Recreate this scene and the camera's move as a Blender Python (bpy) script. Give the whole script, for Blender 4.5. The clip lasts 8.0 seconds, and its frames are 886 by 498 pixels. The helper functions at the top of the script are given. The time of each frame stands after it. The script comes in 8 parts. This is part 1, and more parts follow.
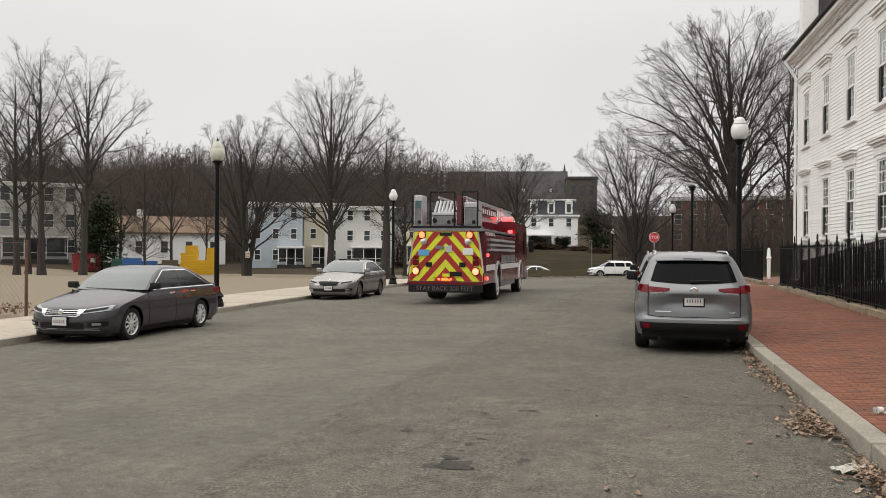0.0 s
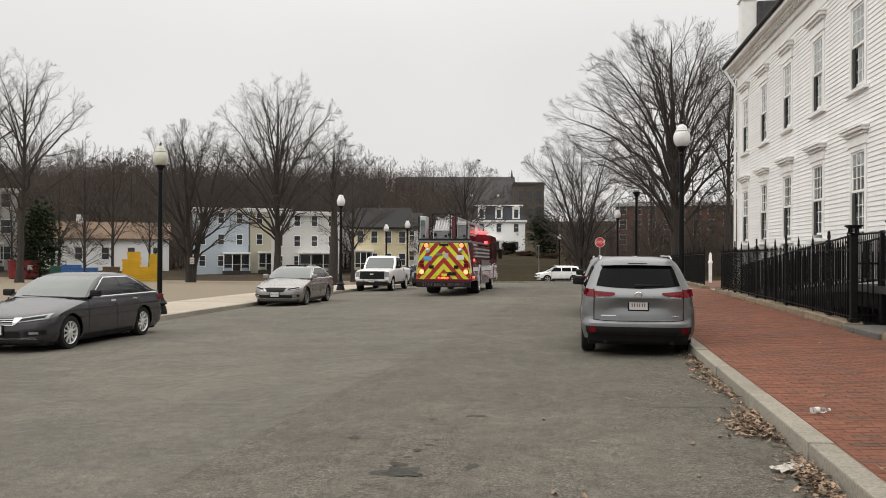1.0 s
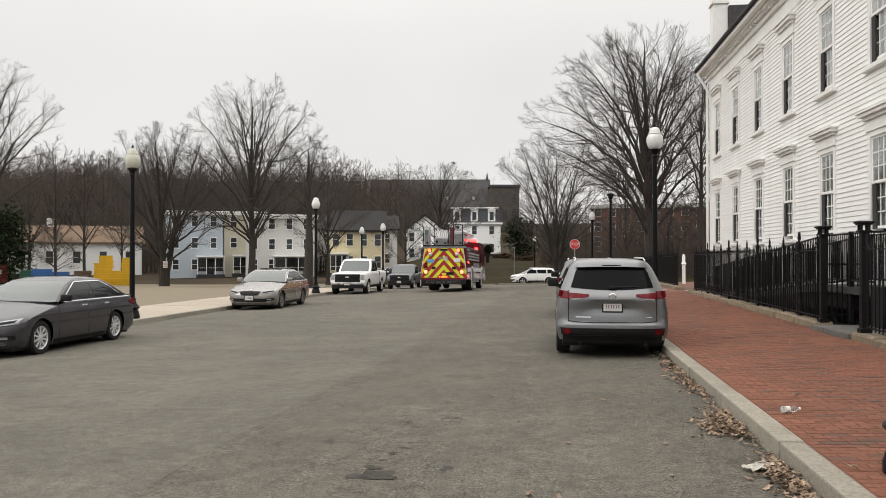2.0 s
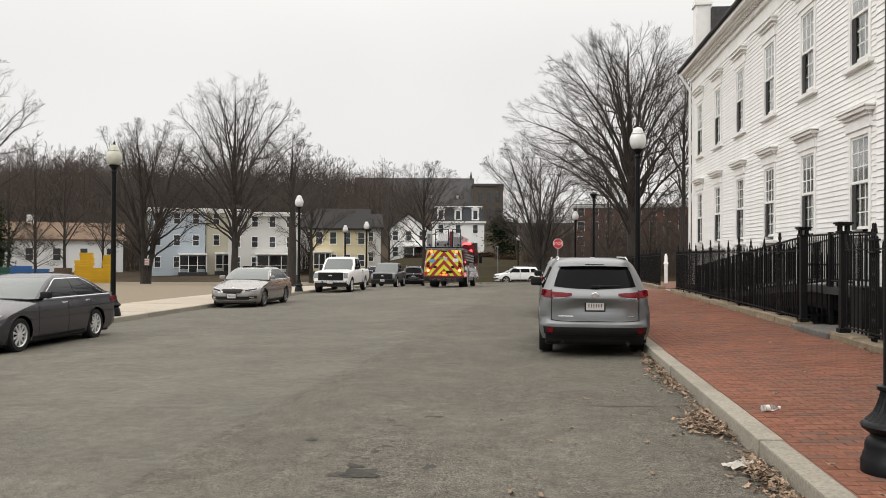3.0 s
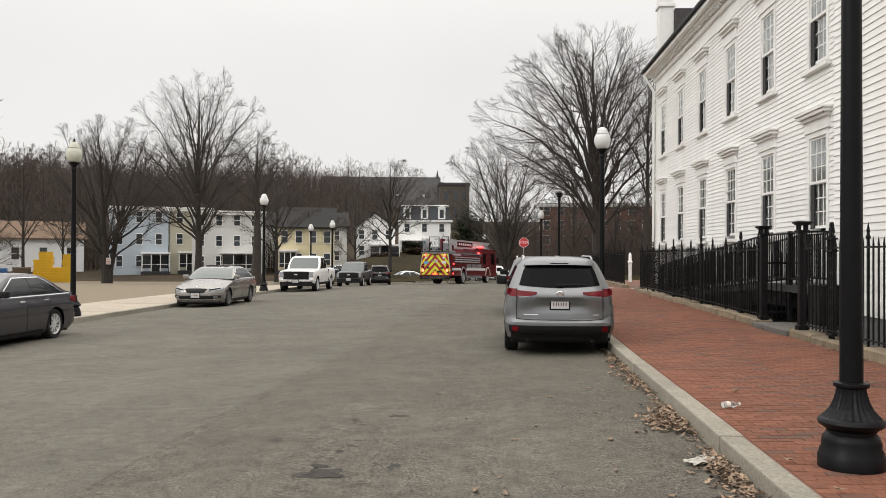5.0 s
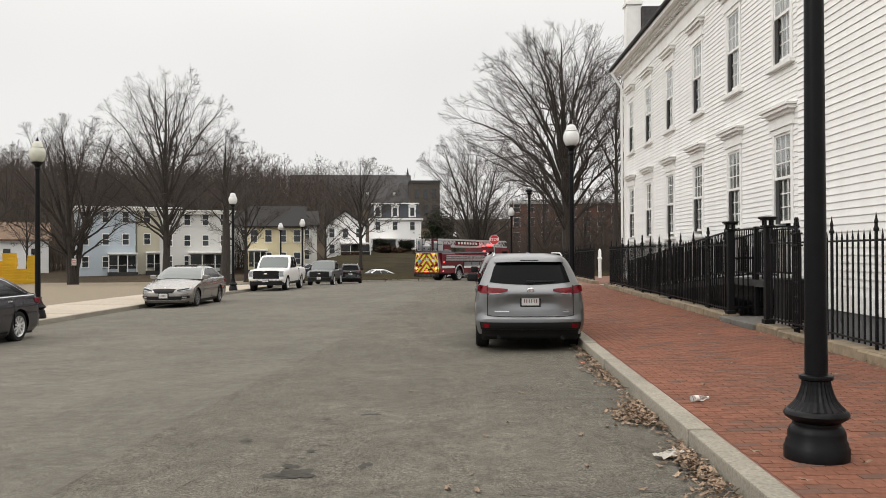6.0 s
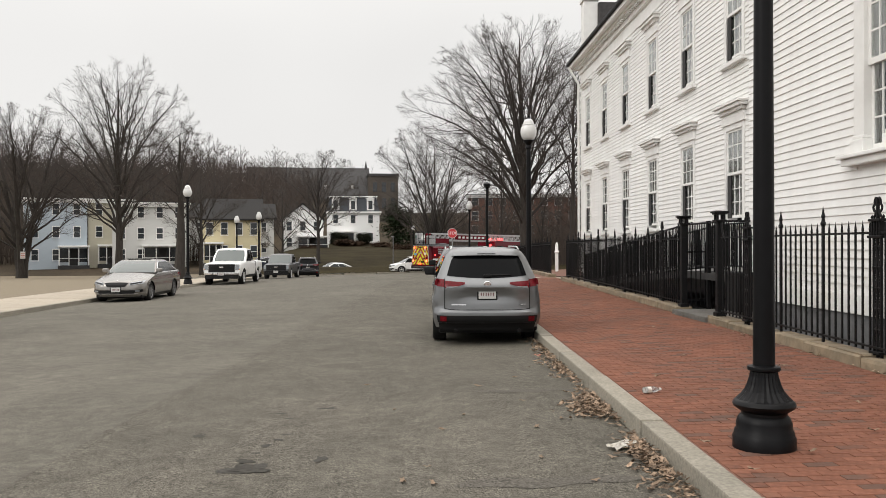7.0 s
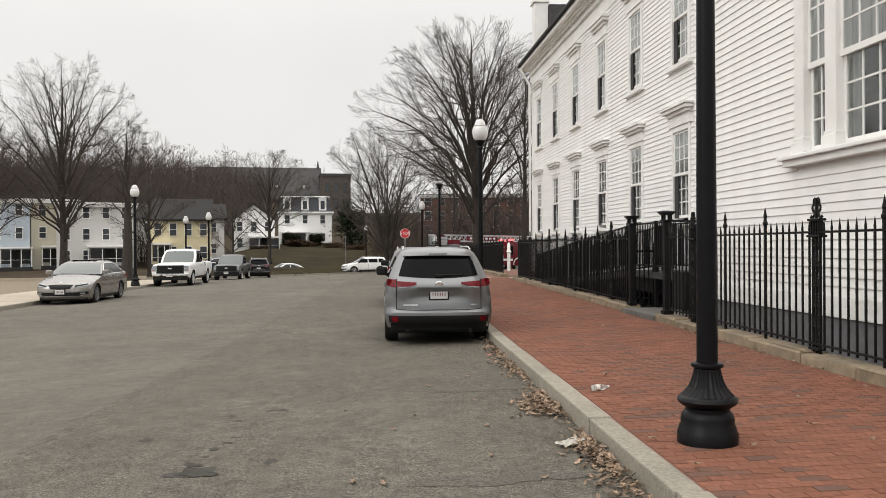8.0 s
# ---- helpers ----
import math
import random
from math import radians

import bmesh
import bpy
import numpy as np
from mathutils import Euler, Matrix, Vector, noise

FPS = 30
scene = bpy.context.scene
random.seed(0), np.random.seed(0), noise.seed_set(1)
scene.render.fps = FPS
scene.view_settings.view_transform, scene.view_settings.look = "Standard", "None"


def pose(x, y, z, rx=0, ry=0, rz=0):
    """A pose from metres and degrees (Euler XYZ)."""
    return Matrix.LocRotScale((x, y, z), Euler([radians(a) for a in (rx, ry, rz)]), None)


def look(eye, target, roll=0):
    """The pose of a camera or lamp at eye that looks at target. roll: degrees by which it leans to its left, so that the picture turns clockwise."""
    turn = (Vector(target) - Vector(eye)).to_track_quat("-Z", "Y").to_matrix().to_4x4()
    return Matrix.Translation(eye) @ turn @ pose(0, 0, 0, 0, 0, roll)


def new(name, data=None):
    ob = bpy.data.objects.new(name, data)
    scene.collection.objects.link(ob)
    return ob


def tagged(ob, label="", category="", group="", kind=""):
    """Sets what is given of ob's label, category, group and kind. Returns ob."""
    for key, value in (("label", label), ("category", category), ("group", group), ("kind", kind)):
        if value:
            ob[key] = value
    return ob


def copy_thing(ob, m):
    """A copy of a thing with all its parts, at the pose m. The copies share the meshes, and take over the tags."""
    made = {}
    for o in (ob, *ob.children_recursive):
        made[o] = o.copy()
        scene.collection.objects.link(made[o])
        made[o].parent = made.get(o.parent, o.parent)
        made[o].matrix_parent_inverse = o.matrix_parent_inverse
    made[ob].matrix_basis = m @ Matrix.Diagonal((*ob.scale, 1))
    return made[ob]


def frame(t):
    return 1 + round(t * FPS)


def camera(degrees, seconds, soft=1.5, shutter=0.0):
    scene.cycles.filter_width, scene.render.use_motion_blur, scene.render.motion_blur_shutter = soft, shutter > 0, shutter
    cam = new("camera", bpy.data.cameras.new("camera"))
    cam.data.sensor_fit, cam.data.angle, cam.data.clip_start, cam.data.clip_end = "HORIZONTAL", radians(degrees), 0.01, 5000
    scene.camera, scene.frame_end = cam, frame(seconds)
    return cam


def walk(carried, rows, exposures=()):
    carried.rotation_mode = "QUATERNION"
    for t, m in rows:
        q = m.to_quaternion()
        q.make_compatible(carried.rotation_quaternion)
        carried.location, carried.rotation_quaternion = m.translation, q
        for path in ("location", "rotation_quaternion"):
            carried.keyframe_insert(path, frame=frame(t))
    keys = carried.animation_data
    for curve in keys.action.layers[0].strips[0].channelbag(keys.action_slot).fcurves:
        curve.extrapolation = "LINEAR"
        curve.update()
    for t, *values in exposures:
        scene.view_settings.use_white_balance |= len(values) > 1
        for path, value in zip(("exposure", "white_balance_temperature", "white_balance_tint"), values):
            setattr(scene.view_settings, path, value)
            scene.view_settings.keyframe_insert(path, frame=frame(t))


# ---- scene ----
# The camera turns on the spot, held at standing height beside the kerb; the arm sways a few centimetres.
EYE = 1.61
cam = camera(56.3, 8.0, 0.9)
LOOK = [
    # seconds, tilt, roll, turn, sway across, along, up
    (0.0, 90.011, -0.425, 12.038, -0.019, -0.014, -0.003),
    (0.5, 90.154, -0.426, 9.835, -0.018, -0.008, -0.001),
    (1.0, 90.407, -0.253, 8.457, -0.015, -0.005, -0.001),
    (1.5, 90.609, -0.038, 7.510, -0.006, -0.006, -0.000),
    (3.0, 90.497, -0.268, 5.648, -0.001, -0.010, -0.002),
    (3.5, 90.606, -0.336, 5.086, -0.000, -0.009, -0.001),
    (4.0, 90.496, -0.375, 4.525, -0.000, 0.000, 0.000),
    (4.5, 90.440, -0.393, 4.001, 0.007, -0.010, -0.001),
    (6.0, 90.275, 0.266, 1.316, 0.018, -0.001, -0.001),
    (6.5, 90.016, 0.319, -0.039, 0.028, -0.004, 0.002),
    (7.0, 89.812, 0.178, -1.562, 0.037, -0.002, -0.002),
    (7.5, 89.704, 0.282, -3.181, 0.049, -0.013, 0.002),
    (8.0, 89.801, 0.356, -4.812, 0.059, -0.025, 0.001),
]
walk(cam, [(t, pose(x, y, EYE + z, rx, ry, rz)) for t, rx, ry, rz, x, y, z in LOOK], exposures=[(0.0, -0.08), (1.5, -0.04), (3.0, 0.06), (8.0, 0.04)])

# ---- world and light: an overcast winter afternoon ----
world = bpy.data.worlds.new("overcast_sky")
scene.world = world
world.use_nodes = True
wn, wl = world.node_tree.nodes, world.node_tree.links
wn.clear()
w_out = wn.new("ShaderNodeOutputWorld")
w_bg = wn.new("ShaderNodeBackground")
w_sky = wn.new("ShaderNodeTexSky")
w_sky.sky_type, w_sky.sun_disc = "NISHITA", False
w_sky.sun_elevation, w_sky.sun_rotation = radians(32), radians(238)
w_hsv = wn.new("ShaderNodeHueSaturation")
w_hsv.inputs["Saturation"].default_value = 0.15
w_hsv.inputs["Value"].default_value = 0.1
w_tc = wn.new("ShaderNodeTexCoord")
w_sep = wn.new("ShaderNodeSeparateXYZ")
w_map = wn.new("ShaderNodeMapRange")
w_map.interpolation_type = "SMOOTHSTEP"
for k, v in (("From Min", 0.2), ("From Max", 1.0), ("To Min", 0.0), ("To Max", 1.0)):
    w_map.inputs[k].default_value = v
w_cloud = wn.new("ShaderNodeMix")
w_cloud.data_type = "RGBA"
w_cloud.inputs["A"].default_value = (0.845, 0.835, 0.82, 1)
w_cloud.inputs["B"].default_value = (2.55, 2.46, 2.36, 1)
w_noise = wn.new("ShaderNodeTexNoise")
w_noise.inputs["Scale"].default_value = 2.2
w_noise.inputs["Detail"].default_value = 3
w_nr = wn.new("ShaderNodeMapRange")
for k, v in (("From Min", 0.3), ("From Max", 0.7), ("To Min", 0.96), ("To Max", 1.04)):
    w_nr.inputs[k].default_value = v
w_mul = wn.new("ShaderNodeVectorMath")
w_mul.operation = "MULTIPLY"
w_mix = wn.new("ShaderNodeMix")
w_mix.data_type = "RGBA"
w_mix.inputs["Factor"].default_value = 0.97
wl.new(w_sky.outputs["Color"], w_hsv.inputs["Color"])
wl.new(w_tc.outputs["Generated"], w_sep.inputs["Vector"])
wl.new(w_sep.outputs["Z"], w_map.inputs["Value"])
wl.new(w_map.outputs["Result"], w_cloud.inputs["Factor"])
wl.new(w_tc.outputs["Generated"], w_noise.inputs["Vector"])
wl.new(w_noise.outputs["Fac"], w_nr.inputs["Value"])
wl.new(w_cloud.outputs["Result"], w_mul.inputs[0])
wl.new(w_nr.outputs["Result"], w_mul.inputs[1])
wl.new(w_hsv.outputs["Color"], w_mix.inputs["A"])
wl.new(w_mul.outputs["Vector"], w_mix.inputs["B"])
wl.new(w_mix.outputs["Result"], w_bg.inputs["Color"])
w_bg.inputs["Strength"].default_value = 1.0
wl.new(w_bg.outputs["Background"], w_out.inputs["Surface"])
sun_data = bpy.data.lights.new("sun", "SUN")
sun_data.energy, sun_data.angle, sun_data.color = 0.75, radians(25), (1.0, 0.97, 0.93)
sun = new("sun", sun_data)
sun.matrix_world = look((-40, -25, 30), (0, 0, 0))


# ---- materials ----
def mat(name, color, rough=0.7, metal=0.0, vary=0.15, scale=6.0, bump=0.0, bump_scale=60.0, second=None, second_scale=0.6,
        second_amount=0.5, glow=0.0, piece=0.0, island=0.0, clear=0.0, coat=0.0, stretch=None, spec=0.5):
    m = bpy.data.materials.new(name)
    m.use_nodes = True
    n, l = m.node_tree.nodes, m.node_tree.links
    b = n["Principled BSDF"]
    b.inputs["Roughness"].default_value = rough
    b.inputs["Metallic"].default_value = metal
    b.inputs["Specular IOR Level"].default_value = spec
    b.inputs["Transmission Weight"].default_value = clear
    b.inputs["Coat Weight"].default_value = coat
    b.inputs["Coat Roughness"].default_value = 0.05
    base = (*color, 1)
    tc = n.new("ShaderNodeTexCoord")
    vec = tc.outputs["Object"]
    if stretch:
        mp = n.new("ShaderNodeMapping")
        mp.inputs["Scale"].default_value = stretch
        l.new(vec, mp.inputs["Vector"])
        vec = mp.outputs["Vector"]
    socket = None
    if vary or second:
        t = n.new("ShaderNodeTexNoise")
        t.inputs["Scale"].default_value, t.inputs["Detail"].default_value = scale, 6
        l.new(vec, t.inputs["Vector"])
        mr = n.new("ShaderNodeMapRange")
        for k, v in (("From Min", 0.25), ("From Max", 0.75), ("To Min", 1 - vary), ("To Max", 1 + vary)):
            mr.inputs[k].default_value = v
        l.new(t.outputs["Fac"], mr.inputs["Value"])
        mul = n.new("ShaderNodeVectorMath")
        mul.operation = "MULTIPLY"
        mul.inputs[0].default_value = color
        if second:
            t2 = n.new("ShaderNodeTexNoise")
            t2.inputs["Scale"].default_value, t2.inputs["Detail"].default_value = second_scale, 5
            l.new(vec, t2.inputs["Vector"])
            m2 = n.new("ShaderNodeMapRange")
            for k, v in (("From Min", 0.42), ("From Max", 0.68), ("To Min", 0.0), ("To Max", second_amount)):
                m2.inputs[k].default_value = v
            l.new(t2.outputs["Fac"], m2.inputs["Value"])
            mx = n.new("ShaderNodeMix")
            mx.data_type = "RGBA"
            mx.inputs["A"].default_value, mx.inputs["B"].default_value = base, (*second, 1)
            l.new(m2.outputs["Result"], mx.inputs["Factor"])
            l.new(mx.outputs["Result"], mul.inputs[0])
        l.new(mr.outputs["Result"], mul.inputs[1])
        socket = mul.outputs["Vector"]
    if piece or island:
        inf = n.new("ShaderNodeObjectInfo") if piece else n.new("ShaderNodeNewGeometry")
        src = inf.outputs["Random"] if piece else inf.outputs["Random Per Island"]
        amt = piece or island
        pr = n.new("ShaderNodeMapRange")
        pr.inputs["To Min"].default_value, pr.inputs["To Max"].default_value = 1 - amt, 1 + amt
        l.new(src, pr.inputs["Value"])
        pm = n.new("ShaderNodeVectorMath")
        pm.operation = "MULTIPLY"
        if socket:
            l.new(socket, pm.inputs[0])
        else:
            pm.inputs[0].default_value = color
        l.new(pr.outputs["Result"], pm.inputs[1])
        socket = pm.outputs["Vector"]
    if socket:
        l.new(socket, b.inputs["Base Color"])
    else:
        b.inputs["Base Color"].default_value = base
    if bump:
        bt = n.new("ShaderNodeTexNoise")
        bt.inputs["Scale"].default_value, bt.inputs["Detail"].default_value = bump_scale, 4
        l.new(vec, bt.inputs["Vector"])
        bn = n.new("ShaderNodeBump")
        bn.inputs["Strength"].default_value, bn.inputs["Distance"].default_value = bump, 0.01
        l.new(bt.outputs["Fac"], bn.inputs["Height"])
        l.new(bn.outputs["Normal"], b.inputs["Normal"])
    if glow:
        b.inputs["Emission Color"].default_value, b.inputs["Emission Strength"].default_value = base, glow
    return m


def asphalt(name, dark, pale, grit, grain):
    """Worn asphalt: stone grit in a dark binder, mottled by traffic at two larger scales."""
    m = mat(name, dark, 0.9, vary=0.2, scale=7, bump=0.6, bump_scale=grain, second=pale, second_scale=0.22, second_amount=1.0, spec=0.12)
    n, l = m.node_tree.nodes, m.node_tree.links
    b = n["Principled BSDF"]
    base = b.inputs["Base Color"].links[0].from_socket
    tc = n.new("ShaderNodeTexCoord")
    for scale, lo, hi, to_lo, to_hi in ((grain, 0.38, 0.66, 1 - grit, 1 + 1.25 * grit), (grain * 0.33, 0.3, 0.7, 1 - 0.45 * grit, 1 + 0.45 * grit), (1.1, 0.3, 0.7, 0.9, 1.1)):
        t = n.new("ShaderNodeTexNoise")
        t.inputs["Scale"].default_value, t.inputs["Detail"].default_value = scale, 2
        l.new(tc.outputs["Object"], t.inputs["Vector"])
        r = n.new("ShaderNodeMapRange")
        for k, v in (("From Min", lo), ("From Max", hi), ("To Min", to_lo), ("To Max", to_hi)):
            r.inputs[k].default_value = v
        l.new(t.outputs["Fac"], r.inputs["Value"])
        mul = n.new("ShaderNodeVectorMath")
        mul.operation = "MULTIPLY"
        l.new(base, mul.inputs[0])
        l.new(r.outputs["Result"], mul.inputs[1])
        base = mul.outputs["Vector"]
    l.new(base, b.inputs["Base Color"])
    return m


ASPHALT = asphalt("asphalt", (0.116, 0.108, 0.091), (0.134, 0.124, 0.105), 0.4, 120)
ASPHALT_COARSE = asphalt("coarse_asphalt", (0.104, 0.096, 0.08), (0.124, 0.114, 0.095), 0.6, 105)
TAR = mat("tar_stain", (0.052, 0.049, 0.043), 0.9, spec=0.12, vary=0.35, scale=20, bump=0.3)
DAMP = mat("damp_patch", (0.058, 0.054, 0.048), 0.9, spec=0.2, vary=0.3, scale=30, bump=0.4, bump_scale=130)
GRANITE = mat("granite", (0.25, 0.228, 0.185), 0.85, vary=0.3, scale=35, bump=0.5, bump_scale=60, second=(0.2, 0.185, 0.15), second_scale=2.5, second_amount=0.7, piece=0.12)
BRICKM = mat("sidewalk_brick", (0.18, 0.076, 0.048), 0.9, vary=0.25, scale=18, bump=0.35, bump_scale=50, second=(0.108, 0.06, 0.045), second_scale=0.8, second_amount=0.5, piece=0.13, spec=0.2)
BRICKI = mat("sidewalk_brick_far", (0.18, 0.076, 0.048), 0.9, vary=0.25, scale=18, bump=0.35, bump_scale=50, second=(0.108, 0.06, 0.045), second_scale=0.8, second_amount=0.5, island=0.13, spec=0.2)
JOINT = mat("brick_joint_sand", (0.145, 0.068, 0.045), 0.95, vary=0.3, scale=30)


def burnt(m, node, share_dark):
    """Every so often a brick is darker and greyer than the rest."""
    n, l = m.node_tree.nodes, m.node_tree.links
    b = n["Principled BSDF"]
    src = n.new(node)
    pick = n.new("ShaderNodeMath")
    pick.operation = "FRACT"
    shift = n.new("ShaderNodeMath")
    shift.operation = "MULTIPLY"
    shift.inputs[1].default_value = 17.0
    l.new(src.outputs["Random" if node == "ShaderNodeObjectInfo" else "Random Per Island"], shift.inputs[0])
    l.new(shift.outputs["Value"], pick.inputs[0])
    blot = n.new("ShaderNodeTexNoise")
    blot.inputs["Scale"].default_value = 0.7
    geo = n.new("ShaderNodeNewGeometry")
    l.new(geo.outputs["Position"], blot.inputs["Vector"])
    add = n.new("ShaderNodeMath")
    l.new(pick.outputs["Value"], add.inputs[0])
    l.new(blot.outputs["Fac"], add.inputs[1])
    r = n.new("ShaderNodeMapRange")
    for k, v in (("From Min", 1.5 - share_dark), ("From Max", 1.56 - share_dark), ("To Min", 0.0), ("To Max", 0.6)):
        r.inputs[k].default_value = v
    l.new(add.outputs["Value"], r.inputs["Value"])
    mx = n.new("ShaderNodeMix")
    mx.data_type = "RGBA"
    mx.inputs["B"].default_value = (0.082, 0.062, 0.052, 1)
    l.new(b.inputs["Base Color"].links[0].from_socket, mx.inputs["A"])
    l.new(r.outputs["Result"], mx.inputs["Factor"])
    l.new(mx.outputs["Result"], b.inputs["Base Color"])


burnt(BRICKM, "ShaderNodeObjectInfo", 0.14)
burnt(BRICKI, "ShaderNodeNewGeometry", 0.14)
CONCRETE = mat("sidewalk_concrete", spec=0.15, color=(0.37, 0.325, 0.265), rough=0.9, vary=0.16, scale=9, bump=0.3, second=(0.28, 0.25, 0.2), second_scale=0.7, piece=0.06)
SAND = mat("lot_gravel", spec=0.06, color=(0.2, 0.17, 0.125), rough=0.95, vary=0.25, scale=14, bump=0.6, bump_scale=30, second=(0.2, 0.17, 0.13), second_scale=0.16, second_amount=0.9)
EARTH = mat("winter_ground", spec=0.04, color=(0.06, 0.047, 0.033), rough=0.95, vary=0.35, scale=3, bump=0.6, bump_scale=12, second=(0.042, 0.034, 0.025), second_scale=0.12, second_amount=0.9)
GRASS = mat("dry_grass", spec=0.04, color=(0.036, 0.03, 0.016), rough=0.95, vary=0.35, scale=4, bump=0.7, bump_scale=14, second=(0.018, 0.014, 0.009), second_scale=0.35, second_amount=0.9)
WHITE = mat("white_clapboard_paint", (0.78, 0.78, 0.765), 0.55, vary=0.05, scale=3, bump=0.08, second=(0.72, 0.715, 0.69), second_scale=0.9, second_amount=0.6, piece=0.03)
TRIM = mat("white_trim_paint", (0.78, 0.78, 0.76), 0.5, vary=0.05, scale=4, bump=0.05, second=(0.66, 0.65, 0.62), second_scale=1.2, second_amount=0.5)
ROOFM = mat("roof_slate", (0.05, 0.047, 0.047), 0.8, vary=0.3, scale=8, bump=0.3)
FOUNDATION = mat("grey_foundation", (0.13, 0.13, 0.135), 0.85, vary=0.2, scale=7, bump=0.3, second=(0.08, 0.08, 0.08), second_scale=1.4)
LEDGE = mat("fence_ledge_stone", (0.205, 0.16, 0.105), 0.9, vary=0.3, scale=9, bump=0.8, bump_scale=14, second=(0.12, 0.1, 0.07), second_scale=2.2, second_amount=0.8, piece=0.15)
IRON = mat("black_iron", (0.005, 0.005, 0.0055), 0.55, spec=0.2, vary=0.3, scale=14, bump=0.15, bump_scale=40)
LAMPIRON = mat("black_cast_iron", (0.004, 0.004, 0.0048), 0.4, spec=0.16, vary=0.3, scale=9, bump=0.12, bump_scale=35)
LAMPGLASS = mat("lamp_globe", (0.64, 0.64, 0.63), 0.3, vary=0.1, scale=7, coat=0.25)
LAMPGLASS2 = mat("lamp_globe_yellowed", (0.50, 0.50, 0.42), 0.3, vary=0.14, scale=7, coat=0.25)
GLASS = mat("window_glass", (0.80, 0.83, 0.83), 0.02, vary=0, clear=1.0, spec=0.5)
CARGLASS = mat("car_glass", (0.06, 0.075, 0.072), 0.03, vary=0, spec=0.55, coat=0.5)
SIDEGLASS = mat("side_window_glass", (0.014, 0.017, 0.017), 0.03, vary=0, spec=0.4)
DARKGLASS = mat("tinted_car_glass", (0.003, 0.0035, 0.004), 0.04, vary=0, spec=0.07)
BLIND = mat("room_shade", (0.30, 0.295, 0.28), 0.9, vary=0.35, scale=2.0, stretch=(1, 9, 0.3))
# Near-black: unlit rooms put into the colour; also sash strips, doors, porch floors
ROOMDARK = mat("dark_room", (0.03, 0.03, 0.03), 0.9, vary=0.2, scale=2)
BARK = mat("bark", (0.035, 0.029, 0.024), 0.95, vary=0.35, scale=9, bump=0.8, bump_scale=22, stretch=(1, 1, 0.3))
TWIG = mat("twigs", (0.05, 0.041, 0.035), 0.95, vary=0.3, scale=5)
TWIGFAR = mat("far_twigs", (0.066, 0.05, 0.041), 0.95, vary=0.3, scale=2)
EVERGREEN = mat("evergreen", (0.022, 0.032, 0.016), 0.95, spec=0.08, vary=0.4, scale=4, bump=0.5)
LEAF = mat("dead_leaf", (0.225, 0.162, 0.112), 0.9, vary=0.4, scale=24, island=0.55)
RUBBER = mat("tyre_rubber", (0.012, 0.012, 0.012), 0.85, spec=0.25, vary=0.25, scale=20)
BLACKPLASTIC = mat("black_plastic", (0.007, 0.007, 0.0075), 0.6, spec=0.25, vary=0.2, scale=12)
ALLOY = mat("alloy_wheel", (0.58, 0.58, 0.58), 0.35, 0.35, vary=0.12, scale=10)
DARKRIM = mat("dark_alloy_wheel", (0.16, 0.16, 0.16), 0.35, 0.5, vary=0.12, scale=10)
CHROME = mat("chrome", (0.72, 0.72, 0.73), 0.15, 1.0, vary=0.05, scale=8)
LENS = mat("headlamp_lens", (0.22, 0.235, 0.25), 0.12, vary=0.25, scale=18, coat=0.8)
REDLENS = mat("red_lens", (0.115, 0.005, 0.009), 0.25, vary=0.4, scale=24, coat=0.08, spec=0.15)
AMBER = mat("amber_lens", (0.6, 0.2, 0.03), 0.2, vary=0.1, scale=16, coat=0.6)
PLATE = mat("plate_white", (0.52, 0.52, 0.51), 0.5, vary=0.05, scale=16)
PLATEINK = mat("plate_ink", (0.16, 0.075, 0.08), 0.6, vary=0.05, scale=16)


def paint(name, color, metal=0.4, rough=0.32):
    return mat(name, color, rough, metal, vary=0.07, scale=2.5, coat=0.45, bump=0.01, bump_scale=300, spec=0.35)


# ---- mesh helpers ----
def link(name, bm, material, parent=None, label="", smooth=False):
    me = bpy.data.meshes.new(name)
    bmesh.ops.recalc_face_normals(bm, faces=bm.faces)
    bm.to_mesh(me)
    bm.free()
    if smooth:
        me.shade_smooth()
        me.set_sharp_from_angle(angle=radians(38))
    me.materials.append(material)
    ob = new(name, me)
    if parent is not None:
        ob.parent = parent
    if label:
        ob["label"] = label
    return ob


def part(name, bm, material, parent, label="", smooth=False):
    """One mesh object under a thing or under a part."""
    return link(name, bm, material, parent, label, smooth)


def share(name, me, parent, m):
    """A further piece on a mesh that exists."""
    ob = new(name, me)
    ob.parent = parent
    ob.matrix_basis = m
    return ob


def thing(name, m, label, category, group="", kind=""):
    ob = new(name)
    ob.empty_display_size = 0.2
    ob.matrix_basis = m
    return tagged(ob, label, category, group, kind)


def raw(name, verts, faces, material, parent=None, label="", smooth=False):
    me = bpy.data.meshes.new(name)
    me.from_pydata(verts, [], faces)
    if smooth:
        me.shade_smooth()
        me.set_sharp_from_angle(angle=radians(38))
    me.materials.append(material)
    ob = new(name, me)
    if parent is not None:
        ob.parent = parent
    if label:
        ob["label"] = label
    return ob


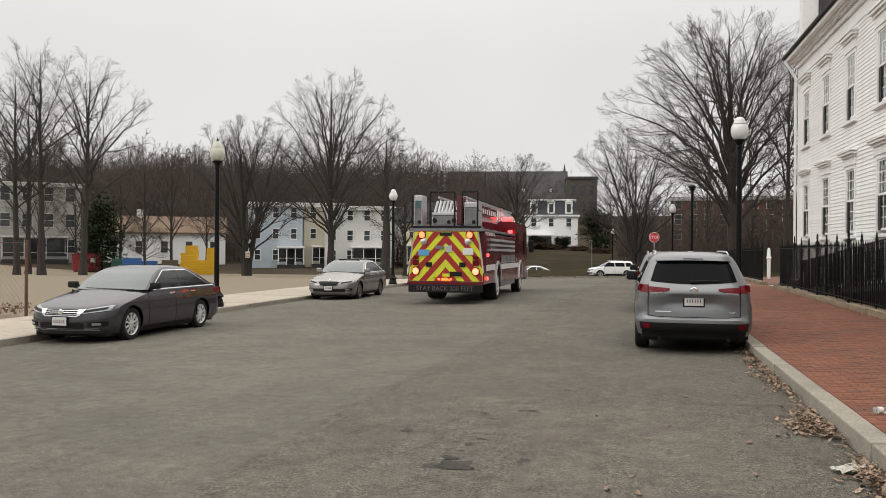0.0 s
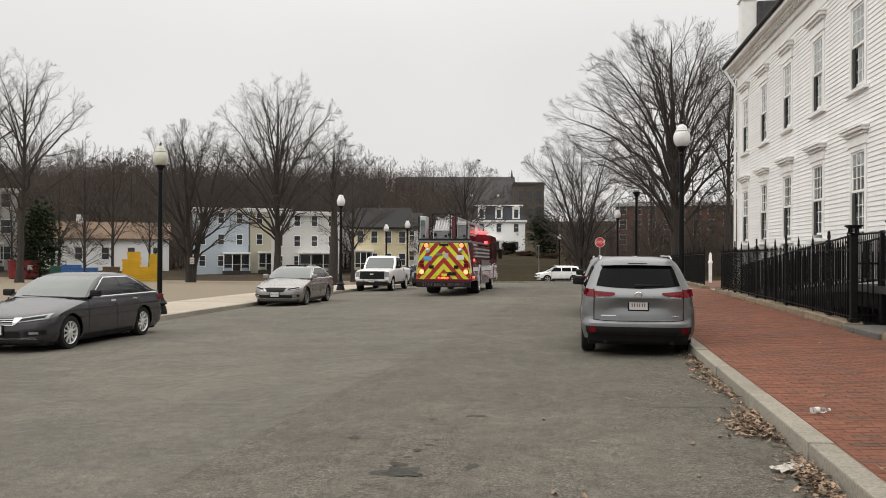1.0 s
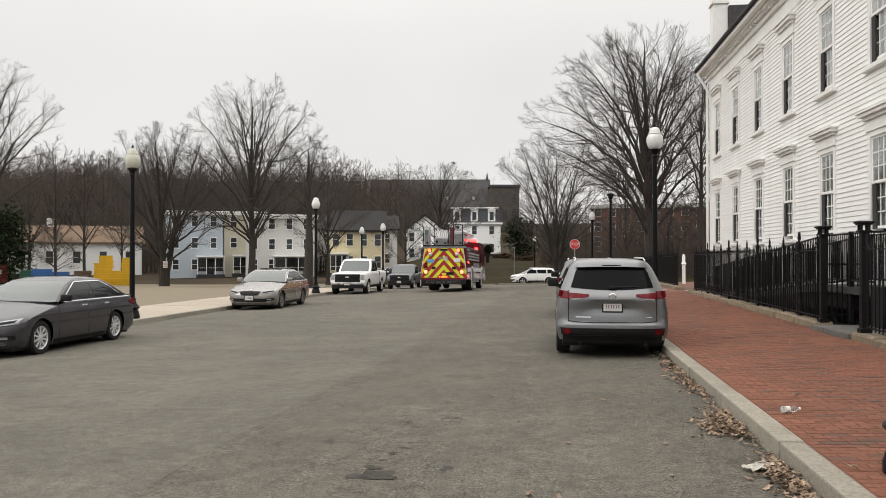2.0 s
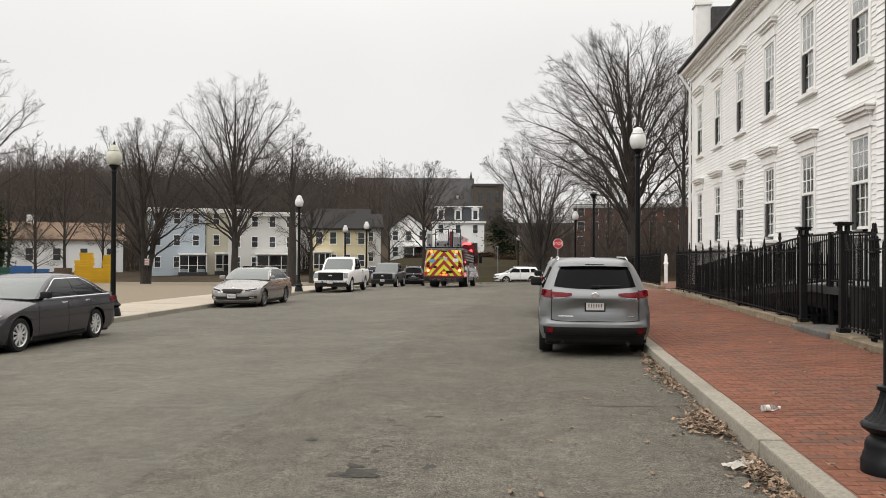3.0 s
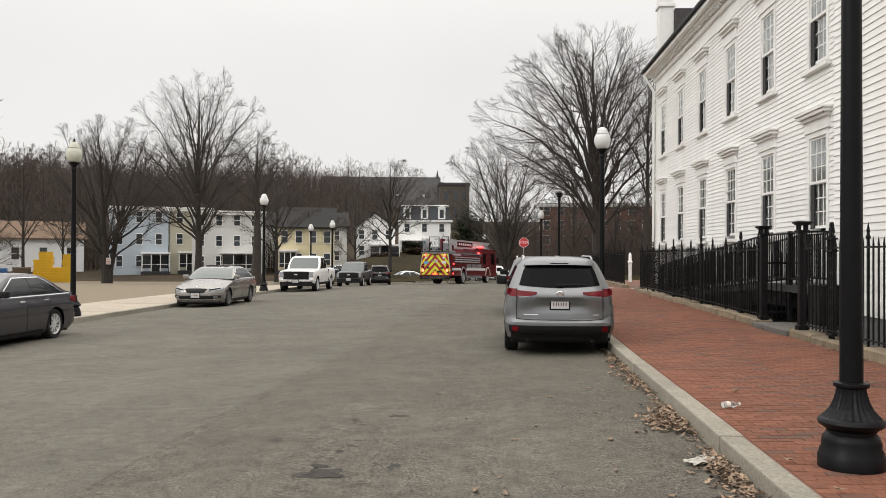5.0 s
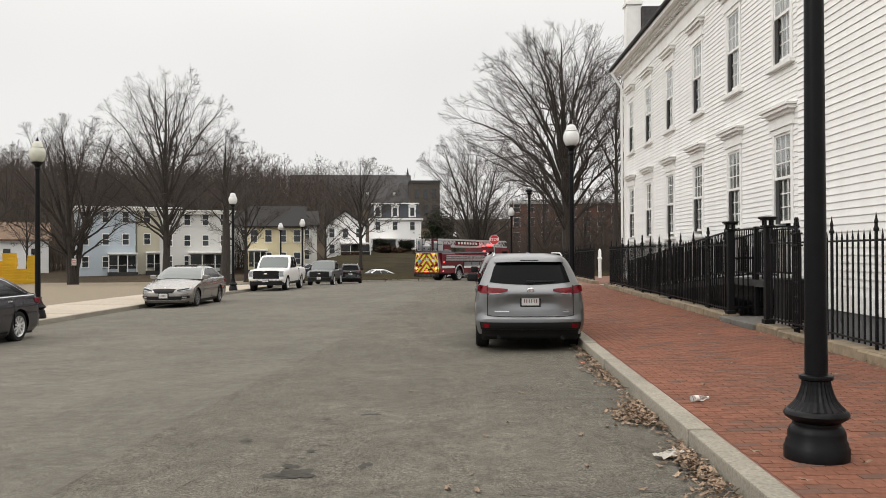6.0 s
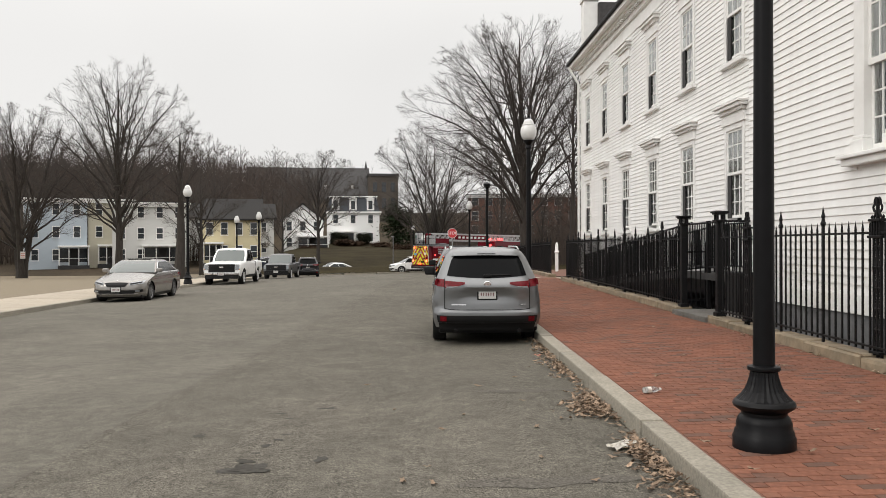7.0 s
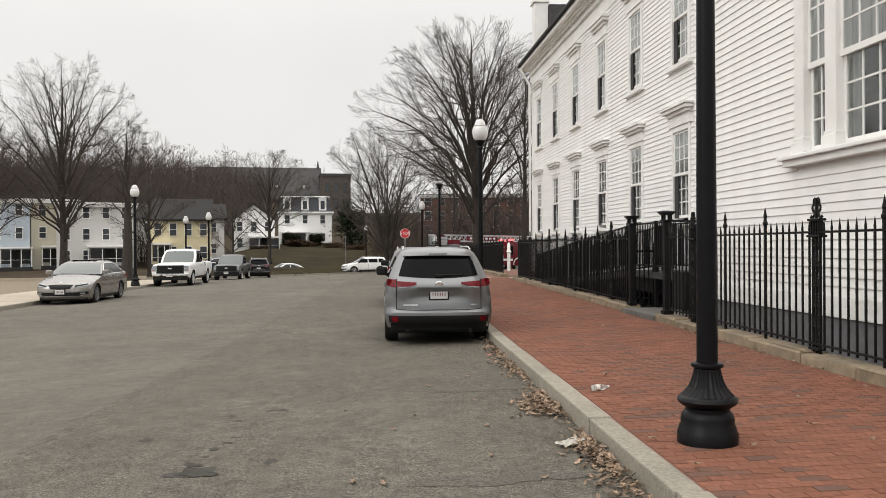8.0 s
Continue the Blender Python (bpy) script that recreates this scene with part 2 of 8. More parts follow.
def box(x0, y0, z0, x1, y1, z1, bev=0.0, bm=None, m=None):
    """A box between two corners, with bevelled edges."""
    own = bmesh.new()
    r = bmesh.ops.create_cube(own, size=1)
    bmesh.ops.transform(own, verts=own.verts, matrix=Matrix.Translation(((x0 + x1) / 2, (y0 + y1) / 2, (z0 + z1) / 2)) @ Matrix.Diagonal((abs(x1 - x0), abs(y1 - y0), abs(z1 - z0), 1)))
    if bev:
        bmesh.ops.bevel(own, geom=own.edges[:], offset=bev, segments=2, affect="EDGES", profile=0.6)
    if m is not None:
        bmesh.ops.transform(own, verts=own.verts, matrix=m)
    if bm is None:
        return own
    tmp = bpy.data.meshes.new("tmp")
    own.to_mesh(tmp)
    own.free()
    bm.from_mesh(tmp)
    bpy.data.meshes.remove(tmp)
    return bm


def lathe(profile, n=20, bm=None, m=None, flute=None, caps=True):
    """A turned form about z from (radius, height) pairs."""
    bm = bm or bmesh.new()
    rings = []
    for k, (r, z) in enumerate(profile):
        ring = []
        for i in range(n):
            a = 2 * math.pi * i / n
            rr = r * (1 + (flute[2] * (1 if i % 2 else -1) if flute and flute[0] <= k <= flute[1] else 0))
            v = Vector((rr * math.cos(a), rr * math.sin(a), z))
            ring.append(bm.verts.new(m @ v if m is not None else v))
        rings.append(ring)
    for a, b in zip(rings, rings[1:]):
        for i in range(n):
            bm.faces.new((a[i], a[(i + 1) % n], b[(i + 1) % n], b[i]))
    if caps and profile[0][0] > 1e-4:
        bm.faces.new(rings[0][::-1])
    if caps and profile[-1][0] > 1e-4:
        bm.faces.new(rings[-1])
    return bm


def tube(bm, a, b, r0, r1=None, n=6):
    """A straight round bar from a to b."""
    a, b = Vector(a), Vector(b)
    r1 = r0 if r1 is None else r1
    q = (b - a).to_track_quat("Z", "Y").to_matrix()
    rings = [[bm.verts.new(p + q @ Vector((r * math.cos(2 * math.pi * i / n), r * math.sin(2 * math.pi * i / n), 0))) for i in range(n)] for p, r in ((a, r0), (b, r1))]
    for i in range(n):
        bm.faces.new((rings[0][i], rings[0][(i + 1) % n], rings[1][(i + 1) % n], rings[1][i]))
    bm.faces.new(rings[0][::-1])
    bm.faces.new(rings[1])
    return bm


def extrude(points, x0, x1, axis="x"):
    """A prism: a closed outline, drawn out along an axis."""
    bm = bmesh.new()

    def at(u, v, w):
        return {"x": (w, u, v), "y": (u, w, v), "z": (u, v, w)}[axis]
    a = [bm.verts.new(at(u, v, x0)) for u, v in points]
    b = [bm.verts.new(at(u, v, x1)) for u, v in points]
    bm.faces.new(a)
    bm.faces.new(b[::-1])
    for i in range(len(points)):
        j = (i + 1) % len(points)
        bm.faces.new((a[j], a[i], b[i], b[j]))
    return bm


def grid_patch(fn, nu, nv, bm=None):
    bm = bm or bmesh.new()
    vs = [[bm.verts.new(fn(i / nu, j / nv)) for j in range(nv + 1)] for i in range(nu + 1)]
    for i in range(nu):
        for j in range(nv):
            bm.faces.new((vs[i][j], vs[i + 1][j], vs[i + 1][j + 1], vs[i][j + 1]))
    return bm


# ---- the lie of the land ----
def drop(y):
    if y < 20:
        return 0.0
    if y < 50:
        return -0.00018 * (y - 20) ** 2
    return -0.162 - 0.025 * (min(y, 84) - 50)


def road_z(x, y):
    return -0.27 * min(max((2.2 - x) / 13.1, 0), 1.1) + drop(y)


def kerb_x(y):
    return 1.72 + 0.02 * y


def fence_x(y):
    return 4.9 + 0.032 * y


def walk_z(x, y):
    return 0.15 + 0.02 * max(0, x - kerb_x(y)) + drop(y)
# ---- ground, road, kerbs, sidewalks ----
def land(x, y):
    z = road_z(min(x, 2.2), y) - 0.10
    if x < -14:
        z -= 0.004 * min(-14 - x, 40)
    if y > 92:
        z += min(y - 92, 75) * 0.034 + max(0, min(y - 167, 160)) * 0.085
    if x < -20 and y > 116:
        t = min((y - 116) / 66, 1)
        z += 8.5 * t * t * (3 - 2 * t) * min((-20 - x) / 14, 1)
    if x < -60 and y > 60:
        z += min(-60 - x, 80) * 0.05
    return z


def ground():
    xs = [-900, -500, -300, -200, -150, -110, -90, -75, -60, -50, -40, -30, -22, -16, -12, -8, -4, 0, 2, 6, 10, 16, 24, 34, 50, 70, 100, 140, 200, 300, 500, 900]
    ys = [-300, -100, -40, -20, -5, 5, 15, 20, 26, 32, 38, 44, 50, 56, 62, 68, 74, 80, 84, 88, 92, 96, 104, 112, 120, 130, 142, 155, 167, 180, 200, 225, 250, 290, 330, 420, 700, 2500]
    verts = [(x, y, land(x, y)) for y in ys for x in xs]
    n = len(xs)
    faces = [(j * n + i, j * n + i + 1, (j + 1) * n + i + 1, (j + 1) * n + i) for j in range(len(ys) - 1) for i in range(n - 1)]
    tagged(raw("ground", verts, faces, EARTH, smooth=True), "brown winter earth with leaf litter", "ground", kind="structure")


def sheet(name, fn, ys, material, label, n=14):
    """A strip of surface: fn(y) gives its two x bounds; z by the second function."""
    verts, faces = [], []
    for y in ys:
        a, b, zf = fn(y)
        for i in range(n + 1):
            x = a + (b - a) * i / n
            verts.append((x, y, zf(x, y)))
    m = n + 1
    for j in range(len(ys) - 1):
        for i in range(n):
            faces.append((j * m + i, j * m + i + 1, (j + 1) * m + i + 1, (j + 1) * m + i))
    return tagged(raw(name, verts, faces, material, smooth=True), label, name.split("_")[0], kind="structure")


def far_edge(x):
    """The far kerb of the cross street, which runs off obliquely."""
    return 79.5 + 0.42 * x if x > -30 else 66.9


ground()


def seam_x(y):
    """The long joint where the nearer lane was paved anew."""
    return -3.2 + 0.045 * y + 0.06 * math.sin(y * 0.5)


ys_lane = [-30 + 1.5 * i for i in range(65)]
sheet("road", lambda y: (-11.35, seam_x(y) + 0.05, road_z), ys_lane, ASPHALT, "worn grey asphalt street with fine cracks")
sheet("road_lane", lambda y: (seam_x(y), kerb_x(y) + 0.03, lambda x, yy: road_z(x, yy) + 0.003), ys_lane, ASPHALT_COARSE, "coarser paler asphalt lane beside the long joint")


def cross_road():
    verts, faces, n = [], [], 10
    xs = [-19 + 4 * i for i in range(26)]
    for x in xs:
        for j in range(n + 1):
            y = far_edge(x) - 13 + 13.5 * j / n
            verts.append((x, y, road_z(x, y) + 0.004))
    m = n + 1
    for i in range(len(xs) - 1):
        for j in range(n):
            faces.append((i * m + j, (i + 1) * m + j, (i + 1) * m + j + 1, i * m + j + 1))
    tagged(raw("cross_road", verts, faces, ASPHALT, smooth=True), "grey asphalt cross street running past the junction", "road", kind="structure")
    kerb = thing("far_kerb", pose(0, 0, 0), "low stone kerb along the far side of the cross street", "kerb", kind="structure")
    for i in range(36):
        x = -19 + 3 * i
        z = road_z(x, far_edge(x))
        a = math.degrees(math.atan2(far_edge(x + 3) - far_edge(x), 3))
        ob = part("kerb_stone", box(0, 0, -0.1, 3.1, 0.18, 0.16, 0.015), GRANITE, kerb)
        ob.matrix_basis = pose(x, far_edge(x), z, 0, 0, a)
    verts, faces = [], []
    xs = [-19 + 3 * i for i in range(36)]
    for x in xs:
        for k, d in enumerate((0.17, 1.2, 3.0, 6.0, 9.5, 15.0, 40.0, 86.0)):
            y = far_edge(x) + d
            base = road_z(x, far_edge(x)) + 0.16
            verts.append((x, y, base + (0, 0.15, 0.4, 0.5, 0.0, 0.05, 1.7, 3.0)[k] + 0.05 * math.sin(x * 0.7 + k)))
    for i in range(len(xs) - 1):
        for j in range(7):
            faces.append((i * 8 + j, (i + 1) * 8 + j, (i + 1) * 8 + j + 1, i * 8 + j + 1))
    tagged(raw("verge", verts, faces, GRASS, smooth=True), "sloping bank of dry brown winter grass", "grass bank", kind="structure")


cross_road()


def kerbs():
    right = thing("kerb_right", pose(0, 0, 0), "pale granite kerb stones with worn rounded edges", "kerb", kind="structure")
    rng = random.Random(3)
    y, k = -30.0, 0
    while y < 58:
        ln = 1.5 + rng.random() * 0.9
        ob = part("kerb_stone", box(0, 0.006, -0.25, 0.2, ln - 0.006, 0.158 + rng.uniform(-0.006, 0.006), 0.018), GRANITE, right)
        ob.matrix_basis = pose(kerb_x(y) + rng.uniform(-0.008, 0.008), y, drop(y), math.degrees(math.atan2(drop(y + ln) - drop(y), ln)), 0, -1.15)
        y += ln
    left = thing("kerb_left", pose(0, 0, 0), "grey granite kerb beside the concrete sidewalk", "kerb", kind="structure")
    y = -30.0
    while y < 61:
        ln = 2.0 + rng.random() * 0.8
        ob = part("kerb_stone", box(-0.16, 0.005, -0.25, 0, ln - 0.005, 0.135, 0.015), GRANITE, left)
        ob.matrix_basis = pose(-11.3, y, road_z(-11.3, y), math.degrees(math.atan2(drop(y + ln) - drop(y), ln)), 0, 0)
        y += ln


kerbs()


def left_side():
    bed = sheet("sidewalk_left", lambda y: (-14.6, -11.44, lambda x, yy: road_z(-11.3, yy) + 0.09), [-31 + 3 * i for i in range(32)], JOINT, "pale concrete sidewalk beside the gravel lot", 2)
    rng = random.Random(8)
    slab = box(-14.5, 0.006, -0.03, -11.465, 1.494, 0.045, 0.006)
    first = part("slab", slab, CONCRETE, bed)
    first.matrix_basis = pose(0, -31, road_z(-11.3, -31) + 0.085)
    for i in range(1, 61):
        y = -31 + 1.5 * i
        share("slab", first.data, bed, pose(0, y, road_z(-11.3, y + 0.7) + 0.085 + rng.uniform(-0.004, 0.004), math.degrees(math.atan2(drop(y + 1.5) - drop(y), 1.5)), 0, 0))
    sheet("gravel_lot", lambda y: (-95, -14.62 if y < 58 else -18.5, lambda x, yy: land(x, yy) + 0.14 + 0.05 * math.sin(x * 0.21) * math.sin(yy * 0.17)), [-32 + 3 * i for i in range(41)], SAND, "open lot of pale sandy gravel with tyre marks", 30)


left_side()


# ---- the white clapboard house ----
HX, PX = 6.8, 6.34
WIN_Y = (17.6, 20.72, 23.86, 27.01, 30.09, 33.08)
LOW, UP = (2.2, 4.1), (5.66, 7.56)


def cut_spans(y0, y1, holes):
    spans, a = [], y0
    for h0, h1 in sorted(holes):
        if h0 > a:
            spans.append((a, h0))
        a = max(a, h1)
    if a < y1:
        spans.append((a, y1))
    return spans


def board_mesh(spans, step):
    """A clapboard course: a wedge, thick at its foot, in the spans between openings."""
    bm = bmesh.new()
    prof = ((0.0, 0.0), (-0.024, 0.0), (-0.026, 0.004), (-0.008, step + 0.01), (0.0, step + 0.01))
    for a, b in spans:
        va = [bm.verts.new((x, a, z)) for x, z in prof]
        vb = [bm.verts.new((x, b, z)) for x, z in prof]
        bm.faces.new(va)
        bm.faces.new(vb[::-1])
        for i in range(5):
            j = (i + 1) % 5
            bm.faces.new((va[j], va[i], vb[i], vb[j]))
    return bm


def sash_window(house, w, z0, z1, hood_rise):
    """Casing with hood and sill; two sashes of nine panes, and a shade behind the upper."""
    h = z1 - z0
    bm = box(-0.038, -w / 2 - 0.13, -0.1, 0.22, -w / 2, h + 0.12, 0.006)
    box(-0.038, w / 2, -0.1, 0.22, w / 2 + 0.13, h + 0.12, 0.006, bm)
    box(-0.04, -w / 2, h, 0.22, w / 2, h + 0.12, 0.004, bm)
    win = part("window", bm, TRIM, house, "double-hung sash window with a moulded hood")
    hd = extrude([(-w / 2 - 0.2, 0.12), (w / 2 + 0.2, 0.12), (w / 2 + 0.15, 0.12 + hood_rise * 0.55), (-w / 2 - 0.15, 0.12 + hood_rise * 0.55)], -0.07, 0.0)
    box(-0.13, -w / 2 - 0.20, 0.12 + hood_rise * 0.55, 0.0, w / 2 + 0.20, 0.12 + hood_rise * 0.72, 0.012, hd)
    box(-0.2, -w / 2 - 0.28, 0.12 + hood_rise * 0.72, 0.0, w / 2 + 0.28, 0.12 + hood_rise * 0.9, 0.012, hd)
    box(-0.24, -w / 2 - 0.32, 0.12 + hood_rise * 0.9, 0.0, w / 2 + 0.32, 0.12 + hood_rise, 0.01, hd)
    bmesh.ops.translate(hd, verts=hd.verts, vec=(0, 0, h))
    part("hood", hd, TRIM, win)
    part("sill", box(-0.13, -w / 2 - 0.25, -0.19, 0.1, w / 2 + 0.25, -0.1, 0.012), TRIM, win)
    for k, (a, b, d) in enumerate(((0, h / 2 + 0.02, 0.03), (h / 2 - 0.02, h, -0.008))):
        bm = bmesh.new()
        for y0, y1 in ((-w / 2, -w / 2 + 0.05), (w / 2 - 0.05, w / 2)):
            box(d, y0, a, d + 0.035, y1, b, 0.003, bm)
        box(d, -w / 2 + 0.05, a, d + 0.035, w / 2 - 0.05, a + 0.06, 0.003, bm)
        box(d, -w / 2 + 0.05, b - 0.05, d + 0.035, w / 2 - 0.05, b, 0.003, bm)
        for i in (1, 2):
            y = -w / 2 + 0.05 + (w - 0.1) * i / 3
            box(d + 0.004, y - 0.011, a + 0.06, d + 0.028, y + 0.011, b - 0.05, 0, bm)
        for i in (1, 2):
            zc = a + 0.06 + (b - a - 0.11) * i / 3
            box(d + 0.005, -w / 2 + 0.05, zc - 0.011, d + 0.027, w / 2 - 0.05, zc + 0.011, 0, bm)
        part("sash", bm, TRIM, win)
        ob = part("pane", box(d + 0.012, -w / 2 + 0.04, a + 0.05, d + 0.018, w / 2 - 0.04, b - 0.04), GLASS, win)
        ob.visible_shadow = False
    # Near-black strip, 0.2 wide, over one side of the lower sash
    part("screen_gap", box(0.0, w / 2 - 0.2, 0.0, 0.02, w / 2, h / 2), ROOMDARK, win, "dark strip down one side of the lower sash")
    part("shade", box(0.1, -w / 2, h * 0.48, 0.106, w / 2, h), BLIND, win, "pale roller shade drawn behind the panes")
    part("curtain", box(0.12, -w / 2, 0.0, 0.126, w / 2 - 0.2, h * 0.48), BLIND, win, "pale curtain behind the lower sash")
    return win


def house():
    hs = thing("clapboard_house", pose(0, 0, 0), "large white clapboard house with hooded sash windows", "house")
    w = 0.90
    holes_y = [(y - w / 2 - 0.12, y + w / 2 + 0.12) for y in WIN_Y]
    zlo, zhi, y0, y1 = 0.5, 8.75, 15.66, 34.5
    # sheathing with openings
    bm = bmesh.new()
    for a, b in cut_spans(y0, y1, holes_y):
        box(HX, a, zlo, HX + 0.2, b, zhi, 0, bm)
    for a, b in holes_y:
        for z0, z1 in ((zlo, LOW[0] - 0.11), (LOW[1] + 0.1, UP[0] - 0.11), (UP[1] + 0.1, zhi)):
            box(HX + 0.002, a, z0, HX + 0.198, b, z1, 0, bm)
    box(HX + 0.2, y1 - 0.25, zlo, 19, y1, zhi + 0.3, 0, bm)
    part("wall", bm, WHITE, hs)
    # Added lining behind the panes; near-black stands in for the unlit rooms
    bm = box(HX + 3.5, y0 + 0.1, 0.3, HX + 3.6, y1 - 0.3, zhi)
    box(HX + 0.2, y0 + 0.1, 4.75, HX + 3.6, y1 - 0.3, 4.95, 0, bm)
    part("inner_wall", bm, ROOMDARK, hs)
    # courses
    step = 0.112
    meshes = {}
    n = int((zhi - zlo) / step)

    def course(z, spans, rise, x):
        for a, b in spans:
            key = (round(a, 3), round(b, 3), rise)
            if key not in meshes:
                first = part("clapboard", board_mesh([(a, b)], rise), WHITE, hs)
                first.matrix_basis = pose(x, 0, z)
                meshes[key] = first.data
            else:
                share("clapboard", meshes[key], hs, pose(x, 0, z))
    for i in range(n):
        z = zlo + i * step
        hit = any(z + step > a - 0.12 and z < b + 0.1 for a, b in (LOW, UP))
        course(z, cut_spans(y0, y1 - 0.1, holes_y if hit else []), step, HX)
    # corner board, quoins, frieze, cornice
    part("corner_board", box(HX - 0.045, y1 - 0.12, zlo, HX + 0.12, y1 + 0.03, zhi, 0.006), TRIM, hs)
    q = None
    for i in range(24):
        z = zlo + i * 0.345
        wd = 0.34 if i % 2 else 0.24
        if i < 2:
            q = part("quoin", box(HX - 0.05, y0, 0.01, HX - 0.002, y0 + wd, 0.335, 0.012), TRIM, hs)
            q.matrix_basis = pose(0, 0, z)
            meshes[("q", i % 2)] = q.data
        else:
            share("quoin", meshes[("q", i % 2)], hs, pose(0, 0, z))
    part("frieze", box(HX - 0.035, y0, 8.36, HX + 0.02, y1 - 0.1, 8.75, 0.005), TRIM, hs)
    bm = box(HX - 0.12, y0 - 0.1, 8.75, HX + 0.2, y1 + 0.1, 8.9, 0.01)
    box(HX - 0.3, y0 - 0.1, 8.98, HX + 0.2, y1 + 0.28, 9.06, 0.01, bm)
    box(HX - 0.46, y0 - 0.1, 9.06, HX + 0.2, y1 + 0.44, 9.2, 0.02, bm)
    part("cornice", bm, TRIM, hs)
    dent = part("dentil", box(HX - 0.24, 0, 8.9, HX - 0.01, 0.1, 8.98, 0.004), TRIM, hs)
    dent.matrix_basis = pose(0, y0 + 0.05, 0)
    for i in range(1, 83):
        share("dentil", dent.data, hs, pose(0, y0 + 0.05 + i * 0.225, 0))
    part("gutter", box(HX - 0.56, y0 - 0.1, 9.2, HX - 0.36, y1 + 0.5, 9.32, 0.03), IRON, hs, "dark gutter along the eave")
    part("roof", extrude([(HX - 0.48, 9.21), (HX - 0.48, 9.27), (13.0, 12.6), (19.5, 9.27), (19.5, 9.2)], y0 - 0.1, y1 + 0.48, "y"), ROOFM, hs)
    ch = box(6.72, 33.55, 9.2, 7.28, 34.15, 12.2, 0.01)
    box(6.66, 33.49, 11.6, 7.34, 34.21, 11.72, 0.01, ch)
    part("chimney", ch, TRIM, hs, "white-painted chimney")
    part("dormer_cheek", box(7.3, 33.4, 9.4, 9.0, 34.3, 11.5, 0.02), ROOFM, hs)
    bm = bmesh.new()
    tube(bm, (HX - 0.5, y1 + 0.2, 9.1), (HX - 0.12, y1 + 0.06, 8.4), 0.05, n=8)
    tube(bm, (HX - 0.12, y1 + 0.06, 8.4), (HX - 0.12, y1 + 0.06, 0.5), 0.05, n=8)
    part("downpipe", bm, TRIM, hs)
    low = sash_window(hs, w, *LOW, 0.42)
    low.matrix_basis = pose(HX, WIN_Y[0], LOW[0])
    up = sash_window(hs, w, *UP, 0.5)
    up.matrix_basis = pose(HX, WIN_Y[0], UP[0])
    for y in WIN_Y[1:]:
        copy_thing(low, pose(HX, y, LOW[0]))
        copy_thing(up, pose(HX, y, UP[0]))
    part("foundation", box(HX + 0.03, y0, -0.3, 19, y1, zlo, 0), FOUNDATION, hs)
    # nearer wing, standing a little forward
    wy0, wy1 = 1.5, 15.66
    th = (7.6, 11.75)
    step2, zb = 0.128, 0.9
    hole = [(th[0], th[1])]
    zw0, zw1 = 2.95, 5.42
    bm = bmesh.new()
    for a, b in cut_spans(wy0, wy1, hole):
        box(PX, a, zb, PX + 0.2, b, 8.75, 0, bm)
    box(PX + 0.002, th[0], zb, PX + 0.198, th[1], zw0, 0, bm)
    box(PX + 0.002, th[0], zw1, PX + 0.198, th[1], 8.75, 0, bm)
    box(PX + 0.2, wy0, 0.3, 19, wy0 + 0.2, 8.75, 0, bm)
    box(PX, wy0, 8.75, 19, wy1, 8.95, 0, bm)
    box(PX + 0.2, wy1 - 0.2, 0.3, HX + 0.25, wy1, 8.75, 0, bm)
    part("wall", bm, WHITE, hs)
    # The wing's added lining, its room's darkness likewise put into the colour
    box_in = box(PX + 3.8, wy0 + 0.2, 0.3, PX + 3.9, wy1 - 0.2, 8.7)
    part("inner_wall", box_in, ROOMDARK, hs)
    for i in range(int((8.75 - zb) / step2)):
        z = zb + i * step2
        hit = z + step2 > zw0 - 0.16 and z < zw1
        course(z, cut_spans(wy0, wy1, hole if hit else []), step2, PX)
    part("water_table", box(PX - 0.035, wy0, zb - 0.29, PX + 0.1, wy1, zb, 0.008), TRIM, hs)
    part("foundation", box(PX + 0.0, wy0, -0.3, PX + 0.4, wy1, zb - 0.29, 0), FOUNDATION, hs)
    # tripartite window
    bm = box(PX - 0.16, th[0] - 0.25, zw0 - 0.2, PX + 0.1, th[1] + 0.2, zw0 - 0.1, 0.015)
    box(PX - 0.22, th[0] - 0.3, zw0 - 0.1, PX + 0.1, th[1] + 0.25, zw0 - 0.04, 0.015, bm)
    tri = part("window", bm, TRIM, hs, "tall three-part window with pilasters")
    for y in (th[1] - 0.12, 10.79, 8.55, th[0] + 0.12):
        p = box(PX - 0.06, y - 0.14, zw0 - 0.04, PX + 0.18, y + 0.14, zw1, 0.01)
        box(PX - 0.1, y - 0.18, zw0 - 0.04, PX + 0.1, y + 0.18, zw0 + 0.16, 0.02, p)
        box(PX - 0.075, y - 0.155, zw0 + 0.16, PX + 0.1, y + 0.155, zw0 + 0.22, 0.015, p)
        part("pilaster", p, TRIM, tri)
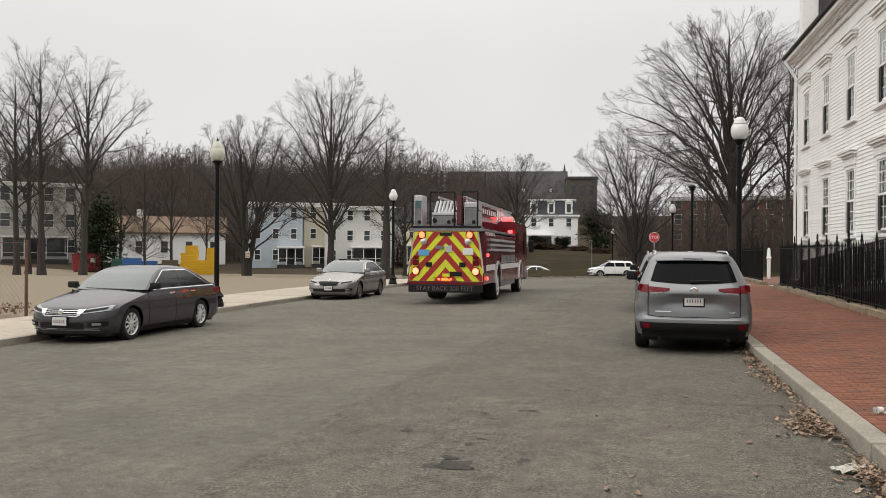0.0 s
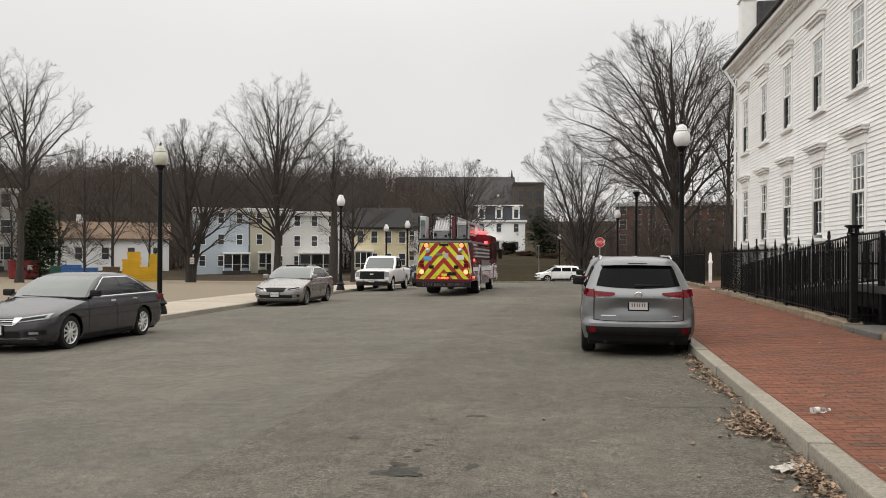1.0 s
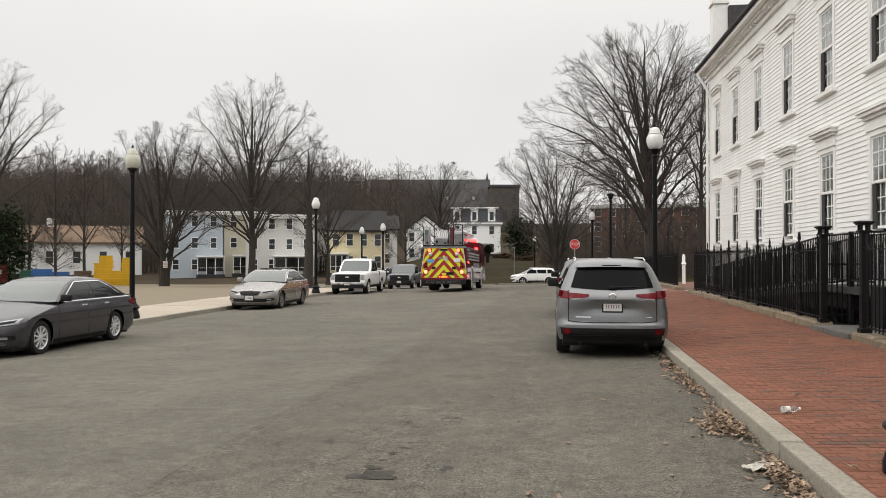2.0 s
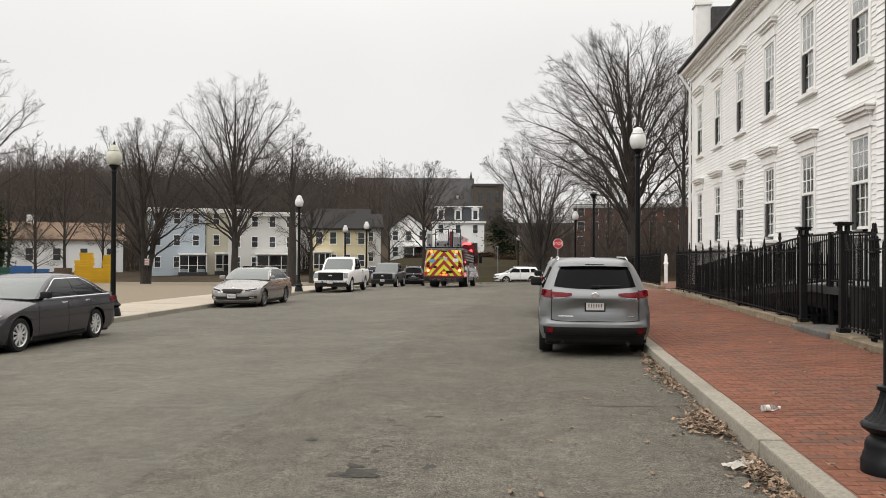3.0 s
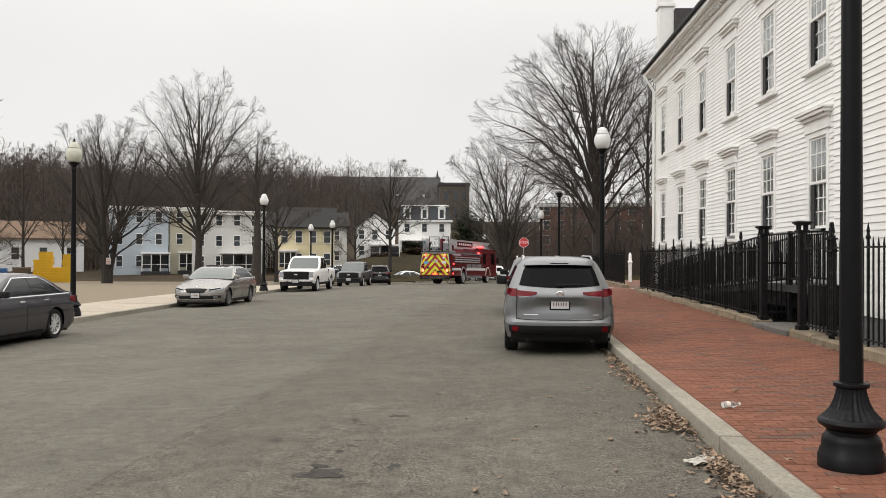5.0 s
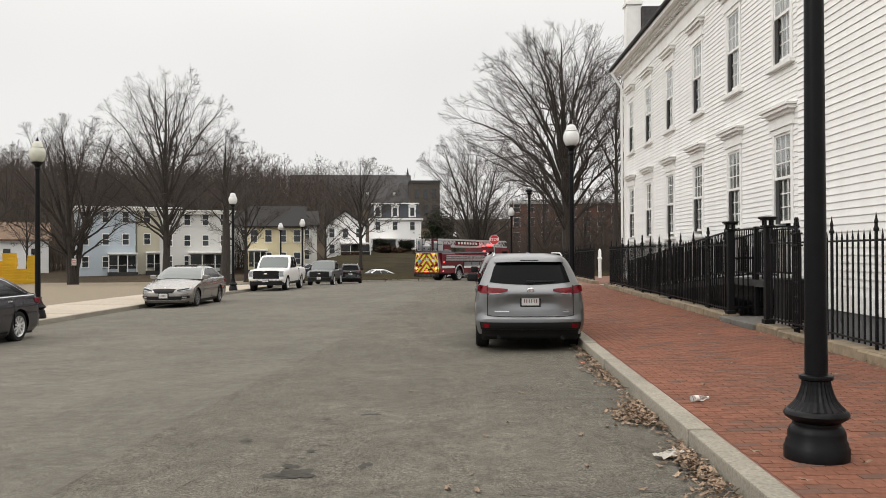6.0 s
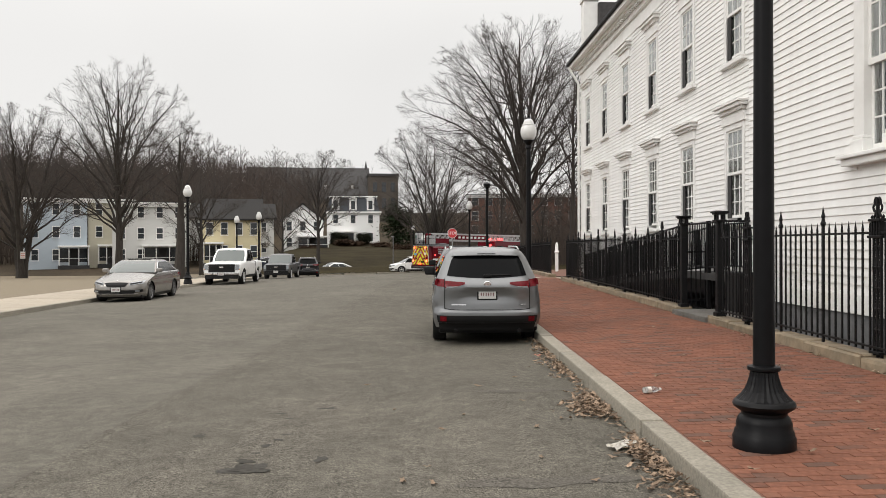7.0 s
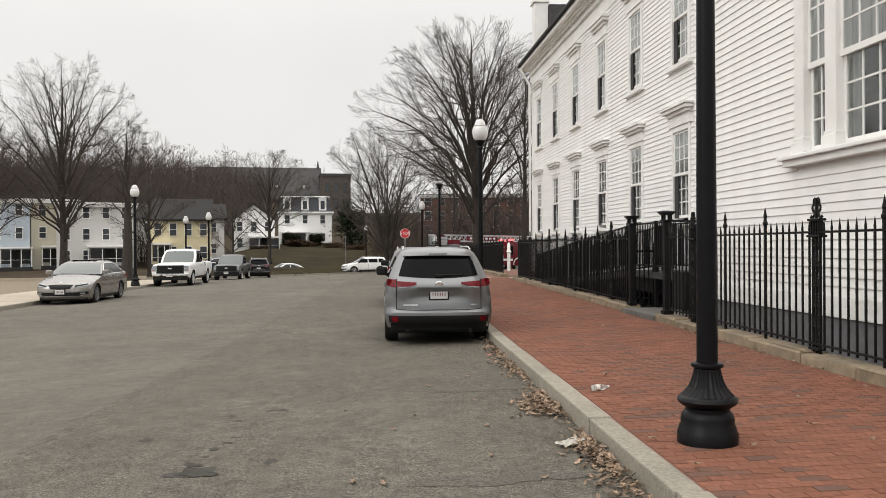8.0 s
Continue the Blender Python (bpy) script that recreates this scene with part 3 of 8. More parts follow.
    for a, b, cols in ((10.93, 11.49, 2), (8.69, 10.65, 5), (7.86, 8.41, 2)):
        zc = 4.16
        for z0, z1, d in ((zw0 - 0.02, zc + 0.03, 0.05), (zc - 0.03, zw1, 0.005)):
            bm = bmesh.new()
            for y_a, y_b in ((a, a + 0.07), (b - 0.07, b)):
                box(PX + d, y_a, z0, PX + d + 0.04, y_b, z1, 0.004, bm)
            box(PX + d, a + 0.07, z0, PX + d + 0.04, b - 0.07, z0 + 0.09, 0.004, bm)
            box(PX + d, a + 0.07, z1 - 0.06, PX + d + 0.04, b - 0.07, z1, 0.004, bm)
            for i in range(1, cols):
                y = a + 0.07 + (b - a - 0.14) * i / cols
                box(PX + d + 0.004, y - 0.013, z0 + 0.09, PX + d + 0.03, y + 0.013, z1 - 0.06, 0, bm)
            for i in (1, 2):
                z = z0 + 0.09 + (z1 - z0 - 0.15) * i / 3
                box(PX + d + 0.005, a + 0.07, z - 0.013, PX + d + 0.029, b - 0.07, z + 0.013, 0, bm)
            part("sash", bm, TRIM, tri)
            ob = part("pane", box(PX + d + 0.014, a + 0.05, z0 + 0.07, PX + d + 0.02, b - 0.05, z1 - 0.05), GLASS, tri)
            ob.visible_shadow = False
        bm = bmesh.new()
        folds = max(4, int((b - a) / 0.11))
        for z0, z1, ya, yb in ((zc, zw1, a, b), (zw0, zc, b - 0.12 * (b - a), b)):
            for i in range(folds):
                y0, y1 = ya + (yb - ya) * i / folds, ya + (yb - ya) * (i + 1) / folds
                box(PX + (0.16 if i % 2 else 0.175), y0, z0, PX + 0.19, y1, z1, 0, bm)
        part("curtain", bm, BLIND, tri, "pale hanging curtain in folds")
    return hs


house()


# ---- street lamps ----
def street_lamp(m, label, glass, rise=5.05, group="acorn street lamps"):
    lp = thing("street_lamp", m, label, "street lamp", group)
    part("base", lathe([(0.216, 0), (0.216, 0.085), (0.206, 0.1), (0.203, 0.125), (0.19, 0.145), (0.191, 0.185), (0.178, 0.22), (0.158, 0.242), (0.158, 0.26),
                        (0.18, 0.275), (0.208, 0.295), (0.216, 0.315), (0.208, 0.335), (0.188, 0.35)], 28), LAMPIRON, lp, smooth=True)
    part("fluted_cone", lathe([(0.186, 0.35), (0.16, 0.375), (0.132, 0.41), (0.112, 0.455), (0.096, 0.51), (0.09, 0.55)], 48, flute=(0, 5, 0.035)), LAMPIRON, lp)
    part("collar", lathe([(0.09, 0.545), (0.112, 0.555), (0.116, 0.568), (0.112, 0.582), (0.085, 0.59)], 24), LAMPIRON, lp, smooth=True)
    part("shaft", lathe([(0.076, 0.585), (0.073, 1.5), (0.062, rise - 1.1), (0.06, rise - 0.95)], 24), LAMPIRON, lp, smooth=True)
    part("capital", lathe([(0.06, rise - 0.96), (0.085, rise - 0.93), (0.085, rise - 0.9), (0.065, rise - 0.86), (0.1, rise - 0.8), (0.15, rise - 0.76), (0.155, rise - 0.72), (0.12, rise - 0.71)], 24), LAMPIRON, lp, smooth=True)
    if glass:
        gl = part("globe", lathe([(0.12, rise - 0.71), (0.165, rise - 0.67), (0.2, rise - 0.6), (0.218, rise - 0.52), (0.216, rise - 0.44), (0.19, rise - 0.36), (0.15, rise - 0.31), (0.142, rise - 0.25), (0.12, rise - 0.19), (0.08, rise - 0.15), (0.03, rise - 0.13)], 28), glass, lp, smooth=True)
        part("band", lathe([(0.14, rise - 0.325), (0.178, rise - 0.315), (0.178, rise - 0.3), (0.14, rise - 0.29)], 28), glass, gl, smooth=True)
        part("finial", lathe([(0.045, rise - 0.14), (0.05, rise - 0.115), (0.022, rise - 0.1), (0.032, rise - 0.075), (0.015, rise - 0.05), (0.002, rise - 0.005)], 12), LAMPIRON, gl, "dark metal finial", smooth=True)
    else:
        part("bare_cap", lathe([(0.12, rise - 0.71), (0.2, rise - 0.66), (0.2, rise - 0.6), (0.06, rise - 0.5)], 20), LAMPIRON, lp, smooth=True)
    return lp


near_lamp = street_lamp(pose(2.485, 5.84, walk_z(2.485, 5.84)), "black cast-iron street lamp with a fluted base on the brick sidewalk", LAMPGLASS)
for x, y in ((2.98, 22.4), (3.42, 57.0)):
    copy_thing(near_lamp, pose(x, y, walk_z(x, y) - 0.02))
street_lamp(pose(3.55, 43.5, walk_z(3.5, 43.5)), "black street lamp post without its globe", None, 5.4)
left_lamp = street_lamp(pose(-11.75, 22.7, road_z(-11.3, 22.7) + 0.13), "black street lamp with a yellowed acorn globe", LAMPGLASS2)
for x, y in ((-11.5, 41.4),):
    copy_thing(near_lamp, pose(x, y, road_z(-11.3, y) + 0.13))
for x, y in ((-11.9, 61.6), (-0.8, 98.0), (12.0, 122.0), (-14.5, 66.0)):
    copy_thing(near_lamp, pose(x, y, land(x, y) + 0.12))


# ---- iron fence on its stone ledge ----
def picket_mesh(h, r=0.0105):
    bm = box(-r, -r, 0, r, r, h - 0.14)
    lathe([(0.013, h - 0.14), (0.0165, h - 0.11), (0.011, h - 0.06), (0.001, h)], 6, bm)
    return bm


def cast_post(fence, y, tall=1.8):
    """A pierced cast-iron post with a scrolled crest."""
    bm = bmesh.new()
    for s in (-0.08, 0.0, 0.08):
        box(-0.016, s - 0.011, -0.06, 0.016, s + 0.011, tall - 0.45, 0.003, bm)
    for col in (-0.04, 0.04):
        for i in range(5):
            z = 0.19 + i * 0.235
            for a in range(10):
                t0, t1 = math.pi * 2 * a / 10, math.pi * 2 * (a + 1) / 10
                tube(bm, (0, col + 0.03 * math.cos(t0), z + 0.105 * math.sin(t0)), (0, col + 0.03 * math.cos(t1), z + 0.105 * math.sin(t1)), 0.0115, n=5)
            tube(bm, (0, col - 0.03, z + 0.117), (0, col + 0.03, z + 0.117), 0.014, n=5)
    for z, wd in ((0.03, 0.115), (tall - 0.46, 0.15), (tall - 0.27, 0.13)):
        box(-0.05, -wd, z, 0.05, wd, z + 0.03, 0.008, bm)
    for s in (-0.085, -0.03, 0.03, 0.085):
        box(-0.03, s - 0.012, tall - 0.44, 0.03, s + 0.012, tall - 0.26, 0.003, bm)
    for s in (-0.12, 0.12):
        lathe([(0.012, tall - 0.24), (0.02, tall - 0.22), (0.002, tall - 0.195)], 8, bm, Matrix.Translation((0, s, 0)))
    for s in (-1, 1):
        tube(bm, (0, s * 0.085, tall - 0.24), (0, s * 0.02, tall - 0.15), 0.014, n=5)
        for a in range(7):
            t0, t1 = math.pi * (1.2 + 1.4 * a / 7), math.pi * (1.2 + 1.4 * (a + 1) / 7)
            tube(bm, (0, s * (0.06 + 0.034 * math.cos(t0)), tall - 0.12 + 0.04 * math.sin(t0)), (0, s * (0.06 + 0.034 * math.cos(t1)), tall - 0.12 + 0.04 * math.sin(t1)), 0.013, n=5)
        for a in range(6):
            t0, t1 = math.pi * (0.5 + 1.1 * a / 6), math.pi * (0.5 + 1.1 * (a + 1) / 6)
            tube(bm, (0, s * (0.03 - 0.034 * math.cos(t0)), tall - 0.045 + 0.04 * math.sin(t0)), (0, s * (0.03 - 0.034 * math.cos(t1)), tall - 0.045 + 0.04 * math.sin(t1)), 0.014, n=5)
    box(-0.016, -0.02, tall - 0.24, 0.016, 0.02, tall, 0.005, bm)
    ob = part("cast_post", bm, IRON, fence, "pierced cast-iron post with a scrolled crest")
    ob.matrix_basis = pose(fence_x(y), y, ledge_z(y), 0, 0, -1.5)
    return ob


def ledge_z(y):
    return walk_z(fence_x(y), y) + 0.13


def fence(y0, y1, casts, label, bay=1.353):
    """Bays of seven pickets between tall standards; every third standard is a cast post."""
    fn = thing("iron_fence", pose(0, 0, 0), label, "fence")
    first = part("picket", picket_mesh(1.5), IRON, fn)
    pitch = bay / 8
    origin = casts[0] if casts else y0
    k = math.ceil((y0 - origin) / pitch)
    tall, used = None, False
    while origin + k * pitch < y1:
        y = origin + k * pitch
        m = pose(fence_x(y), y, ledge_z(y) + 0.05)
        if any(abs(y - c) < pitch * 0.6 for c in casts):
            pass
        elif k % 8 == 0:
            if tall is None:
                bm = box(-0.016, -0.016, -0.06, 0.016, 0.016, 1.5)
                lathe([(0.02, 1.46), (0.034, 1.47), (0.036, 1.5), (0.024, 1.52), (0.02, 1.56), (0.028, 1.58), (0.02, 1.61), (0.001, 1.71)], 8, bm)
                tall = part("standard", bm, IRON, fn)
                tall.matrix_basis = m
            else:
                share("standard", tall.data, fn, m)
        elif not used:
            first.matrix_basis = m
            used = True
        else:
            share("picket", first.data, fn, m)
        k += 1
    n = max(2, int((y1 - y0) / 2))
    for z in (0.1, 1.4):
        bm = bmesh.new()
        rings = []
        for i in range(n + 1):
            y = y0 + (y1 - y0) * i / n
            rings.append([bm.verts.new((fence_x(y) + dx, y, ledge_z(y) + z + dz)) for dx, dz in ((-0.02, -0.012), (0.02, -0.012), (0.02, 0.012), (-0.02, 0.012))])
        for a, b in zip(rings, rings[1:]):
            for i in range(4):
                bm.faces.new((a[i], a[(i + 1) % 4], b[(i + 1) % 4], b[i]))
        bm.faces.new(rings[0])
        bm.faces.new(rings[-1])
        part("rail", bm, IRON, fn)
    for y in casts:
        cast_post(fn, y)
    return fn


def ledge(y0, y1):
    lg = thing("stone_ledge", pose(0, 0, 0), "low weathered sandstone ledge under the iron fence", "ledge", kind="structure")
    rng = random.Random(5)
    y = y0
    while y < y1:
        ln = min(0.9 + rng.random() * 1.1, y1 - y + 0.02)
        bm = box(-0.17, 0.008, -0.2, 0.16, ln - 0.008, 0.13 + rng.uniform(-0.015, 0.02), 0.03)
        for v in bm.verts:
            v.co += Vector((rng.uniform(-0.018, 0.018), rng.uniform(-0.006, 0.006), rng.uniform(-0.012, 0.012)))
        ob = part("stone", bm, LEDGE, lg)
        ob.matrix_basis = pose(fence_x(y), y, walk_z(fence_x(y), y), 0, 0, -1.5)
        y += ln


fence(3.0, 14.5, (13.26, 9.2, 5.14), "black wrought-iron fence with spear pickets on a stone ledge")
fence(17.0, 33.6, (18.55, 22.5, 26.45, 30.4), "black wrought-iron fence with spear pickets beside the ramp", 1.317)
fence(38.5, 60.0, (), "black iron fence along the next yard")
ledge(3.0, 14.75)
ledge(16.75, 34.0)
ledge(38.0, 60.0)
# ---- vehicles ----
def wheel(parent, r, width, spokes, rim_mat, m):
    """Tyre with a rim and spokes; the axle lies along x, the outer face at +x."""
    prof = [(r * 0.66, -width / 2), (r * 0.9, -width / 2), (r * 0.975, -width * 0.42), (r, -width * 0.3), (r, width * 0.3), (r * 0.975, width * 0.42), (r * 0.9, width / 2), (r * 0.68, width / 2 - 0.01)]
    turn = Matrix.Rotation(math.pi / 2, 4, "Y")
    wh = part("wheel", lathe(prof, 32, m=turn, caps=False), RUBBER, parent, smooth=True)
    bm = lathe([(r * 0.69, width / 2 - 0.02), (r * 0.67, width / 2 - 0.004), (r * 0.62, width / 2 - 0.02), (r * 0.6, width / 2 - 0.06)], 32, m=turn, caps=False)
    lathe([(r * 0.13, width / 2 - 0.05), (r * 0.13, width / 2 - 0.012), (r * 0.09, width / 2 - 0.005)], 16, bm, turn)
    for i in range(spokes):
        a = 2 * math.pi * i / spokes
        box(width / 2 - 0.045, -r * 0.055, r * 0.08, width / 2 - 0.015, r * 0.055, r * 0.63, 0.005, bm, Matrix.Rotation(a, 4, "X"))
    part("rim", bm, rim_mat, wh, "spoked alloy rim")
    # Black disc: the shade behind the spokes put into a surface
    part("hub_shadow", lathe([(r * 0.62, width / 2 - 0.07), (r * 0.62, width / 2 - 0.06)], 24, m=turn), BLACKPLASTIC, wh)
    wh.matrix_basis = m
    return wh


class Shell:
    """The form of a vehicle's body: front at +y, on the ground at z = 0."""

    def __init__(self, spec):
        self.s = spec
        self.L, self.W, self.H = spec["L"], spec["W"], spec["H"]
        self.ty, self.tz = zip(*spec["top"])
        self.taper = spec.get("taper", (0.14, 0.16))

    def top(self, y):
        return float(np.interp(y, self.ty, self.tz))

    def bottom(self, y):
        e = abs(2 * y / self.L)
        return self.s.get("low", 0.2) + 0.12 * max(0, e - 0.82) / 0.18

    def half(self, y, z):
        e = 2 * y / self.L
        k = self.taper[1] if e > 0 else self.taper[0]
        plan = 1 - k * abs(e) ** 5
        zb, zt = self.bottom(y), self.top(y)
        v = min(max((z - zb) / max(zt - zb, 0.01), 0), 1)
        sec = np.interp(v, (0, 0.12, 0.35, 0.6, 0.85, 0.95, 1.0), (0.93, 0.965, 0.99, 1.0, 0.975, 0.955, 0.915))
        return self.W / 2 * plan * float(sec)

    def end(self, front, x, z):
        """The y of the nose or tail at a place across and up."""
        sign = 1 if front else -1
        ze, ye = zip(*self.s["nose" if front else "tail"])
        w = self.half(sign * self.L / 2, z)
        bul = self.s.get("bulge", (0.10, 0.16))[1 if front else 0]
        return sign * (self.L / 2 - bul + bul * (1 - min(1, abs(x / w)) ** 2.2) + float(np.interp(z, ze, ye)))

    def body(self, parent, paint_mat):
        s, L, r = self.s, self.L, self.s["r"]
        arches = [(s["axle_f"], r * 1.0, r * 1.16), (s["axle_r"], r * 1.0, r * 1.16)]
        nu, nv = 64, 12
        bm = bmesh.new()
        cols = {}
        bulges = s.get("bulge", (0.10, 0.16))
        ya, yb = -L / 2 + bulges[0], L / 2 - bulges[1]
        for side in (-1, 1):
            cols[side] = []
            for i in range(nu + 1):
                y = ya + (yb - ya) * i / nu
                col = []
                for j in range(nv + 1):
                    z = self.bottom(y) + (self.top(y) - self.bottom(y)) * j / nv
                    yy, zz = y, z
                    if i in (0, nu):
                        yy = self.end(i == nu, self.half((-L / 2, L / 2)[i == nu], z), z)
                    for cy, cz, cr in arches:
                        d = math.hypot(yy - cy, zz - cz)
                        if cr * 0.72 < d < cr:
                            yy, zz = cy + (yy - cy) * cr / d, cz + (zz - cz) * cr / d
                    col.append(bm.verts.new((side * self.half(yy, zz), yy, max(zz, self.bottom(y) * 0.9))))
                cols[side].append(col)
            for i in range(nu):
                for j in range(nv):
                    q = [cols[side][i][j], cols[side][i + 1][j], cols[side][i + 1][j + 1], cols[side][i][j + 1]]
                    cy, cz = sum(v.co.y for v in q) / 4, sum(v.co.z for v in q) / 4
                    if any(math.hypot(cy - a, cz - b) < c * 0.97 for a, b, c in arches):
                        continue
                    bm.faces.new(q)
        nx = 10
        prev = None
        for i in range(nu + 1):
            lft, rgt = cols[-1][i][nv], cols[1][i][nv]
            row = [lft]
            for k in range(1, nx):
                t = k / nx
                c = lft.co.lerp(rgt.co, t)
                c.z += 0.045 * (1 - (2 * t - 1) ** 4)
                if i in (0, nu):
                    c.y = self.end(i == nu, c.x, self.top(c.y))
                row.append(bm.verts.new(c))
            row.append(rgt)
            if prev:
                for k in range(nx):
                    bm.faces.new((prev[k], prev[k + 1], row[k + 1], row[k]))
            prev = row
            if i in (0, nu):
                below = row
                for j in range(nv - 1, -1, -1):
                    low = [cols[-1][i][j]]
                    for k in range(1, nx):
                        c = cols[-1][i][j].co.lerp(cols[1][i][j].co, k / nx)
                        c.y = self.end(i == nu, c.x, c.z)
                        low.append(bm.verts.new(c))
                    low.append(cols[1][i][j])
                    for k in range(nx):
                        bm.faces.new((below[k], below[k + 1], low[k + 1], low[k]))
                    below = low
        loose = [v for v in bm.verts if not v.link_faces]
        for v in loose:
            bm.verts.remove(v)
        return part("body", bm, paint_mat, parent, smooth=True)

    def fitted(self, front, x0, x1, z0, z1, out=0.012, inward=0.05, slope=0.0, nx=6, nz=3):
        """A block set into the nose or tail, following its curve. slope lifts the outer end."""
        sign = 1 if front else -1
        bm = bmesh.new()
        layers = []
        for off in (out, -inward):
            g = []
            for i in range(nx + 1):
                x = x0 + (x1 - x0) * i / nx
                lim = self.half(sign * self.L / 2, (z0 + z1) / 2) - 0.008
                x = min(max(x, -lim), lim)
                lift = slope * abs(i / nx if abs(x1) > abs(x0) else 1 - i / nx)
                g.append([bm.verts.new((x, self.end(front, x, z0 + (z1 - z0) * j / nz + lift) + sign * off, z0 + (z1 - z0) * j / nz + lift)) for j in range(nz + 1)])
            layers.append(g)
        for g in layers:
            for i in range(nx):
                for j in range(nz):
                    bm.faces.new((g[i][j], g[i + 1][j], g[i + 1][j + 1], g[i][j + 1]))
        a, b = layers
        for i in range(nx):
            bm.faces.new((a[i][0], a[i + 1][0], b[i + 1][0], b[i][0]))
            bm.faces.new((a[i][nz], a[i + 1][nz], b[i + 1][nz], b[i][nz]))
        for j in range(nz):
            bm.faces.new((a[0][j], a[0][j + 1], b[0][j + 1], b[0][j]))
            bm.faces.new((a[nx][j], a[nx][j + 1], b[nx][j + 1], b[nx][j]))
        return bm

    def flank(self, side, y0, y1, z0, z1, out=0.012, ny=6):
        """A block on the flank, following its curve."""
        bm = bmesh.new()
        layers = []
        for off in (out, -0.05):
            layers.append([[bm.verts.new((side * (self.half(y0 + (y1 - y0) * i / ny, z) + off), y0 + (y1 - y0) * i / ny, z)) for z in (z0, (z0 + z1) / 2, z1)] for i in range(ny + 1)])
        for g in layers:
            for i in range(ny):
                for j in range(2):
                    bm.faces.new((g[i][j], g[i + 1][j], g[i + 1][j + 1], g[i][j + 1]))
        a, b = layers
        for i in range(ny):
            for j in (0, 2):
                bm.faces.new((a[i][j], a[i + 1][j], b[i + 1][j], b[i][j]))
        for i in (0, ny):
            for j in range(2):
                bm.faces.new((a[i][j], a[i][j + 1], b[i][j + 1], b[i][j]))
        return bm

    def cabin(self, parent, paint_mat, glass_side, glass_front, glass_back, panes, trim=None):
        """Roof and pillars as one shell, with the panes a little proud of it."""
        s = self.s
        rb, rt, ft, fb = s["cabin"]
        H = self.H
        wr = self.W / 2 * s.get("roof_w", 0.72)

        def rail(t):
            y = rt + (ft - rt) * t
            return y, H - 0.05 - 0.05 * abs(2 * t - 1) ** 3

        def belt(t):
            y = rb + (fb - rb) * t
            return y, self.top(y) - 0.015

        def side_pt(sd, u, v, off=0.0):
            (y0, z0), (y1, z1) = belt(u), rail(u)
            x0 = self.half(min(max(y0, -self.L / 2), self.L / 2), z0) - 0.05
            x = x0 + (wr - x0) * v + 0.045 * math.sin(math.pi * v) + off
            return Vector((sd * x, y0 + (y1 - y0) * v, z0 + (z1 - z0) * v + off * 0.3))

        def cap_pt(u0, sign, u, v, off=0.0):
            a, b = side_pt(-1, u0, v), side_pt(1, u0, v)
            p = a.lerp(b, u)
            p.y += sign * (0.13 * (1 - (2 * u - 1) ** 2) * (1 - 0.45 * v) + off)
            p.z += 0.03 * (1 - (2 * u - 1) ** 2) * v + off * 0.4
            return p

        def roof_pt(u, v):
            y0 = cap_pt(0.0, -1, v, 1.0)
            y1 = cap_pt(1.0, 1, v, 1.0)
            p = y0.lerp(y1, u)
            a, b = side_pt(-1, u, 1.0), side_pt(1, u, 1.0)
            p.x = a.x + (b.x - a.x) * v
            p.z = a.z + (b.z - a.z) * v + (0.03 + 0.02 * math.sin(math.pi * u)) * (1 - abs(2 * v - 1) ** 3)
            return p
        bm = bmesh.new()
        for sd in (-1, 1):
            grid_patch(lambda u, v: side_pt(sd, u, v), 12, 6, bm)
        grid_patch(lambda u, v: cap_pt(0.0, -1, u, v), 12, 6, bm)
        grid_patch(lambda u, v: cap_pt(1.0, 1, u, v), 12, 6, bm)
        grid_patch(roof_pt, 12, 12, bm)
        bmesh.ops.remove_doubles(bm, verts=bm.verts, dist=0.004)
        part("roof", bm, paint_mat, parent, smooth=True)

        def solid(fn, u0, u1, v0, v1, nu=8, nv=5):
            b2 = bmesh.new()
            lay = [[[b2.verts.new(fn(u0 + (u1 - u0) * i / nu, v0 + (v1 - v0) * j / nv, o)) for j in range(nv + 1)] for i in range(nu + 1)] for o in (0.009, -0.012)]
            for g in lay:
                for i in range(nu):
                    for j in range(nv):
                        b2.faces.new((g[i][j], g[i + 1][j], g[i + 1][j + 1], g[i][j + 1]))
            p, q = lay
            for i in range(nu):
                for j in (0, nv):
                    b2.faces.new((p[i][j], p[i + 1][j], q[i + 1][j], q[i][j]))
            for j in range(nv):
                for i in (0, nu):
                    b2.faces.new((p[i][j], p[i][j + 1], q[i][j + 1], q[i][j]))
            return b2
        for sd in (-1, 1):
            for u0, u1 in panes:
                part("side_window", solid(lambda u, v, o: side_pt(sd, u, v, o), u0, u1, 0.06, 0.9), glass_side, parent, "dark tinted side window", True)
            if trim:
                b3 = bmesh.new()
                n = 10
                pts = [side_pt(sd, panes[0][0] + (panes[-1][1] - panes[0][0]) * i / n, 0.945, 0.012) for i in range(n + 1)]
                pts += [side_pt(sd, panes[-1][1] + 0.015, 0.03, 0.012)] + [side_pt(sd, panes[-1][1] + (panes[0][0] - panes[-1][1]) * i / n, 0.02, 0.012) for i in range(n + 1)] + [pts[0]]
                for a, b in zip(pts, pts[1:]):
                    tube(b3, a, b, 0.011, n=5)
                part("window_trim", b3, trim, parent, "bright metal window trim")
        part("windscreen", solid(lambda u, v, o: cap_pt(1.0, 1, u, v, o), 0.06, 0.94, 0.05, 0.93), glass_front, parent, "raked windscreen", True)
        part("rear_window", solid(lambda u, v, o: cap_pt(0.0, -1, u, v, o), *s.get("rear_glass", (0.08, 0.92, 0.08, 0.9))), glass_back, parent, "tinted rear window", True)
        return side_pt, cap_pt


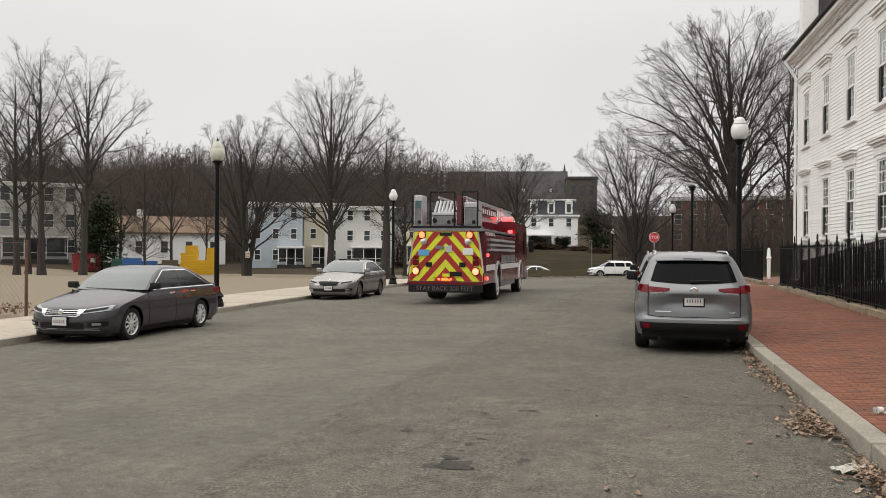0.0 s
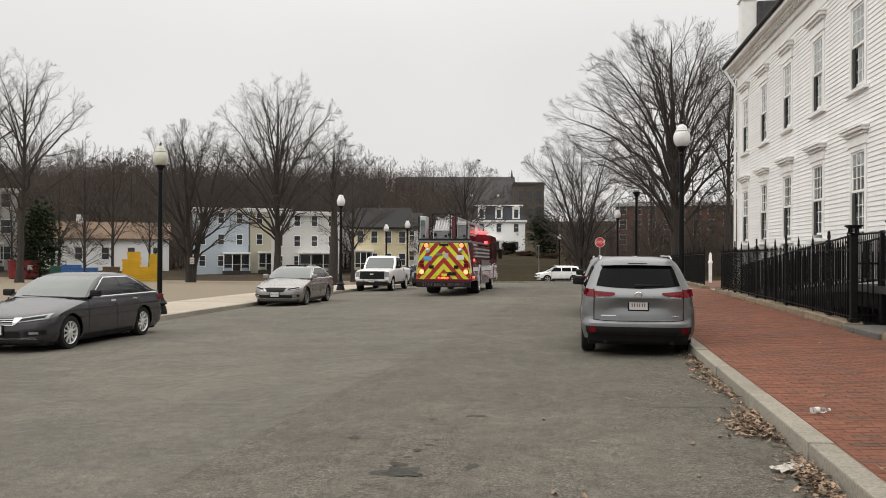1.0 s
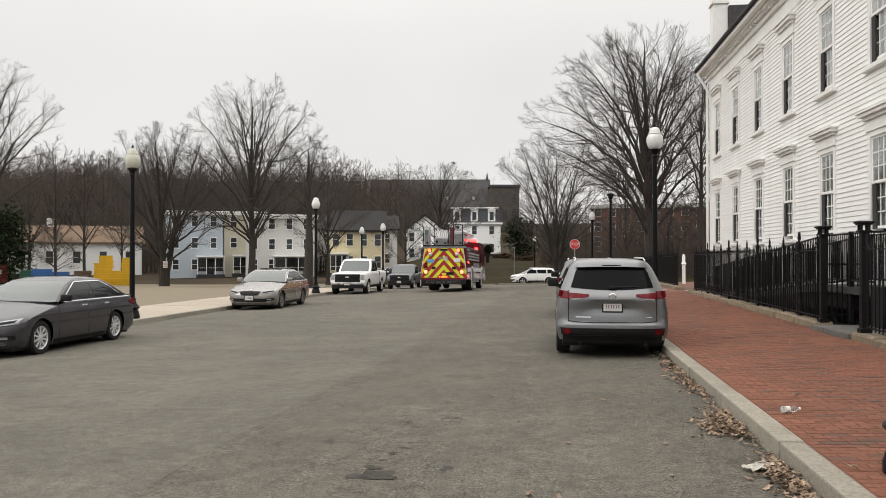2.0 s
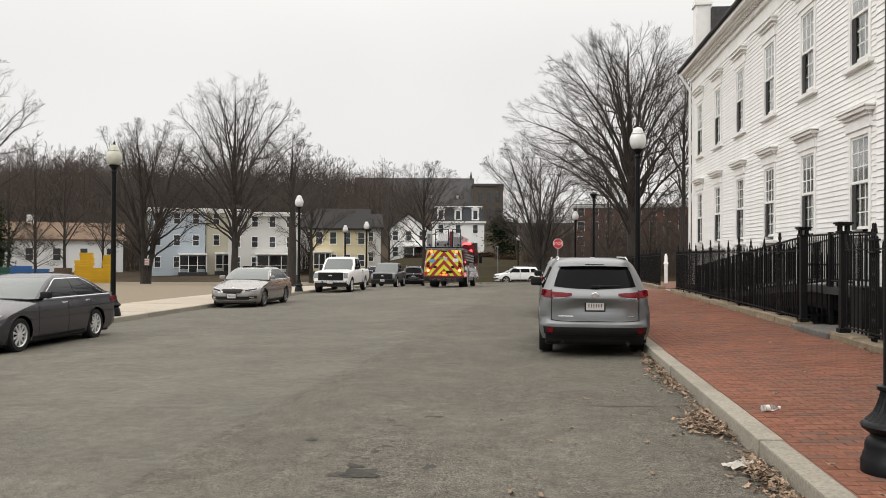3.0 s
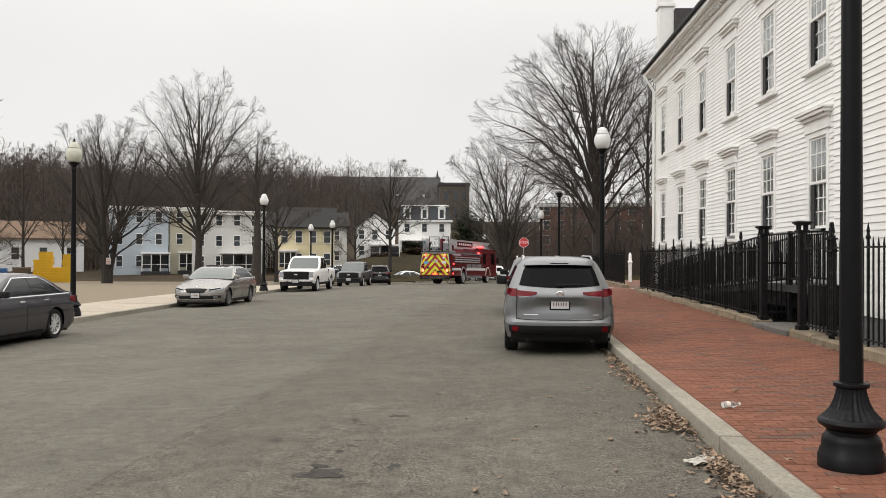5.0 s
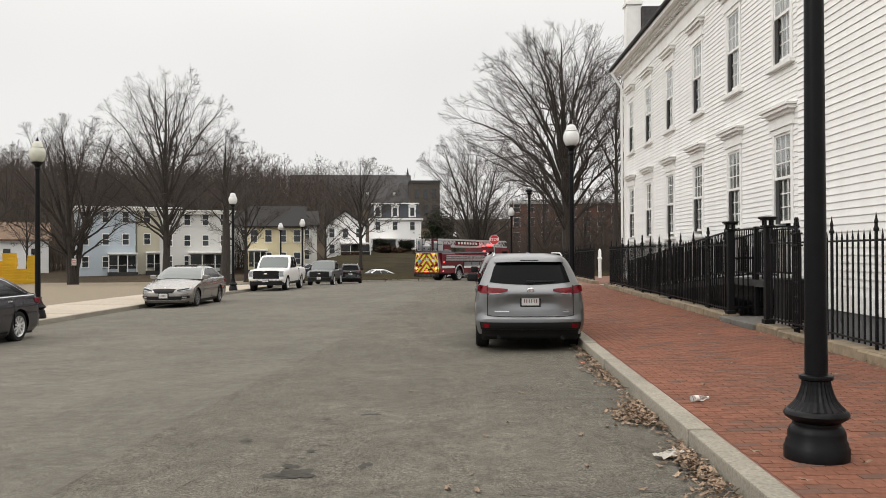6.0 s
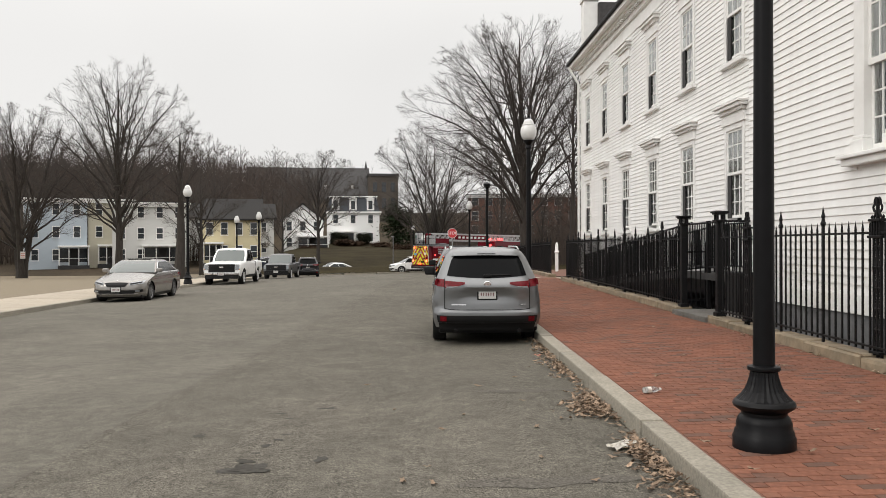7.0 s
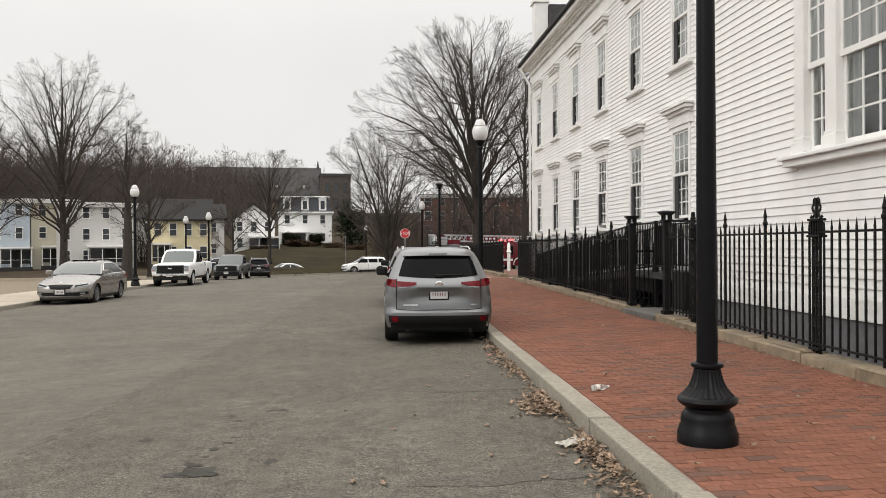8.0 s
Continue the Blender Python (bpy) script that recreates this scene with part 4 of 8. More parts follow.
def plate(parent, x, y, z, front, bars=True):
    sign = 1 if front else -1
    pl = part("number_plate", box(x - 0.152, y - 0.008, z - 0.078, x + 0.152, y + 0.008, z + 0.078, 0.004), PLATE, parent, "white number plate")
    part("plate_frame", box(x - 0.175, y - 0.012 - sign * 0.006, z - 0.1, x + 0.175, y + 0.006 - sign * 0.006, z + 0.1, 0.005), BLACKPLASTIC, pl)
    if bars:
        for i in range(6):
            xx = x - 0.105 + 0.042 * i
            part("plate_bar", box(xx - 0.008, y + sign * 0.008, z - 0.03, xx + 0.008, y + sign * 0.011, z + 0.03), PLATEINK, pl)


def vehicle(name, m, label, category, spec, colour, panes, glass=None, rim=ALLOY, spokes=10, chrome_trim=False, front_glass=None):
    car = thing(name, m, label, category, "parked vehicles")
    sh = Shell(spec)
    sh.body(car, colour)
    r, W = spec["r"], spec["W"]
    low = spec.get("low", 0.2)
    tyre = spec.get("tyre", 0.215)
    first = None
    for y in (spec["axle_f"], spec["axle_r"]):
        for sd in (1, -1):
            mm = pose(sd * (W / 2 - tyre / 2 - 0.02), y, r, 0, 0, 0 if sd > 0 else 180)
            if first is None:
                first = wheel(car, r, tyre, spokes, rim, mm)
            else:
                copy_thing(first, mm)
        part("axle_housing", box(-W / 2 + tyre + 0.02, y - r * 1.1, low, W / 2 - tyre - 0.02, y + r * 1.1, r * 2.05, 0.03), BLACKPLASTIC, car)
    part("underbody", box(-W / 2 + 0.12, -spec["L"] / 2 + 0.3, low - 0.08, W / 2 - 0.12, spec["L"] / 2 - 0.3, low + 0.15, 0.03), BLACKPLASTIC, car)
    fns = sh.cabin(car, colour, spec.get("side_glass", DARKGLASS), front_glass or CARGLASS, glass or CARGLASS, panes, CHROME if chrome_trim else None)
    # mirrors, handles, door seams
    rb, rt, ft, fb = spec["cabin"]
    zb = sh.top(fb - 0.4)
    for sd in (-1, 1):
        bm = box(0, -0.07, -0.06, 0.22, 0.05, 0.09, 0.035)
        box(-0.06, -0.02, -0.07, 0.05, 0.03, -0.02, 0.01, bm)
        ob = part("door_mirror", bm, spec.get("mirror", colour), car)
        ob.matrix_basis = pose(sd * (sh.half(fb - 0.45, zb) - 0.04), fb - 0.5, zb + 0.08, 0, 0, 0) if sd > 0 else pose(-(sh.half(fb - 0.45, zb) - 0.04), fb - 0.5, zb + 0.08) @ Matrix.Diagonal((-1, 1, 1, 1))
        for y in spec.get("handles", ()):
            part("door_handle", sh.flank(sd, y - 0.1, y + 0.1, zb - 0.16, zb - 0.12, 0.03, 3), CHROME if chrome_trim else colour, car)
        for y in spec.get("seams", ()):
            part("door_seam", sh.flank(sd, y - 0.006, y + 0.006, low + 0.12, sh.top(y) - 0.03, 0.003, 1), BLACKPLASTIC, car)
        part("sill_strip", sh.flank(sd, spec["axle_r"] + r * 1.2, spec["axle_f"] - r * 1.2, low + 0.0, low + 0.07, 0.008), BLACKPLASTIC, car)
    return car, sh, fns


class LevelCar:
    """A vehicle's body as a stack of level slices; front at +y, on the ground at z = 0. Tables give, by height, the half width
    and how far the tail and the nose stand back."""

    def __init__(self, length, levels, width, tail, nose, round_tail=(0.06, 0.22), round_nose=(0.1, 0.25), narrow=0.1, dent=None, shrink=9.0):
        self.L2, self.levels, self.dent, self.narrow = length / 2, levels, dent, narrow
        self.wz, self.ww = zip(*width)
        self.tz, self.tb = zip(*tail)
        self.nz, self.nb = zip(*nose)
        self.rt, self.rn, self.shrink = round_tail, round_nose, shrink

    def half(self, z):
        return float(np.interp(z, self.wz, self.ww))

    def plan(self, y):
        e = y / self.L2
        return 1 - 0.02 * abs(e) ** 3 - (self.narrow * ((e - 0.5) / 0.5) ** 3 if e > 0.5 else 0)

    def tail(self, x, z):
        e = min(1.0, abs(x) / self.half(z))
        more = self.dent(x, z, e) if self.dent else 0.0
        k = 0.45 if z > self.shrink else 1.0
        return -self.L2 + float(np.interp(z, self.tz, self.tb)) + more + k * (self.rt[0] * e ** 2 + self.rt[1] * e ** 7)

    def nose(self, x, z):
        e = min(1.0, abs(x) / self.half(z))
        k = 0.45 if z > self.shrink else 1.0
        return self.L2 - float(np.interp(z, self.nz, self.nb)) - k * (self.rn[0] * e ** 2 + self.rn[1] * e ** 6)

    def slab(self, fn, nu=10, nv=4):
        """A thin solid panel; fn(u, v, out) gives its outer and inner faces."""
        bm = bmesh.new()
        lay = [[[bm.verts.new(fn(a / nu, b / nv, o)) for b in range(nv + 1)] for a in range(nu + 1)] for o in (1, 0)]
        for g in lay:
            for a in range(nu):
                for b in range(nv):
                    bm.faces.new((g[a][b], g[a + 1][b], g[a + 1][b + 1], g[a][b + 1]))
        p, q = lay
        for a in range(nu):
            for b in (0, nv):
                bm.faces.new((p[a][b], p[a + 1][b], q[a + 1][b], q[a][b]))
        for b in range(nv):
            for a in (0, nu):
                bm.faces.new((p[a][b], p[a][b + 1], q[a][b + 1], q[a][b]))
        return bm

    def rear(self, fx, fz, out=0.012, sunk=0.03, nu=10, nv=4):
        return self.slab(lambda u, v, o: (fx(u, v), self.tail(fx(u, v), fz(u, v)) - (out if o else -sunk), fz(u, v)), nu, nv)

    def front(self, fx, fz, out=0.012, sunk=0.03, nu=10, nv=4):
        return self.slab(lambda u, v, o: (fx(u, v), self.nose(fx(u, v), fz(u, v)) + (out if o else -sunk), fz(u, v)), nu, nv)

    def flank(self, sd, fy, fz, out=0.01, sunk=0.03, nu=8, nv=4):
        return self.slab(lambda u, v, o: (sd * (self.half(fz(u, v)) * self.plan(fy(u, v)) + (out if o else -sunk)), fy(u, v), fz(u, v)), nu, nv)

    def body(self, car, col, axles, r, arch, inner):
        nr, ns = 18, 44
        bm = bmesh.new()
        rings = []
        for z in self.levels:
            h0 = self.half(z)
            ye, yf = self.tail(h0, z), self.nose(h0, z)
            pts = [(h0 * self.plan(ye) * (2 * k / nr - 1), self.tail(h0 * abs(2 * k / nr - 1), z)) for k in range(nr)]
            pts += [(h0 * self.plan(ye + (yf - ye) * k / ns), ye + (yf - ye) * k / ns) for k in range(ns)]
            pts += [(h0 * self.plan(yf) * (1 - 2 * k / nr), self.nose(h0 * abs(1 - 2 * k / nr), z)) for k in range(nr)]
            pts += [(-h0 * self.plan(yf + (ye - yf) * k / ns), yf + (ye - yf) * k / ns) for k in range(ns)]
            ring = []
            for x, y in pts:
                yy, zz = y, z
                if abs(x) > inner:
                    for cy in axles:
                        d = math.hypot(yy - cy, zz - r)
                        if arch * 0.7 < d < arch:
                            yy, zz = cy + (yy - cy) * arch / d, r + (zz - r) * arch / d
                ring.append(bm.verts.new((x, yy, zz)))
            rings.append(ring)
        n = len(rings[0])
        for a, b in zip(rings, rings[1:]):
            for k in range(n):
                q = (a[k], a[(k + 1) % n], b[(k + 1) % n], b[k])
                c = sum((v.co for v in q), Vector()) / 4
                if abs(c.x) > inner and any(math.hypot(c.y - cy, c.z - r) < arch * 0.975 for cy in axles):
                    continue
                bm.faces.new(q)
        bm.faces.new(rings[-1])
        for v in [v for v in bm.verts if not v.link_faces]:
            bm.verts.remove(v)
        return part("body", bm, col, car, smooth=True)


def level_suv(m, label, col, rim=ALLOY):
    """A tall estate with a raked tail; the one body serves all of them, in its own paint."""
    def dent(x, z, e):
        plate_bay = 0.05 * max(0.0, 1 - (abs(x) / 0.52) ** 4) * math.exp(-((z - 0.87) / 0.085) ** 2)
        return plate_bay - 0.03 * math.exp(-((z - 0.8) / 0.1) ** 2) * max(0.0, e - 0.8) / 0.2
    lc = LevelCar(4.86, (0.30, 0.38, 0.46, 0.52, 0.58, 0.64, 0.70, 0.76, 0.82, 0.88, 0.94, 1.0, 1.05, 1.1, 1.15, 1.2, 1.28, 1.36, 1.44, 1.52, 1.58, 1.625, 1.66, 1.685, 1.70, 1.712),
                  ((0.30, 0.90), (0.42, 0.945), (0.60, 0.962), (0.78, 0.955), (0.96, 0.925), (1.06, 0.915), (1.14, 0.90), (1.22, 0.865), (1.40, 0.79), (1.54, 0.725), (1.62, 0.67), (1.67, 0.59), (1.70, 0.48), (1.712, 0.36)),
                  ((0.3, 0.12), (0.42, 0.02), (0.5, 0.0), (0.58, 0.01), (0.64, 0.075), (0.8, 0.085), (0.95, 0.06), (1.02, 0.055), (1.08, 0.085), (1.18, 0.16), (1.3, 0.235), (1.45, 0.335), (1.57, 0.42), (1.62, 0.44), (1.66, 0.5), (1.712, 0.75)),
                  ((0.3, 0.04), (0.6, 0.0), (0.85, 0.06), (0.95, 0.2), (1.02, 0.55), (1.08, 0.98), (1.2, 1.22), (1.5, 1.8), (1.65, 2.2), (1.712, 2.9)), dent=dent)
    tail, rear, flank = lc.tail, lc.rear, lc.flank
    car = thing("parked_suv", m, label, "suv", "parked vehicles")
    r, axles = 0.375, (1.46, -1.33)
    lc.body(car, col, axles, r, 0.435, 0.8)
    first = None
    for y in axles:
        for sd in (1, -1):
            mm = pose(sd * 0.825, y, r, 0, 0, 0 if sd > 0 else 180)
            if first is None:
                first = wheel(car, r, 0.245, 5, rim, mm)
            else:
                copy_thing(first, mm)
        part("wheel_well", box(-0.9, y - 0.42, 0.3, 0.9, y + 0.42, 0.83, 0.02) if y > 0 else box(-0.7, y - 0.42, 0.3, 0.7, y + 0.42, 0.83, 0.02), BLACKPLASTIC, car)
    part("underbody", box(-0.84, -2.1, 0.2, 0.84, 2.1, 0.36, 0.03), BLACKPLASTIC, car)
    # glasshouse
    part("rear_window", rear(lambda u, v: (2 * u - 1) * (0.70 - 0.105 * v - 0.05 * max(0, v - 0.8) / 0.2 * 0.6), lambda u, v: (1.168 + 0.045 * (2 * u - 1) ** 2) * (1 - v) + v * (1.565 - 0.012 * (2 * u - 1) ** 2), 0.006, 0.03, 16, 8), DARKGLASS, car, "dark tinted rear window", True)
    part("spoiler", rear(lambda u, v: (2 * u - 1) * (0.62 - 0.03 * v), lambda u, v: 1.567 + 0.06 * v - 0.012 * (2 * u - 1) ** 2 * (1 - v), 0.075, 0.03, 14, 3), col, car, smooth=True)
    part("brake_light", rear(lambda u, v: (2 * u - 1) * 0.16, lambda u, v: 1.582 + 0.016 * v, 0.078, 0.0, 6, 1), DARKGLASS, car)
    for sd in (-1, 1):
        for y0, y1 in ((-1.93, -1.2), (-1.1, -0.12), (-0.04, 1.05)):
            part("side_window", flank(sd, lambda u, v: y0 + (y1 - y0) * u + (0.22 * v if y0 < -1.5 else 0) * (1 - u) - (0.42 * v if y1 > 1 else 0) * u, lambda u, v: 1.15 + 0.38 * v, 0.006), DARKGLASS, car, "dark tinted side window", True)
        part("window_trim", flank(sd, lambda u, v: -1.95 + 3.0 * u, lambda u, v: 1.125 + 0.018 * v, 0.012, nv=1), CHROME, car)
        for y in (1.02, -0.08, -1.1):
            part("door_seam", flank(sd, lambda u, v: y - 0.005 + 0.01 * u, lambda u, v: 0.42 + 0.7 * v, 0.003, nu=1, nv=8), BLACKPLASTIC, car)
        for y in (-0.15, -1.02):
            part("door_handle", flank(sd, lambda u, v: y + 0.2 * u, lambda u, v: 0.98 + 0.035 * v, 0.035, nv=1), col, car)
        part("sill_strip", flank(sd, lambda u, v: -0.85 + 1.8 * u, lambda u, v: 0.305 + 0.12 * v, 0.012), BLACKPLASTIC, car)
        bm = box(0, -0.08, -0.08, 0.23, 0.06, 0.1, 0.045)
        box(-0.08, -0.02, -0.09, 0.06, 0.03, -0.03, 0.01, bm)
        mir = part("door_mirror", bm, BLACKPLASTIC, car)
        mir.matrix_basis = pose(sd * 0.9, 0.98, 1.2) @ Matrix.Diagonal((sd, 1, 1, 1))
        part("roof_rail", tube(tube(tube(bmesh.new(), (sd * 0.6, -1.45, 1.715), (sd * 0.6, 0.2, 1.72), 0.014, n=8), (sd * 0.6, -1.45, 1.715), (sd * 0.62, -1.58, 1.66), 0.013, n=8), (sd * 0.6, 0.2, 1.72), (sd * 0.62, 0.33, 1.67), 0.013, n=8), ALLOY, car)
        # lights: a wrap-round block on the corner, and a tapering one on the gate
        part("tail_light", rear(lambda u, v: sd * (0.745 + 0.135 * u), lambda u, v: 1.03 + 0.13 * v - 0.012 * (1 - u), 0.012, 0.03, 8, 4), REDLENS, car, "red tail light wrapping round the corner", True)
        part("tail_light_side", flank(sd, lambda u, v: -2.16 + 0.28 * u, lambda u, v: 1.05 + 0.045 * u + (0.11 - 0.06 * u) * v, 0.012), REDLENS, car)
        gl = part("gate_light", rear(lambda u, v: sd * (0.73 - 0.34 * u), lambda u, v: (1.0 + 0.065 * u ** 1.5) * (1 - v) + v * (1.125 - 0.025 * u), 0.014, 0.03, 10, 4), REDLENS, car, "red tapering light on the tailgate", True)
        part("reversing_lens", rear(lambda u, v: sd * (0.71 - 0.2 * u), lambda u, v: 0.99 + 0.025 * u + (0.035 - 0.02 * u) * v, 0.022, 0.01, 6, 2), LENS, gl, "clear reversing lens")
        part("reflector", rear(lambda u, v: sd * (0.71 + 0.11 * u), lambda u, v: 0.425 + 0.085 * v, 0.022, 0.02, 4, 2), REDLENS, car, "red rear reflector")
        part("gate_seam", rear(lambda u, v: sd * (0.735 + 0.012 * u), lambda u, v: 0.63 + 0.53 * v, 0.003, 0.02, 1, 12), BLACKPLASTIC, car)
        part("exhaust_pipe", tube(bmesh.new(), (sd * 0.55, -2.2, 0.26), (sd * 0.55, -2.36, 0.26), 0.03, n=10), BLACKPLASTIC, car)
    part("gate_seam", rear(lambda u, v: (2 * u - 1) * 0.735, lambda u, v: 0.615 + 0.012 * v + 0.02 * (2 * u - 1) ** 6, 0.003, 0.02, 20, 1), BLACKPLASTIC, car)
    part("gate_garnish", rear(lambda u, v: (2 * u - 1) * 0.38, lambda u, v: 1.0 + 0.03 * v, 0.03, 0.02, 12, 2), col, car, "raised bar above the number plate", True)
    part("bumper_insert", rear(lambda u, v: (2 * u - 1) * (0.86 + 0.02 * v), lambda u, v: 0.40 + 0.125 * v, 0.012, 0.03, 22, 3), BLACKPLASTIC, car, "black plastic bumper insert", True)
    part("bumper_valance", rear(lambda u, v: (2 * u - 1) * 0.84, lambda u, v: 0.27 + 0.125 * v, 0.008, 0.06, 20, 3), BLACKPLASTIC, car, "black lower valance", True)
    part("emblem", lathe([(0.055, 0), (0.055, 0.012), (0.042, 0.018)], 20, m=Matrix.Translation((0, tail(0, 1.075) - 0.008, 1.075)) @ Matrix.Rotation(math.pi / 2, 4, "X") @ Matrix.Diagonal((1.2, 0.8, 1, 1))), CHROME, car, "plain oval metal emblem")
    for x, wd in ((-0.62, 0.25), (0.56, 0.1)):
        part("badge", rear(lambda u, v: x + wd * u, lambda u, v: 0.70 + 0.018 * v, 0.006, 0.01, 4, 1), CHROME, car)
    wy = tail(0.1, 1.21)
    bm = tube(bmesh.new(), (-0.02, wy - 0.02, 1.215), (0.42, wy + 0.01, 1.225), 0.022, 0.012, 8)
    box(-0.06, wy - 0.05, 1.185, 0.08, wy + 0.02, 1.24, 0.015, bm)
    part("rear_wiper", bm, BLACKPLASTIC, car)
    plate(car, 0, tail(0, 0.89) - 0.02, 0.89, False)
    # windscreen, lamps and grille
    part("windscreen", lc.front(lambda u, v: (2 * u - 1) * (0.78 - 0.16 * v), lambda u, v: 1.1 + 0.5 * v, 0.006, 0.03, 14, 8), CARGLASS, car, "raked windscreen", True)
    for sd in (-1, 1):
        part("headlight", lc.front(lambda u, v: sd * (0.42 + 0.4 * u), lambda u, v: 0.74 + 0.06 * u + 0.1 * v, 0.012, 0.03, 8, 3), LENS, car, "clear headlight", True)
        part("fog_recess", lc.front(lambda u, v: sd * (0.56 + 0.24 * u), lambda u, v: 0.44 + 0.12 * v, 0.008, 0.03, 6, 2), BLACKPLASTIC, car)
        part("lower_cladding", lc.flank(sd, lambda u, v: 1.92 + 0.2 * u, lambda u, v: 0.32 + 0.14 * v, 0.012), BLACKPLASTIC, car)
    g = part("grille", lc.front(lambda u, v: (2 * u - 1) * 0.4, lambda u, v: 0.68 + 0.14 * v, 0.008, 0.03, 10, 3), BLACKPLASTIC, car)
    part("grille_bar", lc.front(lambda u, v: (2 * u - 1) * 0.39, lambda u, v: 0.74 + 0.02 * v, 0.018, 0.0, 10, 1), CHROME, g)
    part("lower_intake", lc.front(lambda u, v: (2 * u - 1) * 0.5, lambda u, v: 0.38 + 0.16 * v, 0.006, 0.03, 10, 2), BLACKPLASTIC, car)
    return car


level_suv(pose(1.17, 15.76, road_z(1.1, 15.7), 0, 0, -1.0) @ Matrix.Scale(0.945, 4), "silver-grey sport utility vehicle parked against the kerb", paint("silver_suv_paint", (0.19, 0.197, 0.203), 0.62, 0.3))


def sedan(m, label, col, roof_panel, grille, rim, spokes):
    """A saloon with a sloping bonnet, an arched glasshouse and a short deck."""
    levels = (0.19, 0.25, 0.32, 0.40, 0.48, 0.55, 0.61, 0.66, 0.70, 0.735, 0.765, 0.79, 0.815, 0.84, 0.865, 0.89, 0.915, 0.94, 0.965, 0.985, 1.005, 1.03, 1.06, 1.1, 1.15, 1.2, 1.25, 1.3, 1.34, 1.375, 1.4, 1.425, 1.445, 1.457, 1.465)
    lc = LevelCar(4.86, levels,
                  ((0.19, 0.85), (0.3, 0.905), (0.5, 0.925), (0.66, 0.915), (0.74, 0.92), (0.85, 0.905), (0.95, 0.885), (1.0, 0.855), (1.1, 0.82), (1.25, 0.755), (1.36, 0.69), (1.42, 0.62), (1.45, 0.52), (1.465, 0.35)),
                  ((0.19, 0.14), (0.3, 0.03), (0.5, 0.0), (0.7, 0.02), (0.9, 0.06), (0.97, 0.12), (1.0, 0.22), (1.03, 0.42), (1.06, 0.52), (1.15, 0.7), (1.3, 1.0), (1.4, 1.28), (1.445, 1.55), (1.465, 1.85)),
                  ((0.19, 0.12), (0.28, 0.02), (0.45, 0.0), (0.6, 0.03), (0.68, 0.1), (0.74, 0.26), (0.8, 0.5), (0.86, 0.8), (0.92, 1.12), (0.965, 1.36), (1.0, 1.44), (1.15, 1.68), (1.3, 1.96), (1.4, 2.2), (1.445, 2.42), (1.465, 2.66)),
                  (0.08, 0.2), (0.14, 0.3), 0.09, shrink=0.98)
    car = thing("parked_sedan", m, label, "car", "parked vehicles")
    r, axles = 0.33, (1.44, -1.335)
    lc.body(car, col, axles, r, 0.375, 0.72)
    first = None
    for y in axles:
        for sd in (1, -1):
            mm = pose(sd * 0.79, y, r, 0, 0, 0 if sd > 0 else 180)
            if first is None:
                first = wheel(car, r, 0.22, spokes, rim, mm)
            else:
                copy_thing(first, mm)
        part("wheel_well", box(-0.67, y - 0.37, 0.22, 0.67, y + 0.37, 0.7, 0.02), BLACKPLASTIC, car)
    part("underbody", box(-0.78, -2.1, 0.13, 0.78, 2.1, 0.26, 0.03), BLACKPLASTIC, car)
    part("windscreen", lc.front(lambda u, v: (2 * u - 1) * (0.825 - 0.19 * v), lambda u, v: 0.985 + 0.425 * v, 0.007, 0.03, 18, 12), CARGLASS, car, "raked windscreen", True)
    part("rear_window", lc.rear(lambda u, v: (2 * u - 1) * (0.74 - 0.14 * v), lambda u, v: 1.07 + 0.34 * v, 0.007, 0.03, 16, 10), CARGLASS, car, "sloping rear window", True)
    wip = lc.front(lambda u, v: -0.62 + 1.1 * u, lambda u, v: 0.985 + 0.012 * v + 0.02 * u, 0.02, 0.0, 10, 1)
    part("wiper", wip, BLACKPLASTIC, car)
    if roof_panel:
        part("roof_panel", lc.slab(lambda u, v, o: (-0.42 + 0.84 * u, -0.72 + 0.75 * v, 1.452 + 0.02 * o), 8, 4), DARKGLASS, car, "black glass roof panel")
    for sd in (-1, 1):
        def yr(z):
            return lc.tail(lc.half(z), z) + 0.2

        def yf(z):
            return lc.nose(lc.half(z), z) - 0.13
        for u0, u1 in ((0.02, 0.13), (0.155, 0.50), (0.53, 0.97)):
            part("side_window", lc.flank(sd, lambda u, v: yr(1.0 + 0.35 * v) + (yf(1.0 + 0.35 * v) - yr(1.0 + 0.35 * v)) * (u0 + (u1 - u0) * u), lambda u, v: 1.0 + 0.35 * v, 0.006, nu=8, nv=6), SIDEGLASS, car, "side window", True)
        part("window_trim", lc.flank(sd, lambda u, v: yr(0.985) - 0.04 + (yf(0.985) - yr(0.985) + 0.06) * u, lambda u, v: 0.975 + 0.018 * v, 0.012, nu=14, nv=1), CHROME, car, "bright metal window trim")
        part("window_trim", lc.flank(sd, lambda u, v: yr(1.36) - 0.02 + (yf(1.36) - yr(1.36) + 0.04) * u, lambda u, v: 1.357 + 0.018 * v, 0.012, nu=14, nv=1), CHROME, car, "bright metal window trim")
        part("window_trim", lc.flank(sd, lambda u, v: yf(0.985 + 0.38 * v) + 0.025 * u, lambda u, v: 0.985 + 0.38 * v, 0.012, nu=1, nv=12), CHROME, car, "bright metal window trim")
        part("window_trim", lc.flank(sd, lambda u, v: yr(0.985 + 0.38 * v) - 0.025 * u, lambda u, v: 0.985 + 0.38 * v, 0.012, nu=1, nv=12), CHROME, car, "bright metal window trim")
